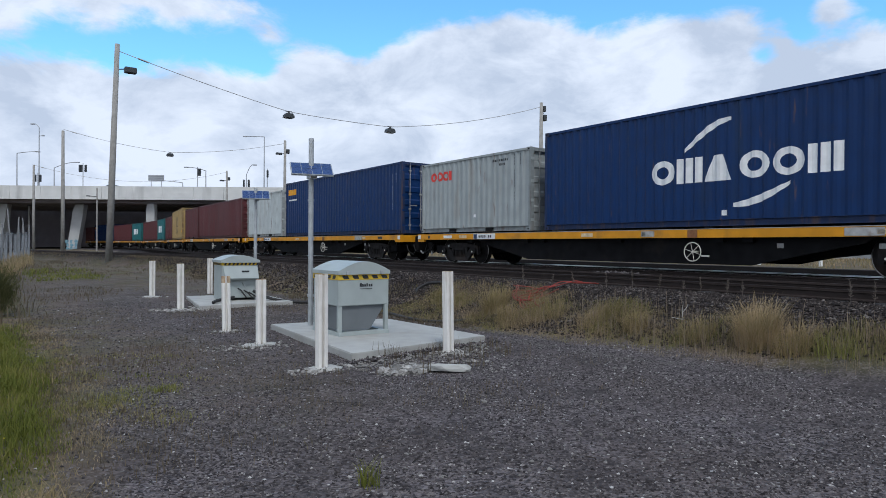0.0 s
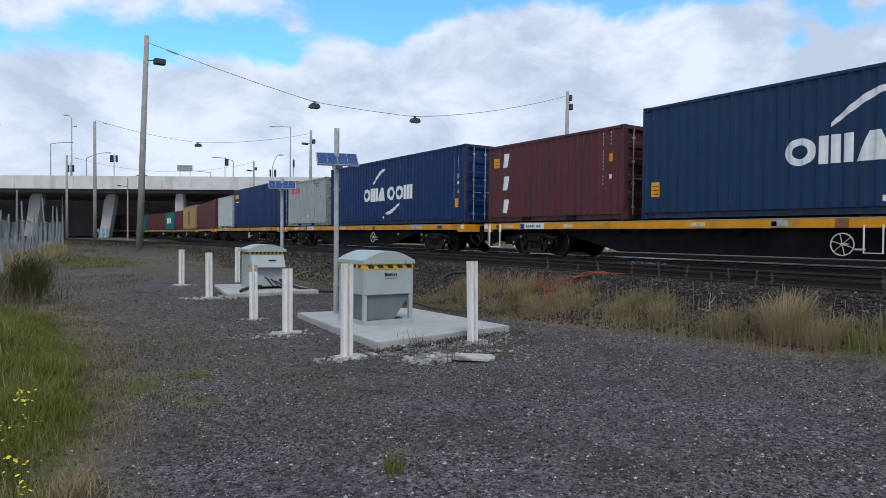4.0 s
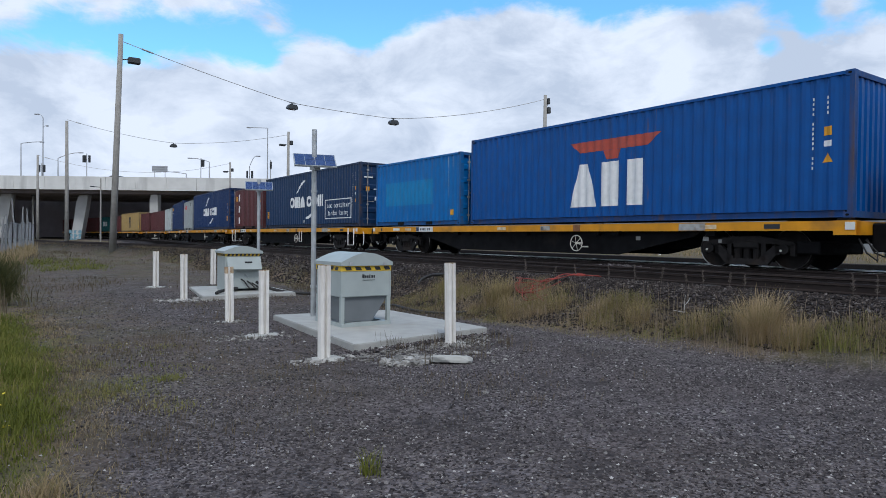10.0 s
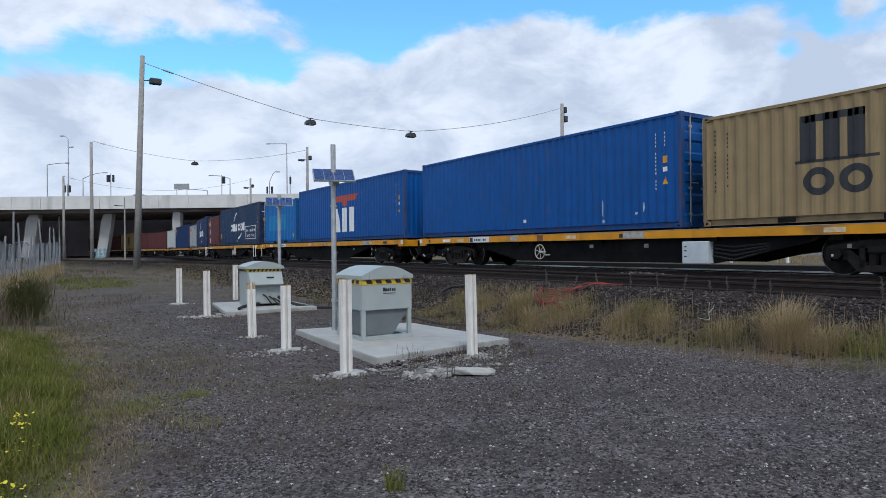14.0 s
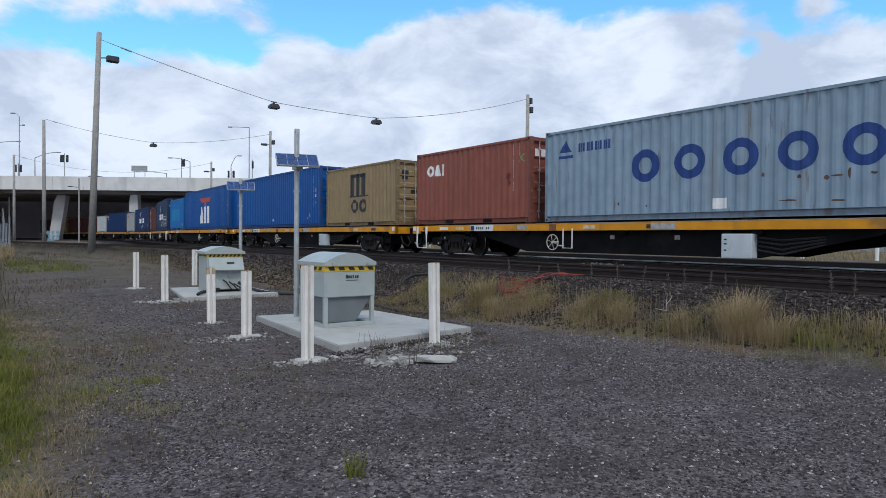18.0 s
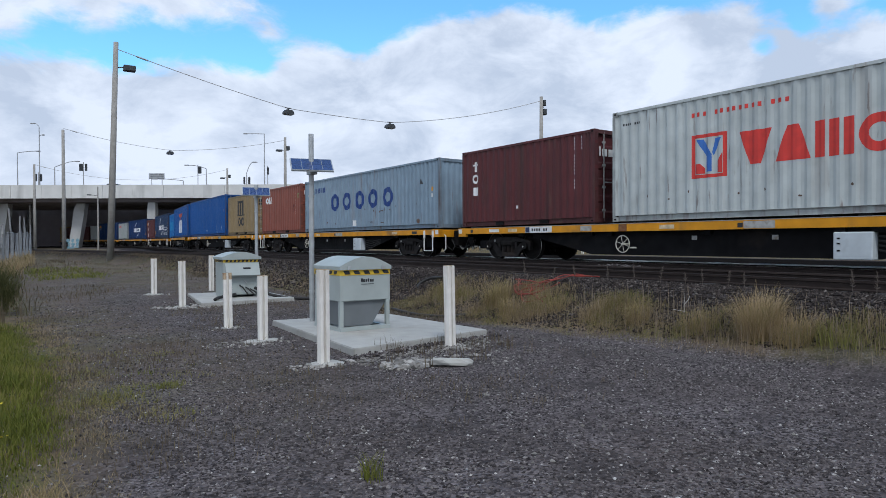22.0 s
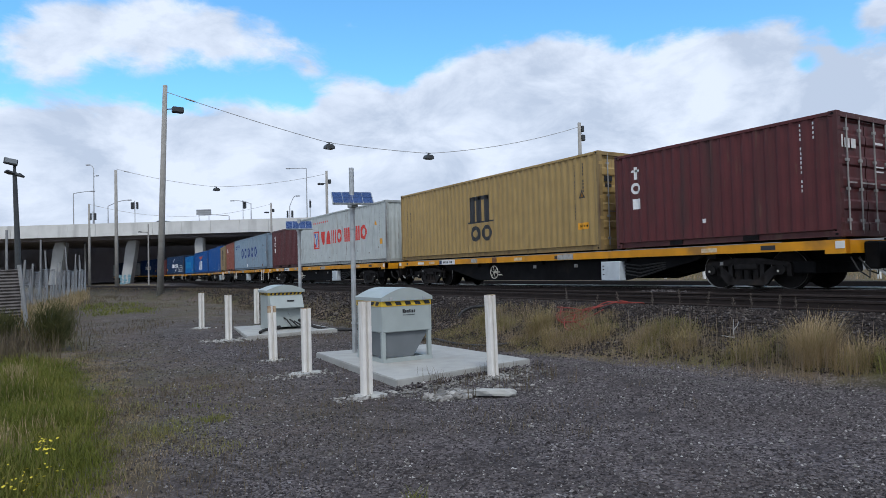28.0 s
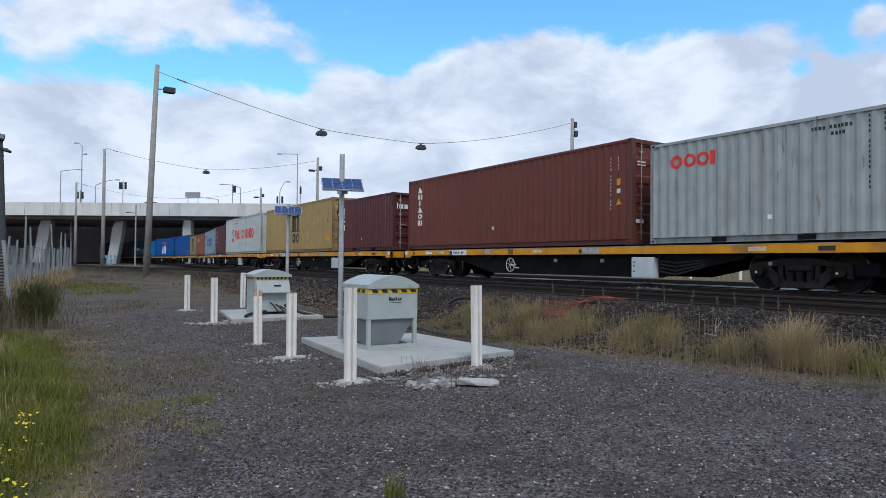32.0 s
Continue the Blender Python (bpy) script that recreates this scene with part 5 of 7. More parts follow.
        for a in (-0.87, 0.87):
            bm = bmesh.new()
            tube(bm, [(-0.9, 0, 0), (0.9, 0, 0)], 0.075, 10)
            for q in (-1, 1):
                tube(bm, [(q * 0.68, 0, 0), (q * 0.71, 0, 0)], WHEEL_R + 0.028, 28)
                tube(bm, [(q * 0.71, 0, 0), (q * 0.80, 0, 0)], WHEEL_R, 28)
                tube(bm, [(q * 0.80, 0, 0), (q * 0.815, 0, 0)], WHEEL_R - 0.07, 28)
                for k in range(4):
                    g = k * math.tau / 4
                    c, d = math.cos(g), math.sin(g)
                    tube(bm, [(q * 0.815, 0.22 * c, 0.22 * d), (q * 0.822, 0.22 * c, 0.22 * d)], 0.045, 8)
            ax = part("wheelset", bm, M["bogie"], bo)
            for q in (-1, 1):
                n = 28
                part("rim", tube(bmesh.new(), [(q * 0.80, (WHEEL_R - 0.012) * math.cos(k * math.tau / n), (WHEEL_R - 0.012) * math.sin(k * math.tau / n)) for k in range(n + 1)], 0.011, 5), M["tread"], ax)
            ax.matrix_basis = pose(0, by + a, WHEEL_R)
    return w


MOVING = []      # things of the train and the metres along the track at which each starts


def build_train():
    first = {}
    protos = {True: build_wagon("yellow and black container flat wagon with white equipment box", True), "steps": build_wagon("yellow and black container flat wagon with white corner step rails", True, True), "lone": build_wagon("yellow and black flat wagon with white step rails and brake wheel", False, True), False: build_wagon("yellow and black container flat wagon with spoked hand brake wheel", False)}
    used = {True: False, "steps": False, "lone": False, False: False}
    for k, load in LOADS.items():
        rear = 2.1 - PITCH * k
        with_box = "steps" if k == 4 else "lone" if k == 1 else k >= 3
        if used[with_box]:
            wagon = copy_thing(protos[with_box], pose(0, 0, 0))
        else:
            wagon, used[with_box] = protos[with_box], True
        MOVING.append((wagon, rear + 18.87 / 2, RAIL_Z))
        at = rear
        for kind in reversed(load):
            length, height, mat, label, near, deco = KINDS[kind]
            if kind in first:
                c = copy_thing(first[kind], pose(0, 0, 0))
            else:
                c, prof = container("shipping_container", length, height, mat, label, near)
                deco(Marks(c, prof, length), length)
                first[kind] = c
            MOVING.append((c, at + length / 2, DECK_Z))
            at += length + (GAP if len(load) < 3 else 0.35)
    for ob, u, z in MOVING:
        x, y, a = track_at(u)
        ob.matrix_basis = pose(x, y, z, 0, 0, a)


build_train()


# ---- beside the track: lubricator cabinets, slabs, posts, solar panels ----
def post(x, y, high, turn, label):
    """A guard post rolled from steel channel, painted white."""
    o = [(-0.072, -0.05), (0.072, -0.05), (0.072, 0.02), (0.062, 0.048), (0.030, 0.052), (0.020, 0.046), (0.013, -0.012), (-0.008, -0.012), (-0.016, 0.034), (-0.026, 0.042), (-0.064, 0.030), (-0.072, 0.012)]
    g = ground_z(x, y)
    ob = part("guard_post", prism(bmesh.new(), o[::-1], "z", -0.25, high), M["post"])
    ob.matrix_basis = pose(x, y, g, random.uniform(-1, 1), random.uniform(-1.2, 1.2), turn)
    if "rusty" in label:
        part("top_stain", prism(bmesh.new(), [(1.02 * a, 1.04 * b) for a, b in o[::-1]], "z", high - 0.11, high + 0.004), M["post_rust"], ob, "rust-stained top edge")
    else:
        part("cut_edge", prism(bmesh.new(), [(0.97 * a, 0.96 * b) for a, b in o[::-1]], "z", high - 0.01, high + 0.005), M["post_rust"], ob, "bare rusty cut edge")
    return tagged(ob, label, "bollard", "guard posts round the cabinets")


M["post_rust"] = grain("post_rust", (0.46, 0.36, 0.24), 0.7, 0, 0.2, 14, 0.2, 40, (0.24, 0.12, 0.06), 0.5, dirt_scale=9)
M["post"] = grain("post_paint", (0.76, 0.74, 0.70), 0.65, 0, 0.07, 7, 0.25, 45, (0.38, 0.30, 0.22), 0.48, streak=True, dirt_scale=7.0, spots=0.25)
for x, y, h, turn, lab in ((3.44, 7.43, 1.16, 178, "white painted steel guard post with chipped concrete footing"), (5.37, 7.44, 1.14, 182, "white painted steel guard post with chipped concrete footing"),
                           (3.49, 9.69, 0.98, 176, "white painted steel guard post"), (3.49, 11.39, 0.95, 170, "white guard post with rusty brown top"),
                           (3.76, 15.66, 1.05, 181, "white painted steel guard post beside the cabinet"), (3.93, 19.5, 1.0, 184, "white painted steel guard post"),
                           (5.62, 19.95, 1.05, 180, "white painted steel guard post behind the cabinet")):
    post(x, y, h, turn, lab)


def footing(x, y, wide, deep):
    """A broken, uneven concrete pad round a post."""
    bm = bmesh.new()
    n = 13
    o = [(wide * math.cos(k * math.tau / n) * random.uniform(0.55, 1.1), deep * math.sin(k * math.tau / n) * random.uniform(0.55, 1.1)) for k in range(n)]
    prism(bm, o, "z", -0.05, 0.012)
    bmesh.ops.subdivide_edges(bm, edges=bm.edges[:], cuts=1)
    for v in bm.verts:
        if v.co.z > 0:
            v.co.z += random.uniform(-0.012, 0.02)
    ob = part("post_footing", bm, M["concrete"])
    ob.matrix_basis = pose(x, y, ground_z(x, y), 0, 0, random.uniform(-20, 20))
    tagged(ob, "broken pale concrete footing round a guard post", "footing", "footings of the guard posts")


for x, y, wide, deep in ((3.46, 7.40, 0.27, 0.17), (5.42, 7.42, 0.20, 0.15), (3.44, 9.64, 0.30, 0.19), (3.5, 11.37, 0.20, 0.15), (3.80, 15.6, 0.50, 0.30), (3.93, 19.45, 0.30, 0.22)):
    footing(x, y, wide, deep)


def slab(corners, label):
    """A cast slab through four corners of its top, bedded in the gravel, with a worn edge."""
    bm = prism(bmesh.new(), corners, "z", -0.08, 0.10)
    bmesh.ops.bevel(bm, geom=bm.edges[:], offset=0.012, segments=2, affect="EDGES")
    return tagged(part("concrete_slab", bm, M["concrete"]), label, "concrete slab")


slab(((3.95, 7.62), (6.50, 8.03), (6.42, 10.95), (4.22, 11.26)), "pale grey concrete slab under the lubricator cabinet")
slab(((4.10, 15.38), (6.42, 15.58), (6.55, 18.35), (4.58, 18.54)), "pale concrete slab under the far cabinet")


def cabinet(m, label):
    """A track lubricator: cabinet with curved lid and hazard stripe over a tapered hopper on a four-legged frame."""
    c = thing("lubricator_cabinet", m, label, "equipment cabinet", "track lubricators")
    w, d = 0.44, 0.46
    z0, z1 = 0.46, 0.98
    part("body", boxed(-w, w, -d, d, z0, z1, 0.012), M["grey_box"], c)
    bm = bmesh.new()
    n = 10
    over = 0.018
    o = [(-w - over, z1 - 0.03)] + [(-w - over + 2 * (w + over) * k / n, z1 + 0.025 + 0.15 * math.sin(math.pi * k / n)) for k in range(n + 1)] + [(w + over, z1 - 0.03)]
    prism(bm, o, "y", -d - 0.035, d + 0.035)
    part("lid", bm, M["grey_box"], c, "curved grey steel lid")
    st = part("hazard_stripe", boxed(-w - 0.006, w + 0.006, -d - 0.006, d + 0.006, z1 - 0.115, z1 - 0.028), M["decal_hazard"], c, "yellow hazard stripe with dark bars")
    for k in range(5):
        a = -0.385 + k * 0.172
        o = [(a + 0.03, z1 - 0.098), (a + 0.125, z1 - 0.098), (a + 0.095, z1 - 0.044), (a, z1 - 0.044)]
        part("stripe_bar", prism(bmesh.new(), o, "y", -d - 0.011, -d - 0.007), M["decal_dark"], st)
        part("stripe_bar", prism(bmesh.new(), o, "x", -w - 0.011, -w - 0.007), M["decal_dark"], st)
    # the maker's mark, as a row of plain blocks over a line
    for k, (wd, hi) in enumerate(((0.042, 0.056), (0.036, 0.042), (0.034, 0.042), (0.026, 0.052), (0.034, 0.042), (0.028, 0.042))):
        x = -0.075 + 0.040 * k
        part("maker_block", boxed(x, x + wd * 0.86, -d - 0.005, -d - 0.001, z1 - 0.225, z1 - 0.225 + hi), M["decal_dark"], c)
    part("maker_line", boxed(-0.07, 0.15, -d - 0.005, -d - 0.001, z1 - 0.262, z1 - 0.254), M["decal_dark"], c)
    for sx in (-1, 1):
        part("body_edge", boxed(*sorted((sx * (w + 0.004), sx * (w - 0.022))), -d - 0.004, -d + 0.02, z0 - 0.012, z1 - 0.118), M["grey_box"], c)
    bm = bmesh.new()
    lo = [(-0.36, -0.40), (0.14, -0.40), (0.14, 0.10), (-0.36, 0.10)]
    hi = [(-w + 0.03, -d + 0.05), (w - 0.03, -d + 0.05), (w - 0.03, d - 0.05), (-w + 0.03, d - 0.05)]
    u = [bm.verts.new((a, b, 0.07)) for a, b in lo]
    v = [bm.verts.new((a, b, z0)) for a, b in hi]
    for k in range(4):
        bm.faces.new((u[k], u[(k + 1) % 4], v[(k + 1) % 4], v[k]))
    bm.faces.new(u[::-1])
    part("hopper", bm, M["hopper"], c, "darker grey tapered hopper")
    for sx in (-1, 1):
        for sy in (-1, 1):
            part("leg", boxed(*sorted((sx * w, sx * (w - 0.06))), *sorted((sy * d, sy * (d - 0.06))), 0.05, z0), M["grey_box"], c)
        part("skid", boxed(*sorted((sx * w, sx * (w - 0.07))), -d - 0.03, d + 0.03, 0.0, 0.05), M["grey_box"], c)
    for sy in (-1, 1):
        part("cross_bar", boxed(-w + 0.07, w - 0.07, *sorted((sy * (d + 0.03), sy * (d - 0.04))), 0.002, 0.062), M["grey_box"], c)
    for x in (-0.3, 0.3):
        part("lid_latch", boxed(x - 0.025, x + 0.025, -d - 0.05, -d - 0.035, z1 - 0.03, z1 + 0.03), M["steel"], c)
    return c


def low_cabinet(m, label):
    """The other lubricator: a full-height body, its front panel sloped, with pipes leaving at the foot."""
    c = thing("lubricator_cabinet", m, label, "equipment cabinet", "track lubricators")
    w, d, z1 = 0.44, 0.46, 0.98
    part("body", boxed(-w, w, -d, d, 0.06, z1, 0.012), M["grey_box"], c)
    part("front_panel", prism(bmesh.new(), [(-d - 0.02, z1 - 0.12), (-d - 0.17, 0.56), (-d - 0.14, 0.53), (-d, 0.53), (-d, z1 - 0.12)], "x", -w + 0.03, w - 0.01), M["grey_box"], c, "sloped grey front panel")
    n = 10
    o = [(-w - 0.05, z1 - 0.03)] + [(-w - 0.05 + (2 * w + 0.1) * k / n, z1 + 0.03 + 0.13 * math.sin(math.pi * k / n)) for k in range(n + 1)] + [(w + 0.05, z1 - 0.03)]
    part("lid", prism(bmesh.new(), o, "y", -d - 0.05, d + 0.05), M["grey_box"], c, "curved grey steel lid")
    st = part("hazard_stripe", boxed(-w - 0.006, w + 0.006, -d - 0.006, d + 0.006, z1 - 0.10, z1 - 0.035), M["decal_hazard"], c, "yellow hazard stripe with dark bars")
    for k in range(9):
        a = -0.40 + k * 0.10
        o = [(a, z1 - 0.095), (a + 0.05, z1 - 0.095), (a + 0.075, z1 - 0.04), (a + 0.025, z1 - 0.04)]
        part("stripe_bar", prism(bmesh.new(), o, "y", -d - 0.011, -d - 0.007), M["decal_dark"], st)
        part("stripe_bar", prism(bmesh.new(), o, "x", -w - 0.011, -w - 0.007), M["decal_dark"], st)
    part("maker_mark", boxed(0.02, 0.20, -d - 0.105, -d - 0.07, z1 - 0.27, z1 - 0.23), M["decal_dark"], c)
    for k, x in enumerate((-0.05, 0.1, 0.22)):
        part("pipe_stub", tube(bmesh.new(), [(x, -d, 0.30 - 0.05 * k), (x + 0.05, -d - 0.08, 0.26 - 0.05 * k), (x + 0.18, -d - 0.14, 0.06)], 0.018, 6), M["cable"], c)
    part("door_handle", tube(bmesh.new(), [(0.06, -d, 0.42), (0.06, -d - 0.04, 0.42), (0.12, -d - 0.04, 0.34), (0.12, -d, 0.34)], 0.012, 6), M["steel"], c)
    for sx in (-1, 1):
        part("skid", boxed(*sorted((sx * w, sx * (w - 0.07))), -d - 0.03, d + 0.03, 0.0, 0.06), M["grey_box"], c)
    return c


M["decal_hazard"] = grain("hazard_yellow", (0.62, 0.42, 0.04), 0.5, 0, 0.1, 6)
cabinet(pose(4.95, 9.62, 0.10), "grey steel track lubricator cabinet with hazard stripe on concrete slab")
low_cabinet(pose(5.42, 16.95, 0.10, 0, 0, -4.0), "grey steel lubricator cabinet with sloped front panel")


def solar_pole(x, y, z, high, pan_z, label, k=1.0):
    """A galvanised pole with a tilted solar panel and its bracket."""
    t = thing("solar_pole", pose(x, y, z), label, "solar panel", "solar panels")
    part("pole", tube(bmesh.new(), [(0, 0, 0), (0, 0, high)], 0.045, 12), M["steel"], t)
    turn = pose(-0.03, -0.09, pan_z, 36, 0, -17)
    fr = part("panel_frame", boxed(-0.36 * k, 0.36 * k, -0.20 * k, 0.20 * k, -0.02, 0.012), M["steel"], t)
    fr.matrix_basis = turn
    for i in range(4):
        for j in range(2):
            a, b = (-0.345 + i * 0.174) * k, (-0.185 + j * 0.187) * k
            part("solar_cell", boxed(a, a + 0.166 * k, b, b + 0.18 * k, 0.012, 0.016), M["solar"], fr)
    part("bracket", boxed(-0.06, 0.06, -0.12, 0.06, pan_z - 0.16, pan_z - 0.10), M["steel"], t)
    for zz in (0.5, pan_z - 0.55):
        part("clamp", tube(bmesh.new(), [(0, 0, zz), (0, 0, zz + 0.04)], 0.055, 12), M["steel"], t)
    return t


solar_pole(4.74, 10.72, 0.10, 3.27, 2.72, "galvanised pole carrying a small blue solar panel", 1.0)
solar_pole(6.14, 17.52, 0.10, 2.93, 2.75, "galvanised pole with tilted solar panel beside far cabinet", 1.0)


# ---- yard lighting: timber poles with lamps strung between them ----
def pole(x, y, high, lean, label, lamp=0):
    g = ground_z(x, y)
    t = thing("light_pole", pose(x, y, g), label, "light pole", "yard light poles")
    bm = tube(bmesh.new(), [(0, 0, -0.3), (lean * 0.5, 0, high * 0.5), (lean, 0, high)], 0.21, 14, True, 0.14)
    part("shaft", bm, M["pole"], t, smooth=True)
    if abs(lamp) == 1:
        z = high - 1.55
        part("lamp_arm", tube(bmesh.new(), [(lean * 0.9, 0, z), (lean * 0.9 + lamp * 0.5, -0.1, z + 0.06)], 0.035, 8), M["lamp"], t)
        part("flood_lamp", boxed(*sorted((lean * 0.9 + lamp * 0.42, lean * 0.9 + lamp * 1.12)), -0.3, 0.1, z - 0.17, z + 0.2 if lamp > 0 else z + 0.06, 0.05), M["lamp"], t)
    if lamp < 0:
        part("junction_box", boxed(lean + 0.16, lean + 0.50, -0.2, 0.2, high - 1.5, high - 1.0, 0.04), M["lamp"], t)
    if lamp == -2:
        part("junction_box", boxed(lean + 0.16, lean + 0.40, -0.2, 0.2, high - 0.75, high - 0.25, 0.04), M["lamp"], t)
        part("stay_arm", boxed(lean + 0.10, lean + 0.24, -0.04, 0.04, high - 0.9, high - 0.84), M["lamp"], t)
    return t


pole(6.49, 44.6, 13.3, 0.44, "tall weathered grey light pole with flood lamp", 1)
pole(38.6, 40.4, 13.0, 0.05, "tall weathered grey light pole across the tracks", -2)
pole(7.2, 79.4, 12.9, 0.0, "tall weathered grey light pole with span wire", 0)
pole(28.9, 72.7, 13.0, 0.05, "tall grey light pole behind the train", -1)
pole(6.6, 114.0, 12.6, 0.0, "tall grey light pole before the overpass", 0)
pole(32.0, 104.5, 12.55, 0.0, "grey light pole before the overpass", -1)


def span_wire(a, b, lamps, slack, label):
    """A wire hung between two poles. lamps: (share of the way, height) of the lamps that pull it down; slack: the sag of each piece between them."""
    a, b = Vector(a), Vector(b)
    knots = [(0.0, a.z), *lamps, (1.0, b.z)]

    def at(k):
        i = max(j for j in range(len(knots) - 1) if knots[j][0] <= k)
        (k0, z0), (k1, z1) = knots[i], knots[i + 1]
        f = (k - k0) / (k1 - k0)
        p = a.lerp(b, k)
        p.z = z0 + (z1 - z0) * f - slack[i] * 4 * f * (1 - f)
        return p
    wire = tagged(part("span_wire", tube(bmesh.new(), [at(k / 36) for k in range(37)], 0.022, 6), M["wire"]), label, "cable")
    part("insulator", tube(bmesh.new(), [at(0.035), at(0.055)], 0.055, 8), M["lamp_grey"], wire)
    for k, z in lamps:
        p = at(k)
        t = thing("hanging_lamp", pose(*p), "dark hanging lamp on the span wire", "lamp", "lamps on the span wires")
        part("housing", prism(bmesh.new(), [(-0.36, -0.42), (0.36, -0.42), (0.34, -0.26), (0.22, -0.13), (-0.22, -0.13), (-0.34, -0.26)], "y", -0.22, 0.22), M["lamp"], t)
        part("hanger", boxed(-0.05, 0.05, -0.05, 0.05, -0.14, 0.03), M["lamp"], t)
        part("clamp_bar", boxed(-0.22, 0.22, -0.03, 0.03, -0.01, 0.04), M["lamp"], t)
        part("lens", boxed(-0.28, 0.28, -0.16, 0.16, -0.47, -0.422, 0.02), M["steel"], t)


M["lamp_grey"] = grain("lamp_post_grey", (0.36, 0.37, 0.38), 0.5, 0.4, 0.1, 4)
M["wire"] = grain("wire_grey", (0.42, 0.42, 0.42), 0.6, 0.3, 0.1, 4)
span_wire((6.98, 44.6, 13.38), (38.6, 40.4, 13.25), ((0.331, 10.70), (0.569, 10.33)), (0.10, 0.06, 0.38), "span wire between light poles across the tracks")
span_wire((7.25, 79.4, 13.5), (28.9, 72.7, 13.25), ((0.457, 11.61),), (0.25, 0.33), "far span wire between light poles")
span_wire((6.65, 114.0, 13.05), (32.0, 104.5, 12.95), (), (1.95,), "sagging span wire between poles before the overpass")


# ---- the road overpass ----
BR0, BR1 = Vector((0.0, 132.0)), Vector((32.0, 110.0))
ALONG = (BR1 - BR0).normalized()
BR_TURN = math.degrees(math.atan2(ALONG.y, ALONG.x))
SOFFIT, DECK, PARAPET = 8.8, 9.9, 11.0
BRIDGE_AT = pose(BR0.x, BR0.y, 0, 0, 0, BR_TURN)     # x along the bridge, y away from the camera


def build_bridge():
    t = thing("road_overpass", BRIDGE_AT, "pale concrete road overpass on leaning piers, dark beneath", "bridge", kind="structure")
    x0, x1, wide = -120.0, 150.0, 34.0
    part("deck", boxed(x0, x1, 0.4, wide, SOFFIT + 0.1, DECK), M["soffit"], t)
    n = 54
    for k in range(n):
        a, b = x0 + (x1 - x0) * k / n, x0 + (x1 - x0) * (k + 1) / n
        part("fascia_panel", boxed(a + 0.02, b - 0.02, 0.0, 0.4, SOFFIT, DECK + 0.12), M["bridge"], t)
        part("parapet_panel", boxed(a + 0.02, b - 0.02, 0.06, 0.34, DECK + 0.121, PARAPET), M["bridge"], t)
    part("far_parapet", boxed(x0, x1, wide - 0.3, wide, DECK, PARAPET), M["bridge"], t)
    for k in range(7):
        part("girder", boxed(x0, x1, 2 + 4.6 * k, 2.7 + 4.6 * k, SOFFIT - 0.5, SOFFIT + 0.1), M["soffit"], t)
    # leaning blade piers
    for k in range(-4, 8):
        xa, wide_pier, lean, top = 13.75 * k - 1.25, 1.95, 1.35, SOFFIT - 0.62
        row = 4.0
        if k == 1:
            xa, wide_pier = 12.0, 1.7
        if k == 2:
            xa, wide_pier, lean, row = 26.7, 1.4, -0.15, 1.6
        bm = bmesh.new()
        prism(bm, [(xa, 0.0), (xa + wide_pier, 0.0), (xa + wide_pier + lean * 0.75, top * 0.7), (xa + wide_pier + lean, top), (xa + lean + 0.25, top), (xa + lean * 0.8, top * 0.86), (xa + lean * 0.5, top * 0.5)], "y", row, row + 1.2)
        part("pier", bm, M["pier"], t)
        part("bearing", boxed(xa + lean + 0.4, xa + lean + wide_pier - 0.3, row + 0.2, row + 1.0, top + 0.002, SOFFIT - 0.5), M["soffit"], t)
    # added backing right across the tracks, shuts out daylight to keep the underside dark
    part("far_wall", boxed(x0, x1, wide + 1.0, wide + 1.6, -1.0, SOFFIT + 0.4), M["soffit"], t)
    part("abutment", boxed(x0 - 1, x0, 0.2, wide, -1, DECK), M["bridge"], t)
    part("abutment", boxed(x1, x1 + 1, 0.2, wide, -1, DECK), M["bridge"], t)


build_bridge()


# ---- plants, stones and litter ----
def blade_material(name, colors, rough=0.7):
    """Grass: each blade takes one of a few hues, patch by patch."""
    mt = bpy.data.materials.new(name)
    mt.use_nodes = True
    nt = mt.node_tree
    N, Lk = nt.nodes.new, nt.links.new
    b = nt.nodes["Principled BSDF"]
    b.inputs["Roughness"].default_value = rough
    b.inputs["Specular IOR Level"].default_value = 0.15
    geo, tc = N("ShaderNodeNewGeometry"), N("ShaderNodeTexCoord")
    n = N("ShaderNodeTexNoise")
    n.inputs["Scale"].default_value, n.inputs["Detail"].default_value = 0.9, 3
    Lk(tc.outputs["Object"], n.inputs["Vector"])
    ad = N("ShaderNodeMath")
    ad.operation = "MULTIPLY_ADD"
    ad.inputs[1].default_value = 0.55
    Lk(geo.outputs["Random Per Island"], ad.inputs[0])
    sub = N("ShaderNodeMath")
    sub.operation = "MULTIPLY_ADD"
    sub.inputs[1].default_value, sub.inputs[2].default_value = 1.3, -0.42
    Lk(n.outputs[0], sub.inputs[0])
    Lk(sub.outputs[0], ad.inputs[2])
    rp = N("ShaderNodeValToRGB")
    el = rp.color_ramp.elements
    while len(el) < len(colors):
        el.new(0.5)
    for k, c in enumerate(colors):
        el[k].position = k / (len(colors) - 1)
        el[k].color = (*c, 1)
    Lk(ad.outputs[0], rp.inputs[0])
    Lk(rp.outputs[0], b.inputs["Base Color"])
    # light passes through thin leaves
    thin, both = N("ShaderNodeBsdfTranslucent"), N("ShaderNodeMixShader")
    both.inputs[0].default_value = 0.35
    Lk(rp.outputs[0], thin.inputs[0])
    Lk(b.outputs[0], both.inputs[1])
    Lk(thin.outputs[0], both.inputs[2])
    Lk(both.outputs[0], nt.nodes["Material Output"].inputs[0])
    return mt


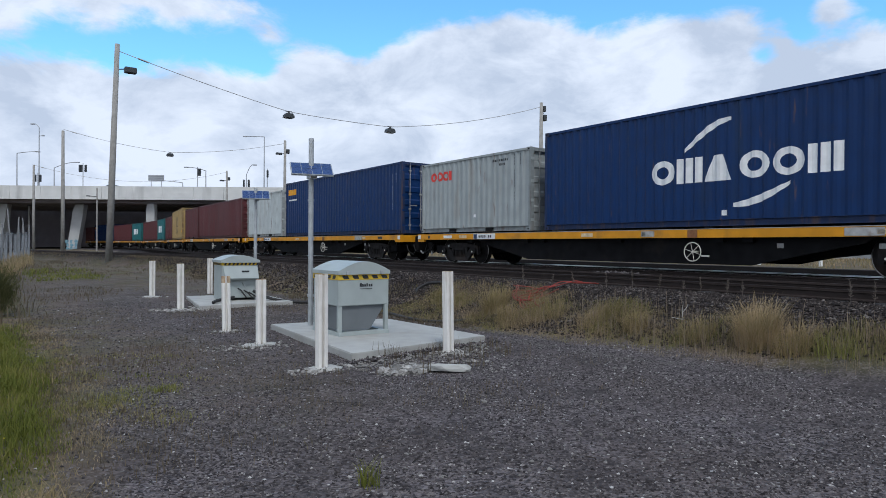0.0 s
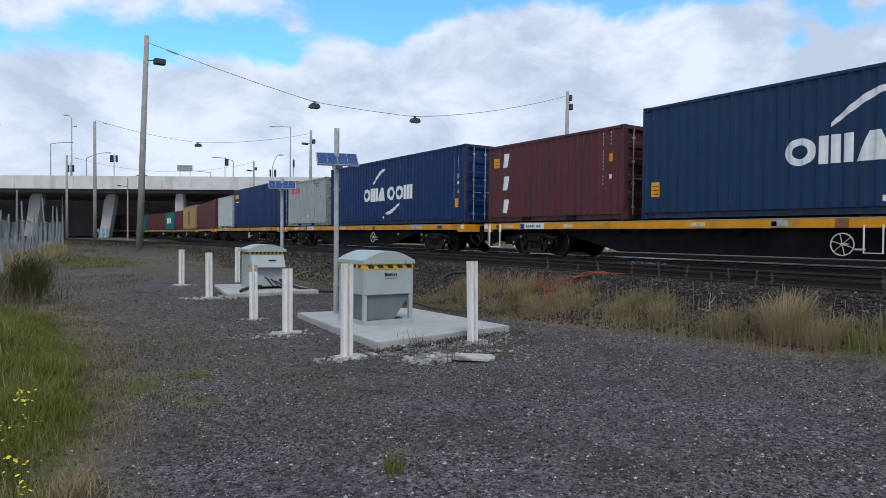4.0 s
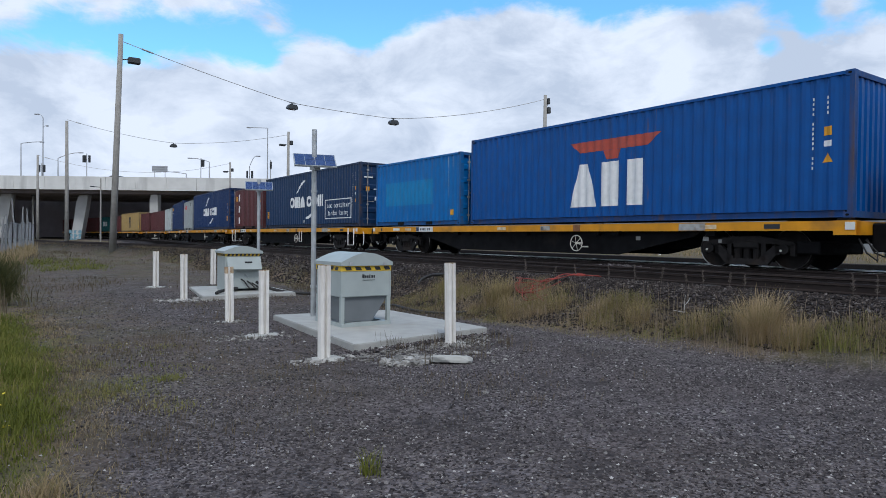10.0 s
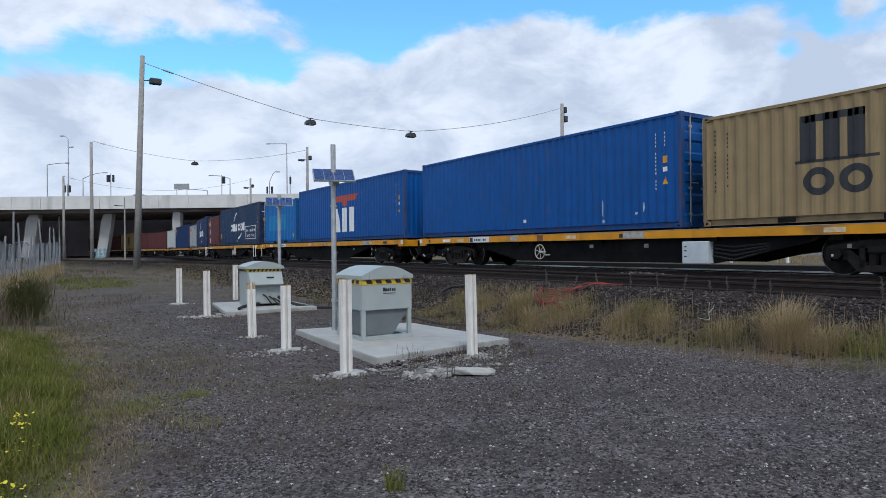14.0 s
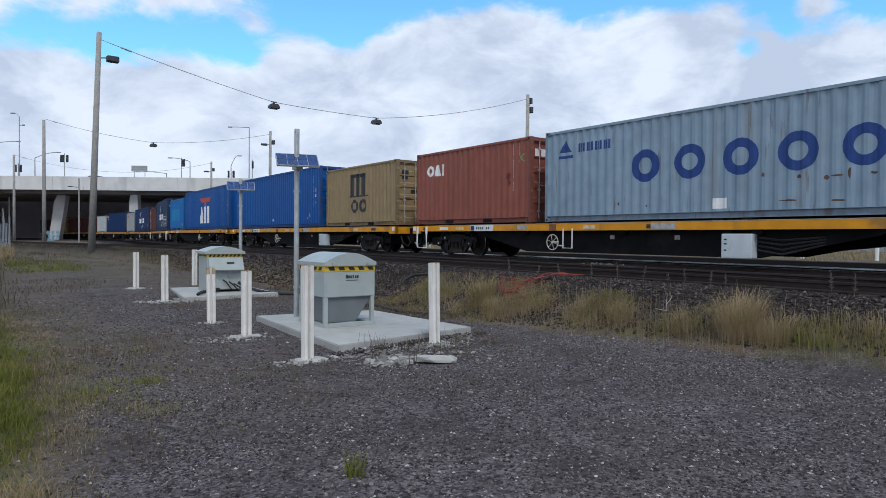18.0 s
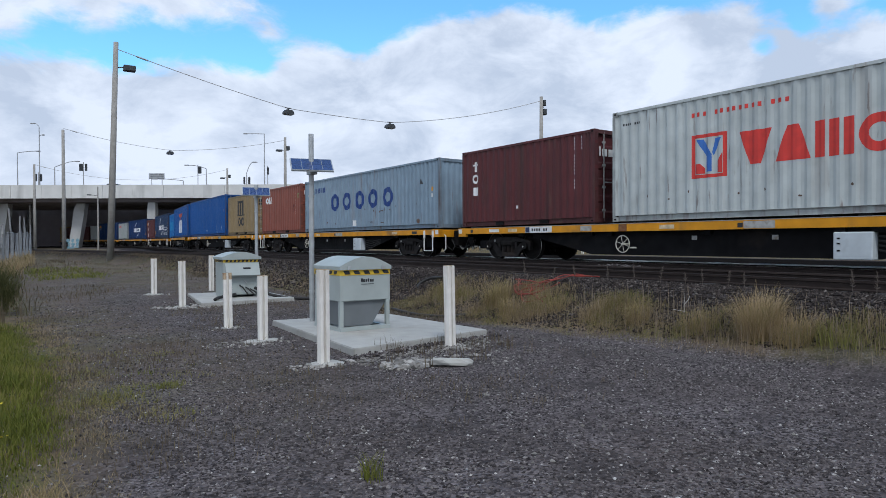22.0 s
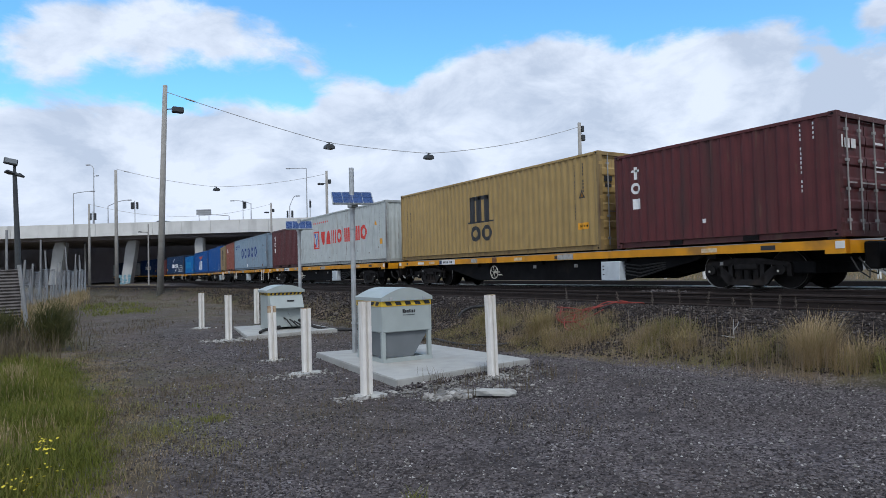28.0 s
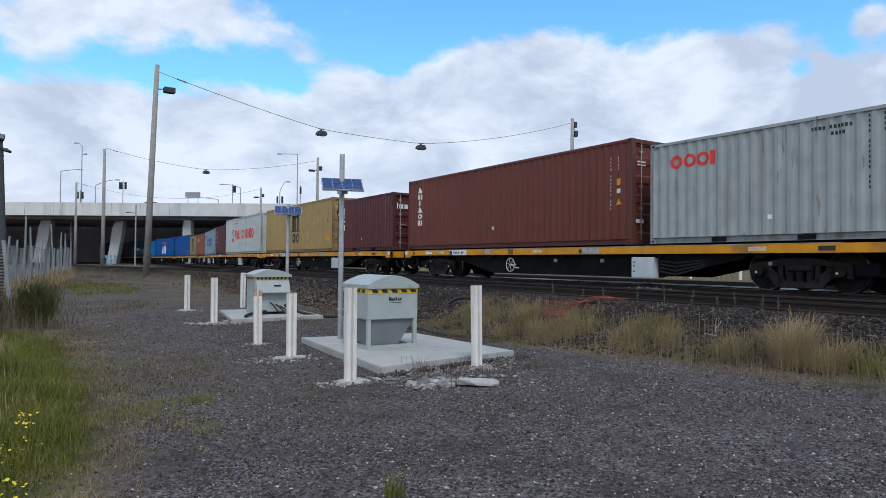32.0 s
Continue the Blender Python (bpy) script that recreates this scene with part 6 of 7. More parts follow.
DRY = blade_material("dry_grass", ((0.175, 0.155, 0.062), (0.26, 0.205, 0.10), (0.36, 0.27, 0.165), (0.46, 0.36, 0.25)))
GREEN = blade_material("green_grass", ((0.062, 0.084, 0.015), (0.118, 0.136, 0.024), (0.175, 0.182, 0.038), (0.245, 0.215, 0.07)))
WEED = blade_material("brown_weeds", ((0.075, 0.060, 0.045), (0.11, 0.088, 0.062), (0.16, 0.125, 0.082), (0.13, 0.118, 0.056)))
TUSSOCK = blade_material("tussock_grass", ((0.21, 0.19, 0.068), (0.31, 0.24, 0.118), (0.41, 0.31, 0.18), (0.50, 0.39, 0.25)))
BUSH = blade_material("shrub_leaves", ((0.042, 0.050, 0.018), (0.085, 0.090, 0.032), (0.17, 0.145, 0.065)))
OLIVE = blade_material("olive_grass", ((0.14, 0.15, 0.04), (0.19, 0.19, 0.055), (0.26, 0.23, 0.085), (0.32, 0.27, 0.12)))
SEED = blade_material("seed_stems", ((0.20, 0.16, 0.11), (0.30, 0.235, 0.17), (0.38, 0.30, 0.22)))
PLUME = blade_material("dead_plumes", ((0.10, 0.085, 0.075), (0.16, 0.135, 0.118), (0.21, 0.18, 0.155)))
PETAL = grain("yellow_petal", (0.62, 0.52, 0.04), 0.6, 0, 0.1, 9)


def blades(name, spots, material, label, category, width=0.006):
    """Grass as one mesh: spots are (x, y, z, height, lean, heading); each blade is three tapering quads that bow over."""
    sp = np.array(spots)
    n = len(sp)
    x, y, z, h, lean, head = sp.T
    fx, fy = np.cos(head), np.sin(head)
    sx, sy = -fy, fx
    verts = np.zeros((n, 7, 3))
    for k, (t, w) in enumerate(((0.0, 1.0), (0.45, 0.8), (0.8, 0.45))):
        bow = lean * h * t * t
        wd = width * w * (0.6 + h)
        for s, o in ((-1, 0), (1, 1)):
            verts[:, 2 * k + o, 0] = x + fx * bow + s * sx * wd
            verts[:, 2 * k + o, 1] = y + fy * bow + s * sy * wd
            verts[:, 2 * k + o, 2] = z + h * t * (1 - 0.25 * lean * t)
    verts[:, 6, 0], verts[:, 6, 1], verts[:, 6, 2] = x + fx * lean * h, y + fy * lean * h, z + h * (1 - 0.25 * lean)
    base = (np.arange(n) * 7)[:, None]
    quads = np.concatenate([base + np.array((0, 1, 3, 2)), base + np.array((2, 3, 5, 4))])
    tris = base + np.array((4, 5, 6))
    ob = mesh_part(name, verts.reshape(-1, 3).tolist(), quads.tolist() + tris.tolist(), material)
    return tagged(ob, label, category, kind="stuff")


def scatter(count, x0, x1, y0, y1, density, height, lean=(0.15, 0.7), clump=0.0):
    """Places for blades, kept with the chance density(x, y); height(x, y) in metres."""
    out = []
    while len(out) < count:
        cx, cy = random.uniform(x0, x1), random.uniform(y0, y1)
        if random.random() > density(cx, cy):
            continue
        for _ in range(1 if not clump else random.randint(5, 14)):
            px, py = (cx, cy) if not clump else (random.gauss(cx, clump), random.gauss(cy, clump))
            h = height(px, py) * random.uniform(0.55, 1.25)
            out.append((px, py, ground_z(px, py) - 0.015, h, random.uniform(*lean), random.uniform(0, math.tau)))
    return out


def strip_density(x, y):
    b = bed(x, y)
    edge = strip_edge(y)
    d = ramp01(b, edge - 0.2, edge + 0.3) * (1 - ramp01(b, 8.5, 9.0 + 0.3 * ramp01(y, 7.0, 9.0)))
    return d * (0.30 + 0.70 * ramp01(noise.noise((x * 1.3, y * 0.9, 2.0)), -0.25, 0.4))


def strip_back(x, y):
    """Thin at the front of the strip, thick along its middle."""
    e = strip_edge(y)
    return strip_density(x, y) * (0.22 + 0.78 * ramp01(bed(x, y), e + 0.25, e + 0.75))


def strip_height(x, y):
    return 0.07 + 0.145 * ramp01(noise.noise((x * 1.1, y * 1.2, 7.0)), -0.25, 0.5) * ramp01(x, strip_edge(y) - 0.1, strip_edge(y) + 0.5)


random.seed(11)
blades("dry_grass", scatter(27000, 7.0, 9.4, 1.5, 13.0, strip_back, strip_height, (0.05, 0.9), 0.06), DRY, "dry tan and olive grass along the ballast", "grass", 0.0025)
blades("olive_grass", scatter(17000, 7.0, 9.4, 1.5, 13.0, lambda x, y: strip_back(x, y) * ramp01(noise.noise((x * 1.6, y * 0.9, 44.0)), -0.3, 0.3), strip_height, (0.05, 0.9), 0.06), OLIVE, "olive green grass among the dry grass", "grass", 0.0025)
blades("dry_grass", scatter(9000, 7.0, 9.4, 1.5, 13.0, strip_density, lambda x, y: 0.6 * strip_height(x, y) + 0.03, (0.05, 0.7), 0.05), WEED, "thin grey-brown grass at the edge of the strip", "grass", 0.0026)
blades("dry_grass", scatter(4200, 7.0, 9.5, 13.0, 45.0, strip_density, lambda x, y: 0.15, (0.1, 0.8), 0.12), WEED, "dry tan and olive grass along the ballast", "grass", 0.011)


def tussock(x, y, high, wide, count, label):
    sp = []
    for _ in range(round(count * 2.3)):
        a, r = random.uniform(0, math.tau), wide * 0.42 * math.sqrt(random.random())
        px, py = x + r * math.cos(a), y + r * math.sin(a)
        sp.append((px, py, ground_z(px, py) - 0.02, high * random.triangular(0.35, 1.15, 0.8), random.uniform(0.05, 0.85), a + random.uniform(-1.1, 1.1)))
    return blades("grass_tussock", sp, TUSSOCK, label, "grass tussock", 0.0026)


def seed_stems(count):
    """Thin pale flowering stems standing above the grass."""
    return scatter(count, 7.8, 8.9, 1.8, 12.0, lambda x, y: strip_density(x, y), lambda x, y: 0.36, (0.02, 0.25))


blades("seed_stems", seed_stems(1500), SEED, "thin pale seed stems above the dry grass", "grass", 0.0028)
for x, y, h, w, c in ((8.36, 4.68, 0.64, 0.62, 440), (8.35, 6.61, 0.38, 0.45, 170), (8.32, 5.52, 0.34, 0.55, 150), (8.3, 4.18, 0.42, 0.55, 180), (8.33, 9.98, 0.58, 0.6, 300), (8.05, 9.3, 0.42, 0.5, 170), (8.64, 3.0, 0.36, 0.6, 160), (8.3, 7.5, 0.30, 0.5, 130), (8.45, 8.4, 0.26, 0.5, 120)):
    tussock(x, y, h, w, c, "tall dry tan grass tussock beside the ballast")
sp = [(random.gauss(8.38, 0.16), random.gauss(3.7, 0.22), 0.22, random.uniform(0.12, 0.34), random.uniform(0.1, 0.6), random.uniform(0, math.tau)) for _ in range(260)]
blades("green_tuft", sp, OLIVE, "yellow-green grass tuft in the dry strip", "grass", 0.0045)
sp = [(random.gauss(8.45, 0.14), random.gauss(2.75, 0.18), 0.22, random.uniform(0.12, 0.34), random.uniform(0.1, 0.6), random.uniform(0, math.tau)) for _ in range(260)]
blades("green_tuft", sp, OLIVE, "yellow-green grass tuft in the dry strip", "grass", 0.0045)
bm = bmesh.new()
for a, b, c in (((0, 0, 0.0), (0.02, 0.03, 0.12), (0.0, 0.0, 0.28)), ((0.0, 0.0, 0.02), (-0.03, 0.09, 0.03), (-0.04, 0.18, 0.04)), ((0.01, 0.02, 0.12), (0.03, -0.04, 0.2), (0.02, -0.07, 0.26))):
    tube(bm, [a, b, c], 0.006, 5, True, 0.003)
ob = part("dead_twig", bm, M["rubble"])
ob.matrix_basis = pose(8.66, 5.98, 0.40)
tagged(ob, "small pale dead twig on the ballast edge", "twig")


def bank_density(x, y):
    return ramp01(bank_edge(y) - x, -0.06, 0.16) * (1.0 if y < 13 else 0.6)


def bank_height(x, y):
    return (0.06 + 0.15 * ramp01(bank_edge(y) - x, 0.0, 0.8)) * (0.75 + 0.6 * ramp01(noise.noise((x * 0.8, y * 0.6, 4.0)), -0.3, 0.5))


blades("green_grass", scatter(74000, -2.6, 0.9, 2.6, 14.0, bank_density, bank_height, (0.15, 0.8), 0.06), GREEN, "lush green grass on the bank", "grass", 0.0048)
blades("green_grass", scatter(16000, -4.5, 0.7, -5.0, 2.6, lambda x, y: bank_density(x + 0.25, y) * 0.9, lambda x, y: 0.15, (0.2, 0.8), 0.07), GREEN, "lush green grass on the bank", "grass", 0.0052)
blades("bank_stems", scatter(2600, -2.6, 0.9, 3.0, 14.0, lambda x, y: bank_density(x, y) * ramp01(noise.noise((x * 1.5, y * 0.9, 21.0)), -0.1, 0.4), lambda x, y: bank_height(x, y) * 1.35, (0.05, 0.5), 0.07), TUSSOCK, "dry tan stems among the green grass", "grass", 0.004)
blades("dry_grass", scatter(5200, -0.9, 2.8, 19.0, 62.0, lambda x, y: max(0.0, 1 - abs(x - (-0.75 + 0.1 * (y - 22))) / 1.0), lambda x, y: 0.62, (0.1, 0.8), 0.16), DRY, "tall pale dry grass along the fence", "grass", 0.009)
blades("dry_grass", scatter(6000, -6.0, 1.6, 14.0, 60.0, lambda x, y: 0.9 * (1 - ramp01(x, 0.2, 1.6)), lambda x, y: 0.36, (0.15, 0.7), 0.2), WEED, "rank dry grass along the fence", "grass", 0.012)


def weed_density(x, y):
    return (0.15 + 0.85 * ramp01(noise.noise((x * 0.7, y * 0.5, 9.0)), -0.1, 0.5)) * (0.25 + 0.75 * thatch_amount(x, y)) * (1 - ramp01(x, 3.0, 7.5) * (1 - ramp01(y, 9, 16)))


blades("weeds", scatter(9000, 0.4, 7.5, 4.2, 16.0, weed_density, lambda x, y: 0.10, (0.1, 0.9), 0.09), WEED, "sparse brown weeds on the gravel", "weeds", 0.004)
blades("weeds", scatter(5000, 0.5, 8.5, 16.0, 60.0, lambda x, y: ramp01(noise.noise((x * 0.35, y * 0.2, 14.0)), -0.2, 0.4), lambda x, y: 0.11, (0.1, 0.9), 0.25), WEED, "sparse brown weeds on the gravel", "weeds", 0.012)
blades("green_tuft", scatter(160, 0.7, 1.9, 6.5, 9.6, lambda x, y: 1.0 if noise.noise((x * 1.1, y * 0.9, 12.0)) > 0.32 else 0.0, lambda x, y: 0.08, (0.2, 0.9), 0.07), GREEN, "low green tufts on the gravel", "grass", 0.005)
sp = [(1.99 + random.gauss(0, 0.035), 3.63 + random.gauss(0, 0.035), 0.0, random.uniform(0.08, 0.2), random.uniform(0.2, 0.8), random.uniform(0, math.tau)) for _ in range(60)]
blades("green_tuft", sp, GREEN, "small green tuft in the gravel", "grass", 0.004)
blades("dry_grass", [(random.gauss(0.26, 0.07), random.gauss(4.2, 0.1), 0.0, random.uniform(0.08, 0.2), random.uniform(0.2, 0.9), random.uniform(0, math.tau)) for _ in range(240)], DRY, "pale dry grass tuft at the bank edge", "grass", 0.004)
blades("weeds", scatter(1300, 6.5, 7.8, 9.6, 12.6, lambda x, y: 1.0 - 0.6 * abs(x - 7.1), lambda x, y: 0.14, (0.1, 0.9), 0.08), WEED, "brown weeds behind the slab", "weeds", 0.005)
blades("edge_thatch", scatter(5200, 0.1, 1.5, 2.6, 14.0, lambda x, y: ramp01(x, bank_edge(y) - 0.15, bank_edge(y) + 0.05) * (1 - ramp01(x, bank_edge(y) + 0.1, bank_edge(y) + 0.55)), lambda x, y: 0.055, (0.3, 1.2), 0.05), DRY, "short dead tan grass at the foot of the bank", "grass", 0.0034)
blades("olive_tufts", scatter(2200, 0.5, 2.3, 5.6, 15.0, lambda x, y: (1 - ramp01(x, 0.9, 2.3)) * (1.0 if noise.noise((x * 1.3, y * 0.8, 31.0)) > 0.2 else 0.03), lambda x, y: 0.065, (0.2, 0.9), 0.07), OLIVE, "low yellow-green weeds at the edge of the gravel", "weeds", 0.0042)
for x, y, r, n in ((1.57, 7.12, 0.09, 200), (1.02, 6.86, 0.18, 280), (1.22, 7.2, 0.12, 110), (0.97, 8.4, 0.25, 200)):
    blades("olive_tufts", [(px, py, ground_z(px, py) - 0.01, random.uniform(0.03, 0.10), random.uniform(0.2, 1.0), random.uniform(0, math.tau)) for px, py in ((random.gauss(x, r), random.gauss(y, r * 0.8)) for _ in range(n))], OLIVE, "low yellow-green weeds at the edge of the gravel", "weeds", 0.0045)
blades("sprouts", scatter(260, 4.0, 6.4, 6.4, 7.75, lambda x, y: 0.7, lambda x, y: 0.22, (0.05, 0.4), 0.05), WEED, "thin brown weeds before the slab", "weeds", 0.004)


def stalks():
    """Small dead weeds with feathery plumes along the edge of the ballast top."""
    for k, (x, y) in enumerate(((9.42, 10.36), (9.75, 8.4), (9.7, 7.75), (9.72, 7.2), (9.8, 6.75), (9.75, 6.4), (9.85, 6.0), (9.8, 5.7), (9.6, 4.05), (9.7, 3.8), (9.5, 9.6), (9.6, 9.1))):
        bm = bmesh.new()
        h = random.uniform(0.20, 0.36)
        lx, ly = random.uniform(-0.05, 0.05), random.uniform(-0.05, 0.05)
        tube(bm, [(0, 0, -0.03), (lx * 0.3, ly * 0.3, h * 0.5), (lx, ly, h)], 0.004, 5, True, 0.002)
        for j in range(46):
            f = random.uniform(0.3, 1.0)
            a, r = random.uniform(0, math.tau), random.uniform(0.010, 0.045) * (1.25 - f * 0.7)
            p = Vector((lx * f * f, ly * f * f, h * f))
            tube(bm, [p, p + Vector((r * math.cos(a), r * math.sin(a), 0.024))], 0.0055, 3, True, 0.003)
        ob = part("weed_stalk", bm, PLUME)
        ob.matrix_basis = pose(x, y, ground_z(x, y))
        tagged(ob, "small dead brown weed plume on the ballast", "weed", "dead weed stalks", "stuff")


stalks()


def flowers():
    verts, faces = [], []
    for _ in range(330):
        x, y = random.uniform(-1.6, 0.06), random.uniform(3.0, 6.9)
        if noise.noise((x * 1.6, y * 1.3, 40.0)) < -0.05:
            continue
        if bank_density(x, y) < 0.5:
            continue
        for _ in range(random.randint(2, 6)):
            px, py = x + random.gauss(0, 0.05), y + random.gauss(0, 0.05)
            z = ground_z(px, py) + bank_height(px, py) * random.uniform(0.95, 1.35)
            o = len(verts)
            r = random.uniform(0.006, 0.014)
            tx, ty = random.uniform(-0.6, 0.6), random.uniform(-0.6, 0.6)
            for q in range(5):
                a = q * math.tau / 5
                dx, dy = r * math.cos(a), r * math.sin(a)
                verts.append((px + dx, py + dy, z + dx * tx + dy * ty + 0.006))
            verts.append((px, py, z))
            faces += [(o + q, o + (q + 1) % 5, o + 5) for q in range(5)]
    tagged(mesh_part("yellow_flowers", verts, faces, PETAL), "small yellow flowers in the green grass", "flowers", kind="stuff")


flowers()


def shrub(x, y, high, wide, label):
    """A low bush: several bare limbs and many small leaves in uneven clumps."""
    g = ground_z(x, y)
    t = thing("shrub", pose(x, y, g), label, "shrub")
    tips = []
    for k in range(14):
        a, r = random.uniform(0, math.tau), wide * random.uniform(0.15, 0.48)
        h = high * random.uniform(0.5, 0.95)
        part("limb", tube(bmesh.new(), [(0, 0, 0), (r * 0.4 * math.cos(a), r * 0.4 * math.sin(a), h * 0.55), (r * math.cos(a), r * math.sin(a), h)], 0.014, 5, True, 0.005), M["pole"], t)
        tips.append((r * math.cos(a), r * math.sin(a), h))
    verts, faces = [], []
    for tx, ty, tz in tips:
        for _ in range(300):
            p = Vector((random.gauss(tx, wide * 0.12), random.gauss(ty, wide * 0.12), max(0.04, random.gauss(tz * 0.62, high * 0.22))))
            d = Vector((random.uniform(-1, 1), random.uniform(-1, 1), random.uniform(0.6, 2.6))).normalized() * random.uniform(0.08, 0.20)
            s = d.orthogonal().normalized() * 0.006
            o = len(verts)
            verts += [tuple(p), tuple(p + d * 0.5 + s), tuple(p + d), tuple(p + d * 0.5 - s)]
            faces.append((o, o + 1, o + 2, o + 3))
    mesh_part("crown", verts, faces, BUSH, t, "dense narrow dark green leaves")
    return t


shrub(0.16, 16.2, 0.92, 0.85, "dark green bushy shrub on the grassy bank")
blades("dry_grass", scatter(900, -1.2, 0.7, 13.5, 19.0, lambda x, y: 1.0 - 0.9 * ramp01(x, -0.2, 0.6), lambda x, y: 0.5, (0.05, 0.5), 0.12), WEED, "tall dry grass round the shrub", "grass", 0.006)
blades("green_tuft", scatter(1500, 1.6, 4.2, 28.0, 39.0, lambda x, y: 1.0, lambda x, y: 0.16, (0.2, 0.9), 0.2), GREEN, "yellow-green grass patch on the gravel", "grass", 0.014)
blades("dry_grass", scatter(4200, 1.0, 9.0, 34.0, 100.0, lambda x, y: ramp01(noise.noise((x * 0.3, y * 0.12, 24.0)), -0.2, 0.4), lambda x, y: 0.17, (0.2, 0.9), 0.35), WEED, "rough dry grass before the overpass", "grass", 0.022)
shrub(-1.0, 17.5, 0.6, 1.0, "low grey-green shrub beside the fence")


M["chunk"] = grain("broken_concrete", (0.255, 0.245, 0.228), 0.9, 0, 0.2, 14, 0.6, 40, (0.13, 0.118, 0.105), 0.5, per_object=0.55)


def rocks(name, spots, material, label, category):
    """Loose stones as one mesh: spots are (x, y, z, size); each is a squashed uneven octahedron."""
    n = len(spots)
    sp = np.array(spots)
    rng = np.random.default_rng(5)
    unit = np.array(((1, 0, 0), (-1, 0, 0), (0, 1, 0), (0, -1, 0), (0, 0, 1), (0, 0, -1)), float)
    v = unit[None] * rng.uniform(0.6, 1.3, (n, 6, 1)) + rng.uniform(-0.25, 0.25, (n, 6, 3))
    v[:, :, 2] *= 0.7
    a = rng.uniform(0, math.tau, n)
    c, s = np.cos(a)[:, None], np.sin(a)[:, None]
    v = np.stack((v[:, :, 0] * c - v[:, :, 1] * s, v[:, :, 0] * s + v[:, :, 1] * c, v[:, :, 2]), 2) * sp[:, None, 3:4] + sp[:, None, :3]
    tri = np.array(((0, 2, 4), (2, 1, 4), (1, 3, 4), (3, 0, 4), (2, 0, 5), (1, 2, 5), (3, 1, 5), (0, 3, 5)))
    faces = (np.arange(n)[:, None, None] * 6 + tri[None]).reshape(-1, 3)
    ob = mesh_part(name, v.reshape(-1, 3).tolist(), faces.tolist(), material)
    return tagged(ob, label, category, kind="stuff")


def stones(count, x0, x1, y0, y1, lo, hi, keep=lambda x, y: 1.0):
    out = []
    while len(out) < count:
        x, y = random.uniform(x0, x1), random.uniform(y0, y1)
        if random.random() < keep(x, y):
            s = random.uniform(lo, hi)
            out.append((x, y, ground_z(x, y) + s * 0.2, s))
    return out


def shoulder(x, y):
    return ramp01(bed(x, y), strip_edge(y) + 0.15, strip_edge(y) + 0.7) * (1 - 0.9 * ramp01(bed(x, y), 9.8, 10.2))


rocks("ballast_stones", stones(26000, 7.6, 13.9, 1.5, 15.0, 0.016, 0.038, shoulder), M["ballast"], "dark crushed ballast stones along the track", "ballast")
rocks("ballast_stones", stones(9000, 7.6, 14.0, 15.0, 40.0, 0.03, 0.055, shoulder), M["ballast"], "dark crushed ballast stones along the track", "ballast")
rocks("ballast_heap", [(x, y, max(0.7, ground_z(x, y)) + 0.20 * max(0.0, 1 - ((x - 13.05) / 0.55) ** 2 - ((y - 10.9) / 1.5) ** 2) * random.random(), random.uniform(0.02, 0.045)) for x, y in [(random.uniform(12.5, 13.6), random.uniform(9.4, 12.4)) for _ in range(2200)]], M["gravel"], "low heap of grey stone between the tracks", "ballast")
rocks("gravel_stones", stones(1400, 0.3, 8.0, 1.5, 10.0, 0.012, 0.022, lambda x, y: 0.15 + 0.85 * ramp01(noise.noise((x * 0.6, y * 0.6, 6.0)), 0.0, 0.5)), M["gravel"], "larger dark stones on the gravel", "gravel")
rocks("gravel_stones", stones(20000, 0.2, 7.9, 1.6, 6.6, 0.006, 0.015, lambda x, y: (0.12 + 0.88 * ramp01(noise.noise((x * 1.1, y * 1.1, 16.0)), -0.25, 0.35)) * ramp01(x, bank_edge(y), bank_edge(y) + 0.4)), M["gravel"], "loose grey gravel stones", "gravel")
rocks("gravel_stones", stones(30000, -0.5, 8.0, 1.2, 8.0, 0.005, 0.014, lambda x, y: 0.25 + 0.75 * ramp01(noise.noise((x * 0.8, y * 0.8, 1.0)), -0.4, 0.4)), M["gravel"], "loose dark gravel stones", "gravel")
rocks("gravel_stones", stones(9000, 0.5, 8.0, 8.0, 18.0, 0.010, 0.020), M["gravel"], "loose dark gravel stones", "gravel")
edge_line = ((3.7, 7.84), (4.7, 7.57), (5.45, 7.16), (6.1, 7.04), (6.9, 6.98), (8.0, 6.9))
rocks("pale_chips", [(along(y, edge_line) + random.gauss(0, 0.10), y, ground_z(along(y, edge_line), y) + 0.002, random.uniform(0.004, 0.012)) for y in [random.uniform(3.7, 8.0) for _ in range(1500)] if noise.noise((y * 1.7, 0.0, 50.0)) > -0.15], M["chunk"], "thin line of pale stones along the edge of the gravel", "stone chips")
rocks("slab_gravel", [(x, y, ground_z(x, y) + random.uniform(0.0, 0.035), random.uniform(0.012, 0.032)) for x, y in [(3.86 + 2.75 * u + random.gauss(0, 0.03), 7.50 + 0.42 * u + random.uniform(-0.10, 0.08)) for u in [random.random() for _ in range(700)]]], M["gravel"], "gravel banked up against the edge of the slab", "gravel")
rocks("slab_chips", [(x, y, ground_z(x, y) + random.uniform(0.0, 0.03), random.uniform(0.010, 0.030)) for x, y in [(3.7 + 2.5 * u + random.gauss(0, 0.05), 7.35 + 0.40 * u - abs(random.gauss(0, 0.35))) for u in [random.random() for _ in range(420)]]], M["chunk"], "pale broken concrete bits before the slab", "stone chips")
rocks("pale_chips", stones(900, 0.2, 8.0, 1.5, 9.0, 0.005, 0.013), M["chunk"], "scattered pale stone chips on the gravel", "stone chips")


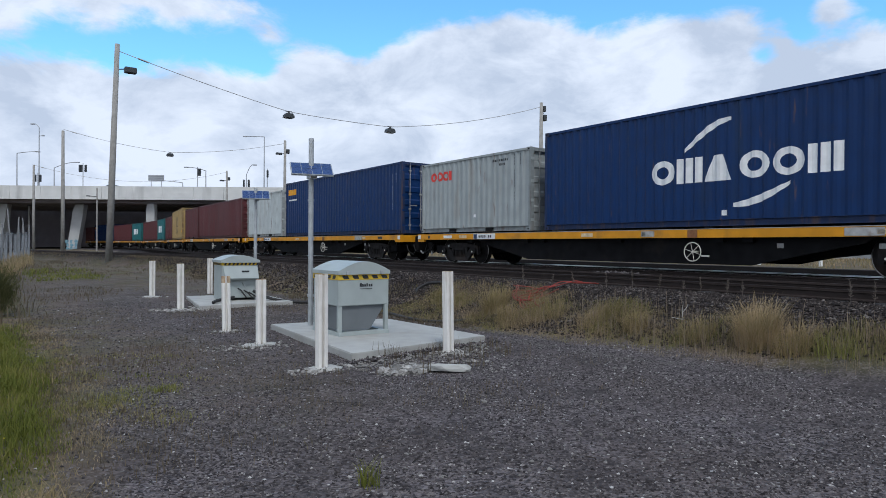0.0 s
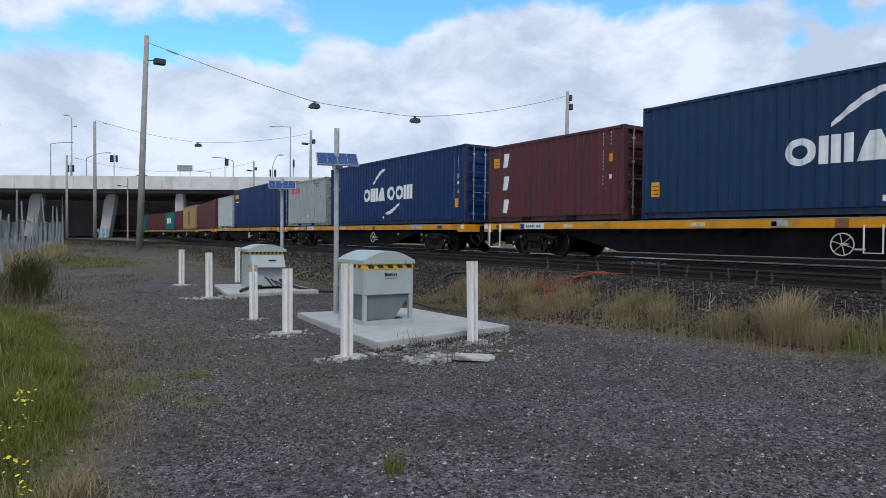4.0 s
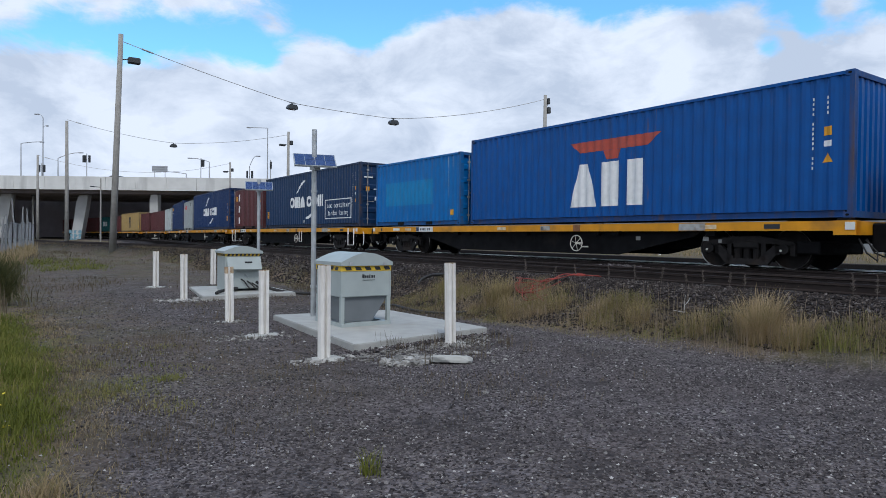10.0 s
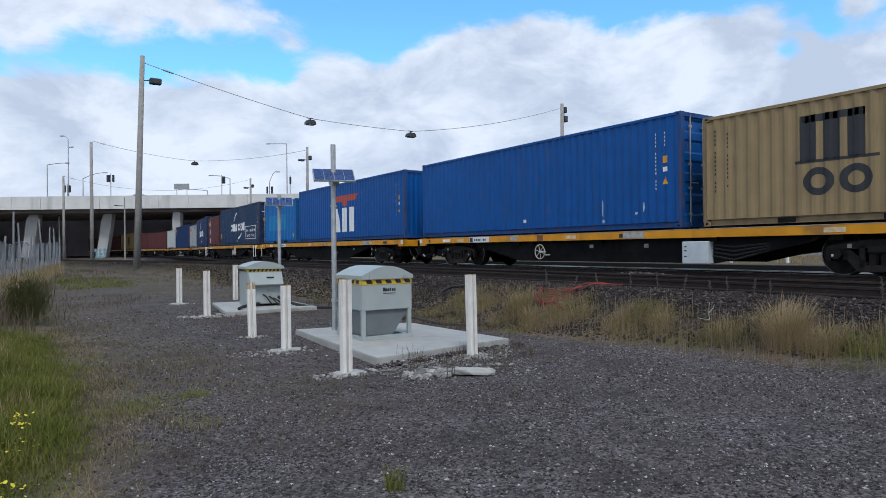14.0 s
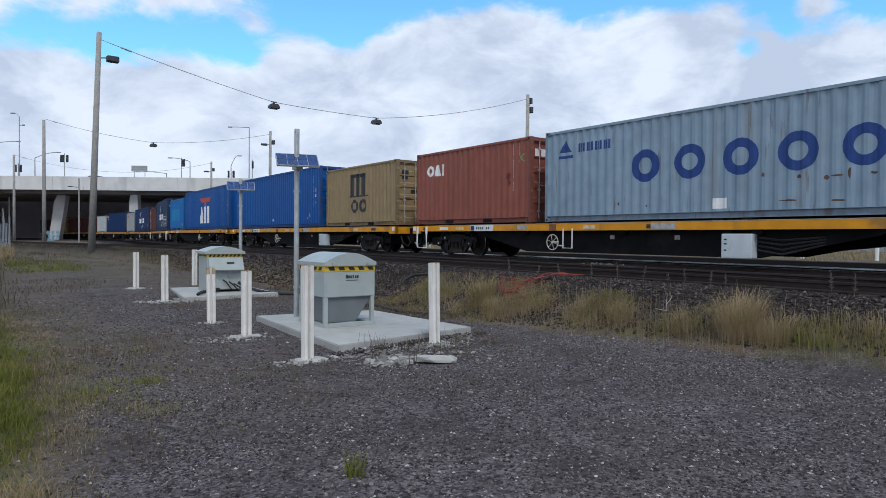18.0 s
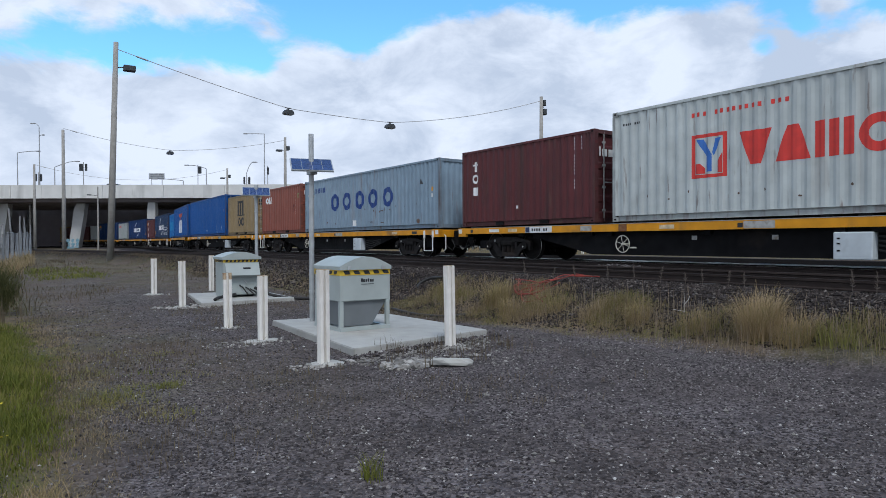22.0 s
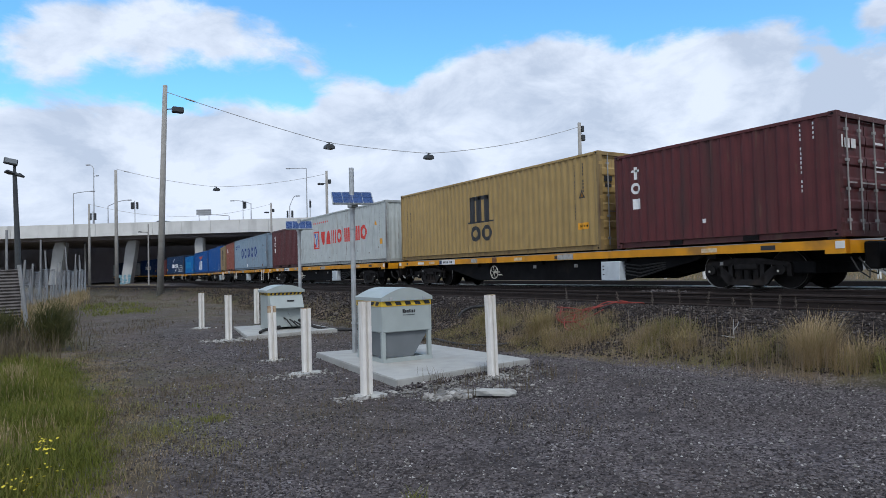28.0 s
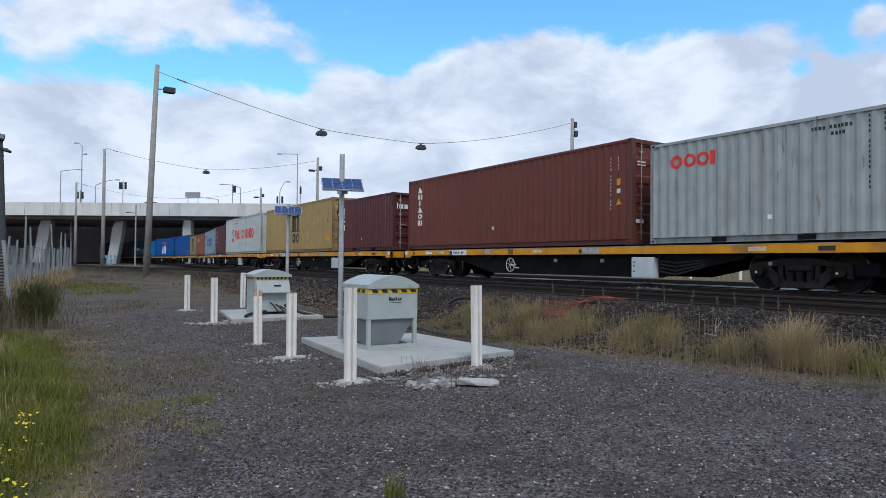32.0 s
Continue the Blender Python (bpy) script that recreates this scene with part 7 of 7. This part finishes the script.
def chunk_mesh(bm, size, flat=0.6):
    r = bmesh.ops.create_icosphere(bm, subdivisions=1, radius=size)
    for v in r["verts"]:
        v.co *= random.uniform(0.5, 1.25)
        v.co.x *= 1.25
        v.co.z *= flat * random.uniform(0.7, 1.2)
    return bm


def rubble(cx, cy, rx, ry, count, lo, hi, label, name="rubble_pile"):
    t = thing(name, pose(cx, cy, 0), label, "rubble", "broken concrete round the posts")
    for _ in range(count):
        a, r = random.uniform(0, math.tau), math.sqrt(random.random())
        x, y = r * rx * math.cos(a), r * ry * math.sin(a)
        s = random.uniform(lo, hi) * (1.2 - 0.6 * r)
        ob = part("chunk", chunk_mesh(bmesh.new(), s), M["chunk"], t)
        ob.matrix_basis = pose(x, y, ground_z(cx + x, cy + y) + s * 0.22, random.uniform(-20, 20), random.uniform(-20, 20), random.uniform(0, 360))
    return t


rubble(4.20, 6.70, 0.36, 0.27, 150, 0.02, 0.10, "heap of broken pale concrete before the slab")
rubble(3.50, 7.34, 0.60, 0.24, 84, 0.010, 0.048, "broken pale concrete round a guard post foot")
rubble(5.44, 7.36, 0.46, 0.28, 64, 0.010, 0.048, "broken pale concrete round a guard post foot")
rubble(3.3, 9.55, 0.75, 0.38, 90, 0.012, 0.045, "broken pale concrete round a guard post foot")
rubble(3.5, 11.35, 0.45, 0.26, 40, 0.012, 0.045, "broken pale concrete round a guard post foot")
rubble(3.85, 15.55, 0.8, 0.5, 110, 0.02, 0.075, "pale crumbled concrete round a guard post foot")
rubble(3.93, 19.4, 0.5, 0.3, 20, 0.02, 0.05, "pale crumbled concrete round a guard post foot")
rubble(5.1, 6.75, 0.75, 0.22, 34, 0.012, 0.05, "scattered pale concrete bits on the gravel")
bm = bmesh.new()
bmesh.ops.create_icosphere(bm, subdivisions=3, radius=1.0)
for v in bm.verts:
    k = 1 + 0.22 * noise.noise(v.co * 1.7) + 0.08 * noise.noise(v.co * 5.0)
    v.co = Vector((v.co.x * 0.27 * k, v.co.y * 0.115 * k, max(-0.03, min(0.052 + 0.012 * noise.noise(v.co * 3.0), v.co.z * 0.10 * k))))
ob = part("concrete_lump", bm, M["concrete"])
ob.matrix_basis = pose(4.62, 6.36, ground_z(4.62, 6.36) + 0.035, -7, 3, -26)
tagged(ob, "flat pale lump of broken concrete", "concrete lump")


def hose(name, pts, r, mat, label, category):
    """A pliant hose laid over the ground through points."""
    p = [Vector((x, y, ground_z(x, y) + h)) for x, y, h in pts]
    fine = []
    for i in range(len(p) - 1):
        a, b, c, d = p[max(0, i - 1)], p[i], p[i + 1], p[min(len(p) - 1, i + 2)]
        for k in range(6):
            t = k / 6
            fine.append(0.5 * ((2 * b) + (c - a) * t + (2 * a - 5 * b + 4 * c - d) * t * t + (3 * b - a - 3 * c + d) * t ** 3))
    fine.append(p[-1])
    return tagged(part(name, tube(bmesh.new(), fine, r, 8), mat, None, "", True), label, category)


def litter():
    """Dead sticks and larger pale stones lying about on the gravel."""
    random.seed(77)
    mt = grain("dead_stick", (0.060, 0.050, 0.045), 0.9, 0, 0.3, 20, per_object=0.6)
    for k in range(46):
        x, y = random.uniform(1.8, 7.0), random.uniform(2.6, 7.4)
        lg, a = random.uniform(0.05, 0.17), random.uniform(0, math.tau)
        pts = [(lg * (f - 0.5) * math.cos(a) + random.uniform(-0.012, 0.012), lg * (f - 0.5) * math.sin(a) + random.uniform(-0.012, 0.012), 0.006 + 0.010 * math.sin(f * 3)) for f in (0, 0.35, 0.7, 1.0)]
        ob = part("dead_stick", tube(bmesh.new(), pts, random.uniform(0.003, 0.006), 5, True, 0.002), mt)
        ob.matrix_basis = pose(x, y, ground_z(x, y) + 0.004)
        tagged(ob, "small dark dead stick on the gravel", "stick", "sticks on the gravel")
    rocks("pale_stones", [(x, y, ground_z(x, y) + 0.004, random.uniform(0.012, 0.026)) for x, y in [(random.uniform(1.5, 7.4), random.uniform(2.4, 8.5)) for _ in range(110)] + [(random.gauss(5.3, 0.6), random.gauss(6.4, 0.5)) for _ in range(90)]], M["chunk"], "larger pale stones lying on the gravel", "stones")
    for k, (x, y, r) in enumerate(((6.35, 5.35, 0.035), (6.47, 5.28, 0.025), (5.3, 6.2, 0.03), (3.95, 4.9, 0.03))):
        ob = part("stone", chunk_mesh(bmesh.new(), r), M["chunk"])
        ob.matrix_basis = pose(x, y, ground_z(x, y) + r * 0.25, 0, 0, 40 * k)
        tagged(ob, "pale lump of stone lying on the gravel", "stone", "loose lumps on the gravel")


litter()
HOSE_TEXT = "faded red hose lying tangled on the ballast"
for pts in (((9.04, 10.2), (9.02, 9.75), (9.05, 9.47), (9.2, 9.23), (9.44, 9.02), (9.93, 8.8)),
            ((8.67, 9.55), (8.91, 9.41), (9.19, 9.3), (9.45, 9.24), (9.63, 9.05), (9.8, 8.75)),
            ((9.19, 10.36), (8.98, 10.04), (8.72, 9.8), (8.85, 9.55), (9.1, 9.4), (9.35, 9.35)),
            ((8.8, 9.62), (9.1, 9.5), (9.3, 9.15), (9.6, 9.1), (9.75, 8.95)),
            ((9.3, 10.4), (9.05, 10.1), (8.8, 9.9), (8.62, 9.5), (8.75, 9.2), (8.95, 9.35), (8.7, 9.65), (8.5, 9.3)),
            ((8.45, 9.0), (8.6, 9.35), (8.85, 9.5), (9.0, 9.8), (8.8, 10.0), (8.65, 9.7), (8.9, 9.25), (9.2, 9.05)),
            ((8.35, 8.75), (8.5, 9.05), (8.68, 9.2), (8.55, 9.45), (8.4, 9.2), (8.6, 8.9))):
    hose("red_hose", [(x + random.gauss(0, 0.02), y + random.gauss(0, 0.03), random.uniform(0.03, 0.14)) for x, y in pts], 0.010, M["hose"], HOSE_TEXT, "hose")
CABLE_TEXT = "black corrugated lubricant pipe from the cabinet to the rail"
hose("black_pipe", ((5.45, 10.1, 0.14), (6.0, 11.2, 0.04), (6.8, 12.3, 0.03), (7.25, 12.25, 0.025), (7.18, 11.6, 0.025), (7.15, 11.0, 0.02), (7.4, 10.5, 0.02), (7.9, 10.2, 0.0)), 0.034, M["cable"], CABLE_TEXT, "pipe")
hose("black_pipe", ((8.6, 13.3, 0.01), (8.75, 13.36, 0.05), (8.95, 13.25, 0.06), (9.05, 12.93, 0.05), (9.4, 12.6, 0.02)), 0.032, M["cable"], CABLE_TEXT, "pipe")
hose("black_pipe", ((5.2, 16.4, 0.15), (4.7, 16.0, 0.14), (4.5, 15.7, 0.13), (4.6, 15.9, 0.13)), 0.04, M["cable"], "black pipe end lying on the slab", "pipe")
hose("black_pipe", ((5.7, 16.4, 0.3), (6.0, 16.0, 0.14), (6.6, 15.9, 0.05), (7.3, 15.7, 0.05), (8.2, 15.5, 0.05)), 0.04, M["cable"], CABLE_TEXT, "pipe")


# ---- along the overpass: lamps, signals, sign, traffic ----
def on_bridge(x, y=6.0, z=0.0):
    return BRIDGE_AT @ pose(x, y, z)


def street_lamp(x, top, arm, lift, label, second=0.0):
    t = thing("street_lamp", on_bridge(x, 6.0, DECK), label, "street lamp", "street lamps on the overpass")
    h = top - DECK
    part("column", tube(bmesh.new(), [(0, 0, 0), (0, 0, h * 0.5), (0, 0, h)], 0.11, 8, True, 0.07), M["lamp_grey"], t)
    pts = [(0, 0, h)] + [(arm * k / 6, 0, h + lift * math.sin(k / 6 * math.pi / 2)) for k in range(1, 7)]
    part("arm", tube(bmesh.new(), pts, 0.06, 6), M["lamp_grey"], t)
    s = 1 if arm > 0 else -1
    part("head", boxed(*sorted((arm, arm + s * 0.75)), -0.16, 0.16, h + lift - 0.1, h + lift + 0.08, 0.04), M["lamp_grey"], t)
    if second:
        part("arm", tube(bmesh.new(), [(0, 0, h * 0.87), (second * 0.7, 0, h * 0.88)], 0.05, 6), M["lamp_grey"], t)
        part("head", boxed(*sorted((second * 0.7, second * 1.3)), -0.14, 0.14, h * 0.87, h * 0.88 + 0.1, 0.03), M["lamp_grey"], t)


street_lamp(2.4, 17.1, 3.2, 0.3, "grey street lamp with long straight arm")
street_lamp(6.2, 21.6, -0.7, 0.6, "tall grey street lamp with two heads", 0.7)
street_lamp(8.8, 14.6, 3.6, 1.0, "grey street lamp with curved arm")
street_lamp(35.0, 14.3, -3.0, 0.6, "grey street lamp with curved arm")
street_lamp(42.0, 13.6, 1.1, 1.8, "grey street lamp with short curved arm")
street_lamp(45.1, 20.3, -2.9, 0.05, "tall grey street lamp with long straight arm")
street_lamp(31.0, 12.2, -4.5, 0.35, "low grey street lamp with long curved arm")


def signal(x, z, label, heads):
    """heads: (sideways, half width) of each signal head on the post."""
    t = thing("traffic_signal", on_bridge(x, 5.0, DECK), label, "traffic light", "traffic lights on the overpass")
    h = z - DECK
    part("post", tube(bmesh.new(), [(0, 0, 0), (0, 0, h + 0.9)], 0.07, 8), M["lamp_grey"], t)
    for dx, w in heads:
        head = part("signal_head", boxed(dx - w, dx + w, -0.12, 0.12, h - 0.62, h + 0.62, 0.05), M["lamp"], t)
        for k in range(3):
            part("visor", tube(bmesh.new(), [(dx, -0.12, h - 0.4 + 0.4 * k), (dx, -0.3, h - 0.4 + 0.4 * k)], min(0.12, w), 8), M["lamp"], head)


signal(14.3, 14.45, "black traffic light on a grey post", ((-0.42, 0.30), (0.46, 0.17)))
signal(33.9, 13.95, "black traffic light on a grey post", ((0.30, 0.30),))
signal(6.6, 12.7, "low black traffic light on a grey post", ((-0.42, 0.15), (0.42, 0.18)))
signal(42.3, 12.1, "low black traffic light on a grey post", ((-0.42, 0.14), (0.42, 0.18)))
signal(45.9, 13.75, "single black traffic light on a tall grey post", ((0.05, 0.16),))


def gantry_sign():
    t = thing("road_sign", on_bridge(26.4, 6.0, DECK), "back of a grey road sign on two posts", "road sign")
    part("board", boxed(-1.35, 1.35, -0.05, 0.05, 2.6, 3.6, 0.02), M["lamp_grey"], t)
    for z in (2.75, 3.1, 3.45):
        part("stiffener", boxed(-1.3, 1.3, -0.12, -0.055, z - 0.04, z + 0.04), M["steel"], t)
    for x in (-0.9, 0.9):
        part("post", tube(bmesh.new(), [(x, 0.1, 0), (x, 0.1, 3.5)], 0.06, 8), M["lamp_grey"], t)


gantry_sign()


def far_car(x, mat, label):
    """A car on the overpass; only its roof and windows rise above the parapet."""
    t = thing("car", on_bridge(x, 3.6, DECK + 0.002), label, "car")
    body = prism(bmesh.new(), [(-2.1, 0.3), (2.1, 0.3), (2.15, 0.75), (1.3, 0.95), (0.7, 1.48), (-0.9, 1.5), (-1.7, 0.98), (-2.15, 0.85)], "y", -0.85, 0.85)
    part("body", body, mat, t)
    part("side_window", prism(bmesh.new(), [(-1.45, 1.0), (1.1, 1.0), (0.62, 1.4), (-0.85, 1.42)], "y", -0.86, -0.852), M["lamp"], t)
    for cx in (-1.3, 1.3):
        for cy in (-0.8, 0.8):
            part("wheel", tube(bmesh.new(), [(cx, cy - 0.1, 0.32), (cx, cy + 0.1, 0.32)], 0.32, 14), M["cable"], t)


far_car(20.4, paint("car_dark", (0.03, 0.032, 0.036), GRIME, 0.05, 0.3), "dark car passing on the overpass")


# graffiti low on the pier beside the track, and a slim signal pole before it
GRAF = grain("graffiti_blue", (0.16, 0.30, 0.37), 0.7, 0, 0.25, 3, 0, 1, (0.35, 0.36, 0.36), 0.4)
gr = thing("graffiti", BRIDGE_AT @ pose(12.1, 3.985, 0.4), "pale blue graffiti sprayed on the pier", "graffiti")
for k in range(9):
    a, z = 0.15 + (k % 3) * 0.68 + random.uniform(-0.1, 0.1), 0.1 + (k // 3) * 0.62
    bm = bmesh.new()
    n = 9
    prism(bm, [(a + 0.4 * math.cos(q * math.tau / n) * random.uniform(0.4, 1.2), z + 0.34 * math.sin(q * math.tau / n) * random.uniform(0.6, 1.2) + 0.15) for q in range(n)], "y", -0.012, -0.002)
    part("spray_patch", bm, GRAF, gr)
t = thing("slim_pole", BRIDGE_AT @ pose(5.4, 4.5, 0.0), "slim dark pole standing under the overpass", "pole")
part("shaft", tube(bmesh.new(), [(0, 0, -0.2), (0, 0, 8.0)], 0.14, 8, True, 0.10), M["pole"], t)
part("cap", boxed(-0.2, 0.2, -0.15, 0.15, 7.85, 8.1, 0.03), M["lamp"], t)
t = thing("slim_pole", pose(13.1, 100.0, ground_z(13.1, 100.0)), "slim grey pole with a small lamp arm", "light pole")
part("shaft", tube(bmesh.new(), [(0, 0, -0.2), (0, 0, 8.6)], 0.11, 8, True, 0.08), M["pole"], t)
part("arm", tube(bmesh.new(), [(0, 0, 7.4), (-0.9, 0, 7.45)], 0.04, 6), M["lamp"], t)
part("lamp_head", boxed(-1.3, -0.8, -0.12, 0.12, 7.38, 7.52, 0.03), M["lamp"], t)


# ---- the boundary fence ----
def fence():
    a, b = Vector((-1.15, 22.0)), Vector((3.05, 57.0))
    n = 14
    t = thing("wire_fence", pose(0, 0, 0), "weathered grey wire mesh fence with leaning posts", "fence")
    for k in range(n + 1):
        p = a.lerp(b, k / n)
        g = ground_z(p.x, p.y)
        lean = random.uniform(-0.30, 0.22)
        h = random.choice((1.9, 2.0, 2.5, 2.9)) + 0.015 * (p.y - 22)
        part("post", tube(bmesh.new(), [(p.x, p.y, g - 0.2), (p.x + lean, p.y, g + h)], 0.045, 7, True, 0.035), M["fence"], t)
        if k < n:
            q = a.lerp(b, (k + 1) / n)
            verts, faces = [], []
            m = 44
            gq = ground_z(q.x, q.y)
            up = 1.72 + random.uniform(-0.08, 0.06) + 0.008 * (p.y - 22)

            def strand(u0, z0, u1, z1, w):
                o = len(verts)
                for u, z in ((u0, z0), (u1, z1)):
                    c = p.lerp(q, u)
                    gg = g + (gq - g) * u
                    verts.extend([(c.x - w, c.y - w, gg + z - w), (c.x + w, c.y + w, gg + z + w)])
                faces.append((o, o + 1, o + 3, o + 2))
            for j in range(m):
                u = j / m
                strand(u, 0.05, min(1.0, u + 0.55), up, 0.0013)
                strand(u, up, min(1.0, u + 0.55), 0.05, 0.0013)
            mesh_part("mesh_panel", verts, faces, M["mesh"], t)
            part("top_wire", tube(bmesh.new(), [(p.x, p.y, g + up), (p.x * 0.5 + q.x * 0.5, p.y * 0.5 + q.y * 0.5, (g + gq) / 2 + up - 0.05), (q.x, q.y, gq + up)], 0.012, 5), M["mesh"], t)


M["mesh"] = grain("wire_mesh_grey", (0.26, 0.275, 0.29), 0.7, 0.2, 0.2, 3, 0, 1, RUST, 0.15)
fence()


def sheet_stack():
    """A dark sheet of corrugated iron stood on edge before the fence, between two leaning pickets."""
    t = thing("corrugated_sheet", pose(-1.12, 20.6, ground_z(-1.12, 20.6), 0, 0, 8), "dark corrugated iron sheet leaning on the fence", "metal sheet")
    verts, faces = [], []
    n = 76
    for k in range(n + 1):
        z = 1.62 * k / n
        d = 0.018 * math.sin(k * math.tau / 4)
        for x in (-0.75, 0.72):
            verts += [(x, d + 0.10 * z, z + 0.02 * x), (x, d + 0.10 * z + 0.01, z + 0.02 * x)]
    for k in range(n):
        o = 4 * k
        faces += [(o, o + 2, o + 6, o + 4), (o + 1, o + 5, o + 7, o + 3)]
    mesh_part("sheet", verts, faces, grain("rusty_sheet", (0.125, 0.115, 0.112), 0.7, 0.2, 0.3, 4, 0.1, 30, (0.06, 0.045, 0.04), 0.4), t)
    part("picket", tube(bmesh.new(), [(-0.52, -0.12, -0.1), (-0.58, -0.02, 2.05)], 0.05, 7), M["fence"], t)
    part("picket", tube(bmesh.new(), [(0.86, -0.06, -0.1), (0.70, 0.12, 1.75)], 0.055, 7), M["fence"], t)


sheet_stack()


def flood_tower():
    x, y = -0.91, 35.0
    g = ground_z(x, y)
    t = thing("flood_light", pose(x, y, g), "dark pole with flood lamps on a cross arm", "flood light")
    h = 6.75 - g
    part("shaft", tube(bmesh.new(), [(0.16, 0, -0.2), (0.10, 0, h * 0.45), (0.0, 0, h - 0.35)], 0.15, 10, True, 0.085), M["lamp"], t)
    ob = part("flood_lamp", boxed(-0.27, 0.27, -0.07, 0.07, -0.16, 0.16, 0.03), M["lamp"], t, "wide tilted flood lamp")
    ob.matrix_basis = pose(-0.14, -0.1, h + 0.10, -30, 10, 8)
    part("lamp_glass", boxed(-0.23, 0.23, -0.078, -0.072, -0.12, 0.12), M["hopper"], ob)
    for dx, dz, turn in ((-0.20, -0.38, 25), (0.20, -0.50, -30)):
        ob = part("flood_lamp", boxed(-0.16, 0.16, -0.13, 0.13, -0.05, 0.05, 0.02), M["lamp"], t)
        ob.matrix_basis = pose(dx, -0.1, h + dz, -12, 14, turn)
    part("cross_arm", boxed(-0.26, 0.26, -0.05, 0.05, h - 0.46, h - 0.39), M["lamp"], t)
    part("bracket", boxed(-0.06, 0.06, -0.06, 0.06, h - 0.40, h + 0.02), M["lamp"], t)


flood_tower()


# ---- beyond the train ----
def shed():
    """A long pale shed with its roof, doors and gutters on the far side of the yard."""
    t = thing("goods_shed", pose(62.0, 6.0, 0.55), "long pale grey metal goods shed across the yard", "shed")
    L, Wd, H = 29.0, 22.0, 7.2
    prof = corrugation(2 * L, 0.9)
    panel("wall_sheet", [(a, d * 2) for a, d in prof], 0.0, H, lambda a, d, z: (d, a, z), M["shed"], t)
    part("wall", boxed(0.12, Wd, -L, L, 0, H - 0.01), M["shed"], t)
    part("roof", prism(bmesh.new(), [(-0.5, H), (Wd + 0.5, H), (Wd / 2, H + 2.6)], "y", -L - 0.4, L + 0.4), M["shed_roof"], t)
    part("gutter", boxed(-0.62, -0.42, -L - 0.4, L + 0.4, H - 0.1, H + 0.1), M["lamp_grey"], t)
    for k in range(5):
        y = -22 + 11 * k
        part("roller_door", boxed(-0.05, -0.004, y - 2, y + 2, 0.0, 4.4), M["lamp_grey"], t)
    part("band", boxed(-0.04, -0.004, -L, L, 5.4, 5.7), M["shed_roof"], t)


M["shed_roof"] = grain("shed_roof_grey", (0.22, 0.24, 0.26), 0.6, 0.2, 0.1, 1)
shed()
MARK = "short white painted marker post across the tracks"
mp = None
for k in range(16):
    x, y = 34.0 + random.uniform(-0.3, 0.3), 6.0 + 3.2 * k
    if mp is None:
        mp = part("marker_post", tube(bmesh.new(), [(0, 0, -0.2), (0, 0, 1.25)], 0.09, 8), M["white"])
        tagged(mp, MARK, "bollard", "white posts across the tracks")
        mp.matrix_basis = pose(x, y, ground_z(x, y))
    else:
        copy_thing(mp, pose(x, y, ground_z(x, y), 0, random.uniform(-2, 2)))
blades("far_grass", scatter(8000, 31.0, 56.0, 0.0, 60.0, lambda x, y: 0.8, lambda x, y: 0.30, (0.2, 0.8), 0.3), DRY, "pale rough grass beyond the tracks", "grass", 0.02)


# ---- what moves ----
def travelled(t):
    """Metres that the train has gone at t seconds; it gains a little speed."""
    return 4.385 * t + 0.00520 * t * t - 0.0000080 * t ** 3


def motions():
    for ob, u, z in MOVING:
        rows = []
        for k in range(33):
            x, y, a = track_at(u + travelled(k))
            rows.append((k, pose(x, y, z, 0, 0, a)))
        walk(ob, rows)
    turns = [(k * 4 / 30, -math.degrees(travelled(k * 4 / 30) / WHEEL_R)) for k in range(241)]
    for ob, u, z in MOVING:
        for child in ob.children:
            if child.name.startswith("bogie"):
                for ax in child.children:
                    if ax.name.startswith("wheelset"):
                        x, y, zz = ax.matrix_basis.translation
                        walk(ax, [(t, pose(x, y, zz, a, 0, 0)) for t, a in turns])


motions()
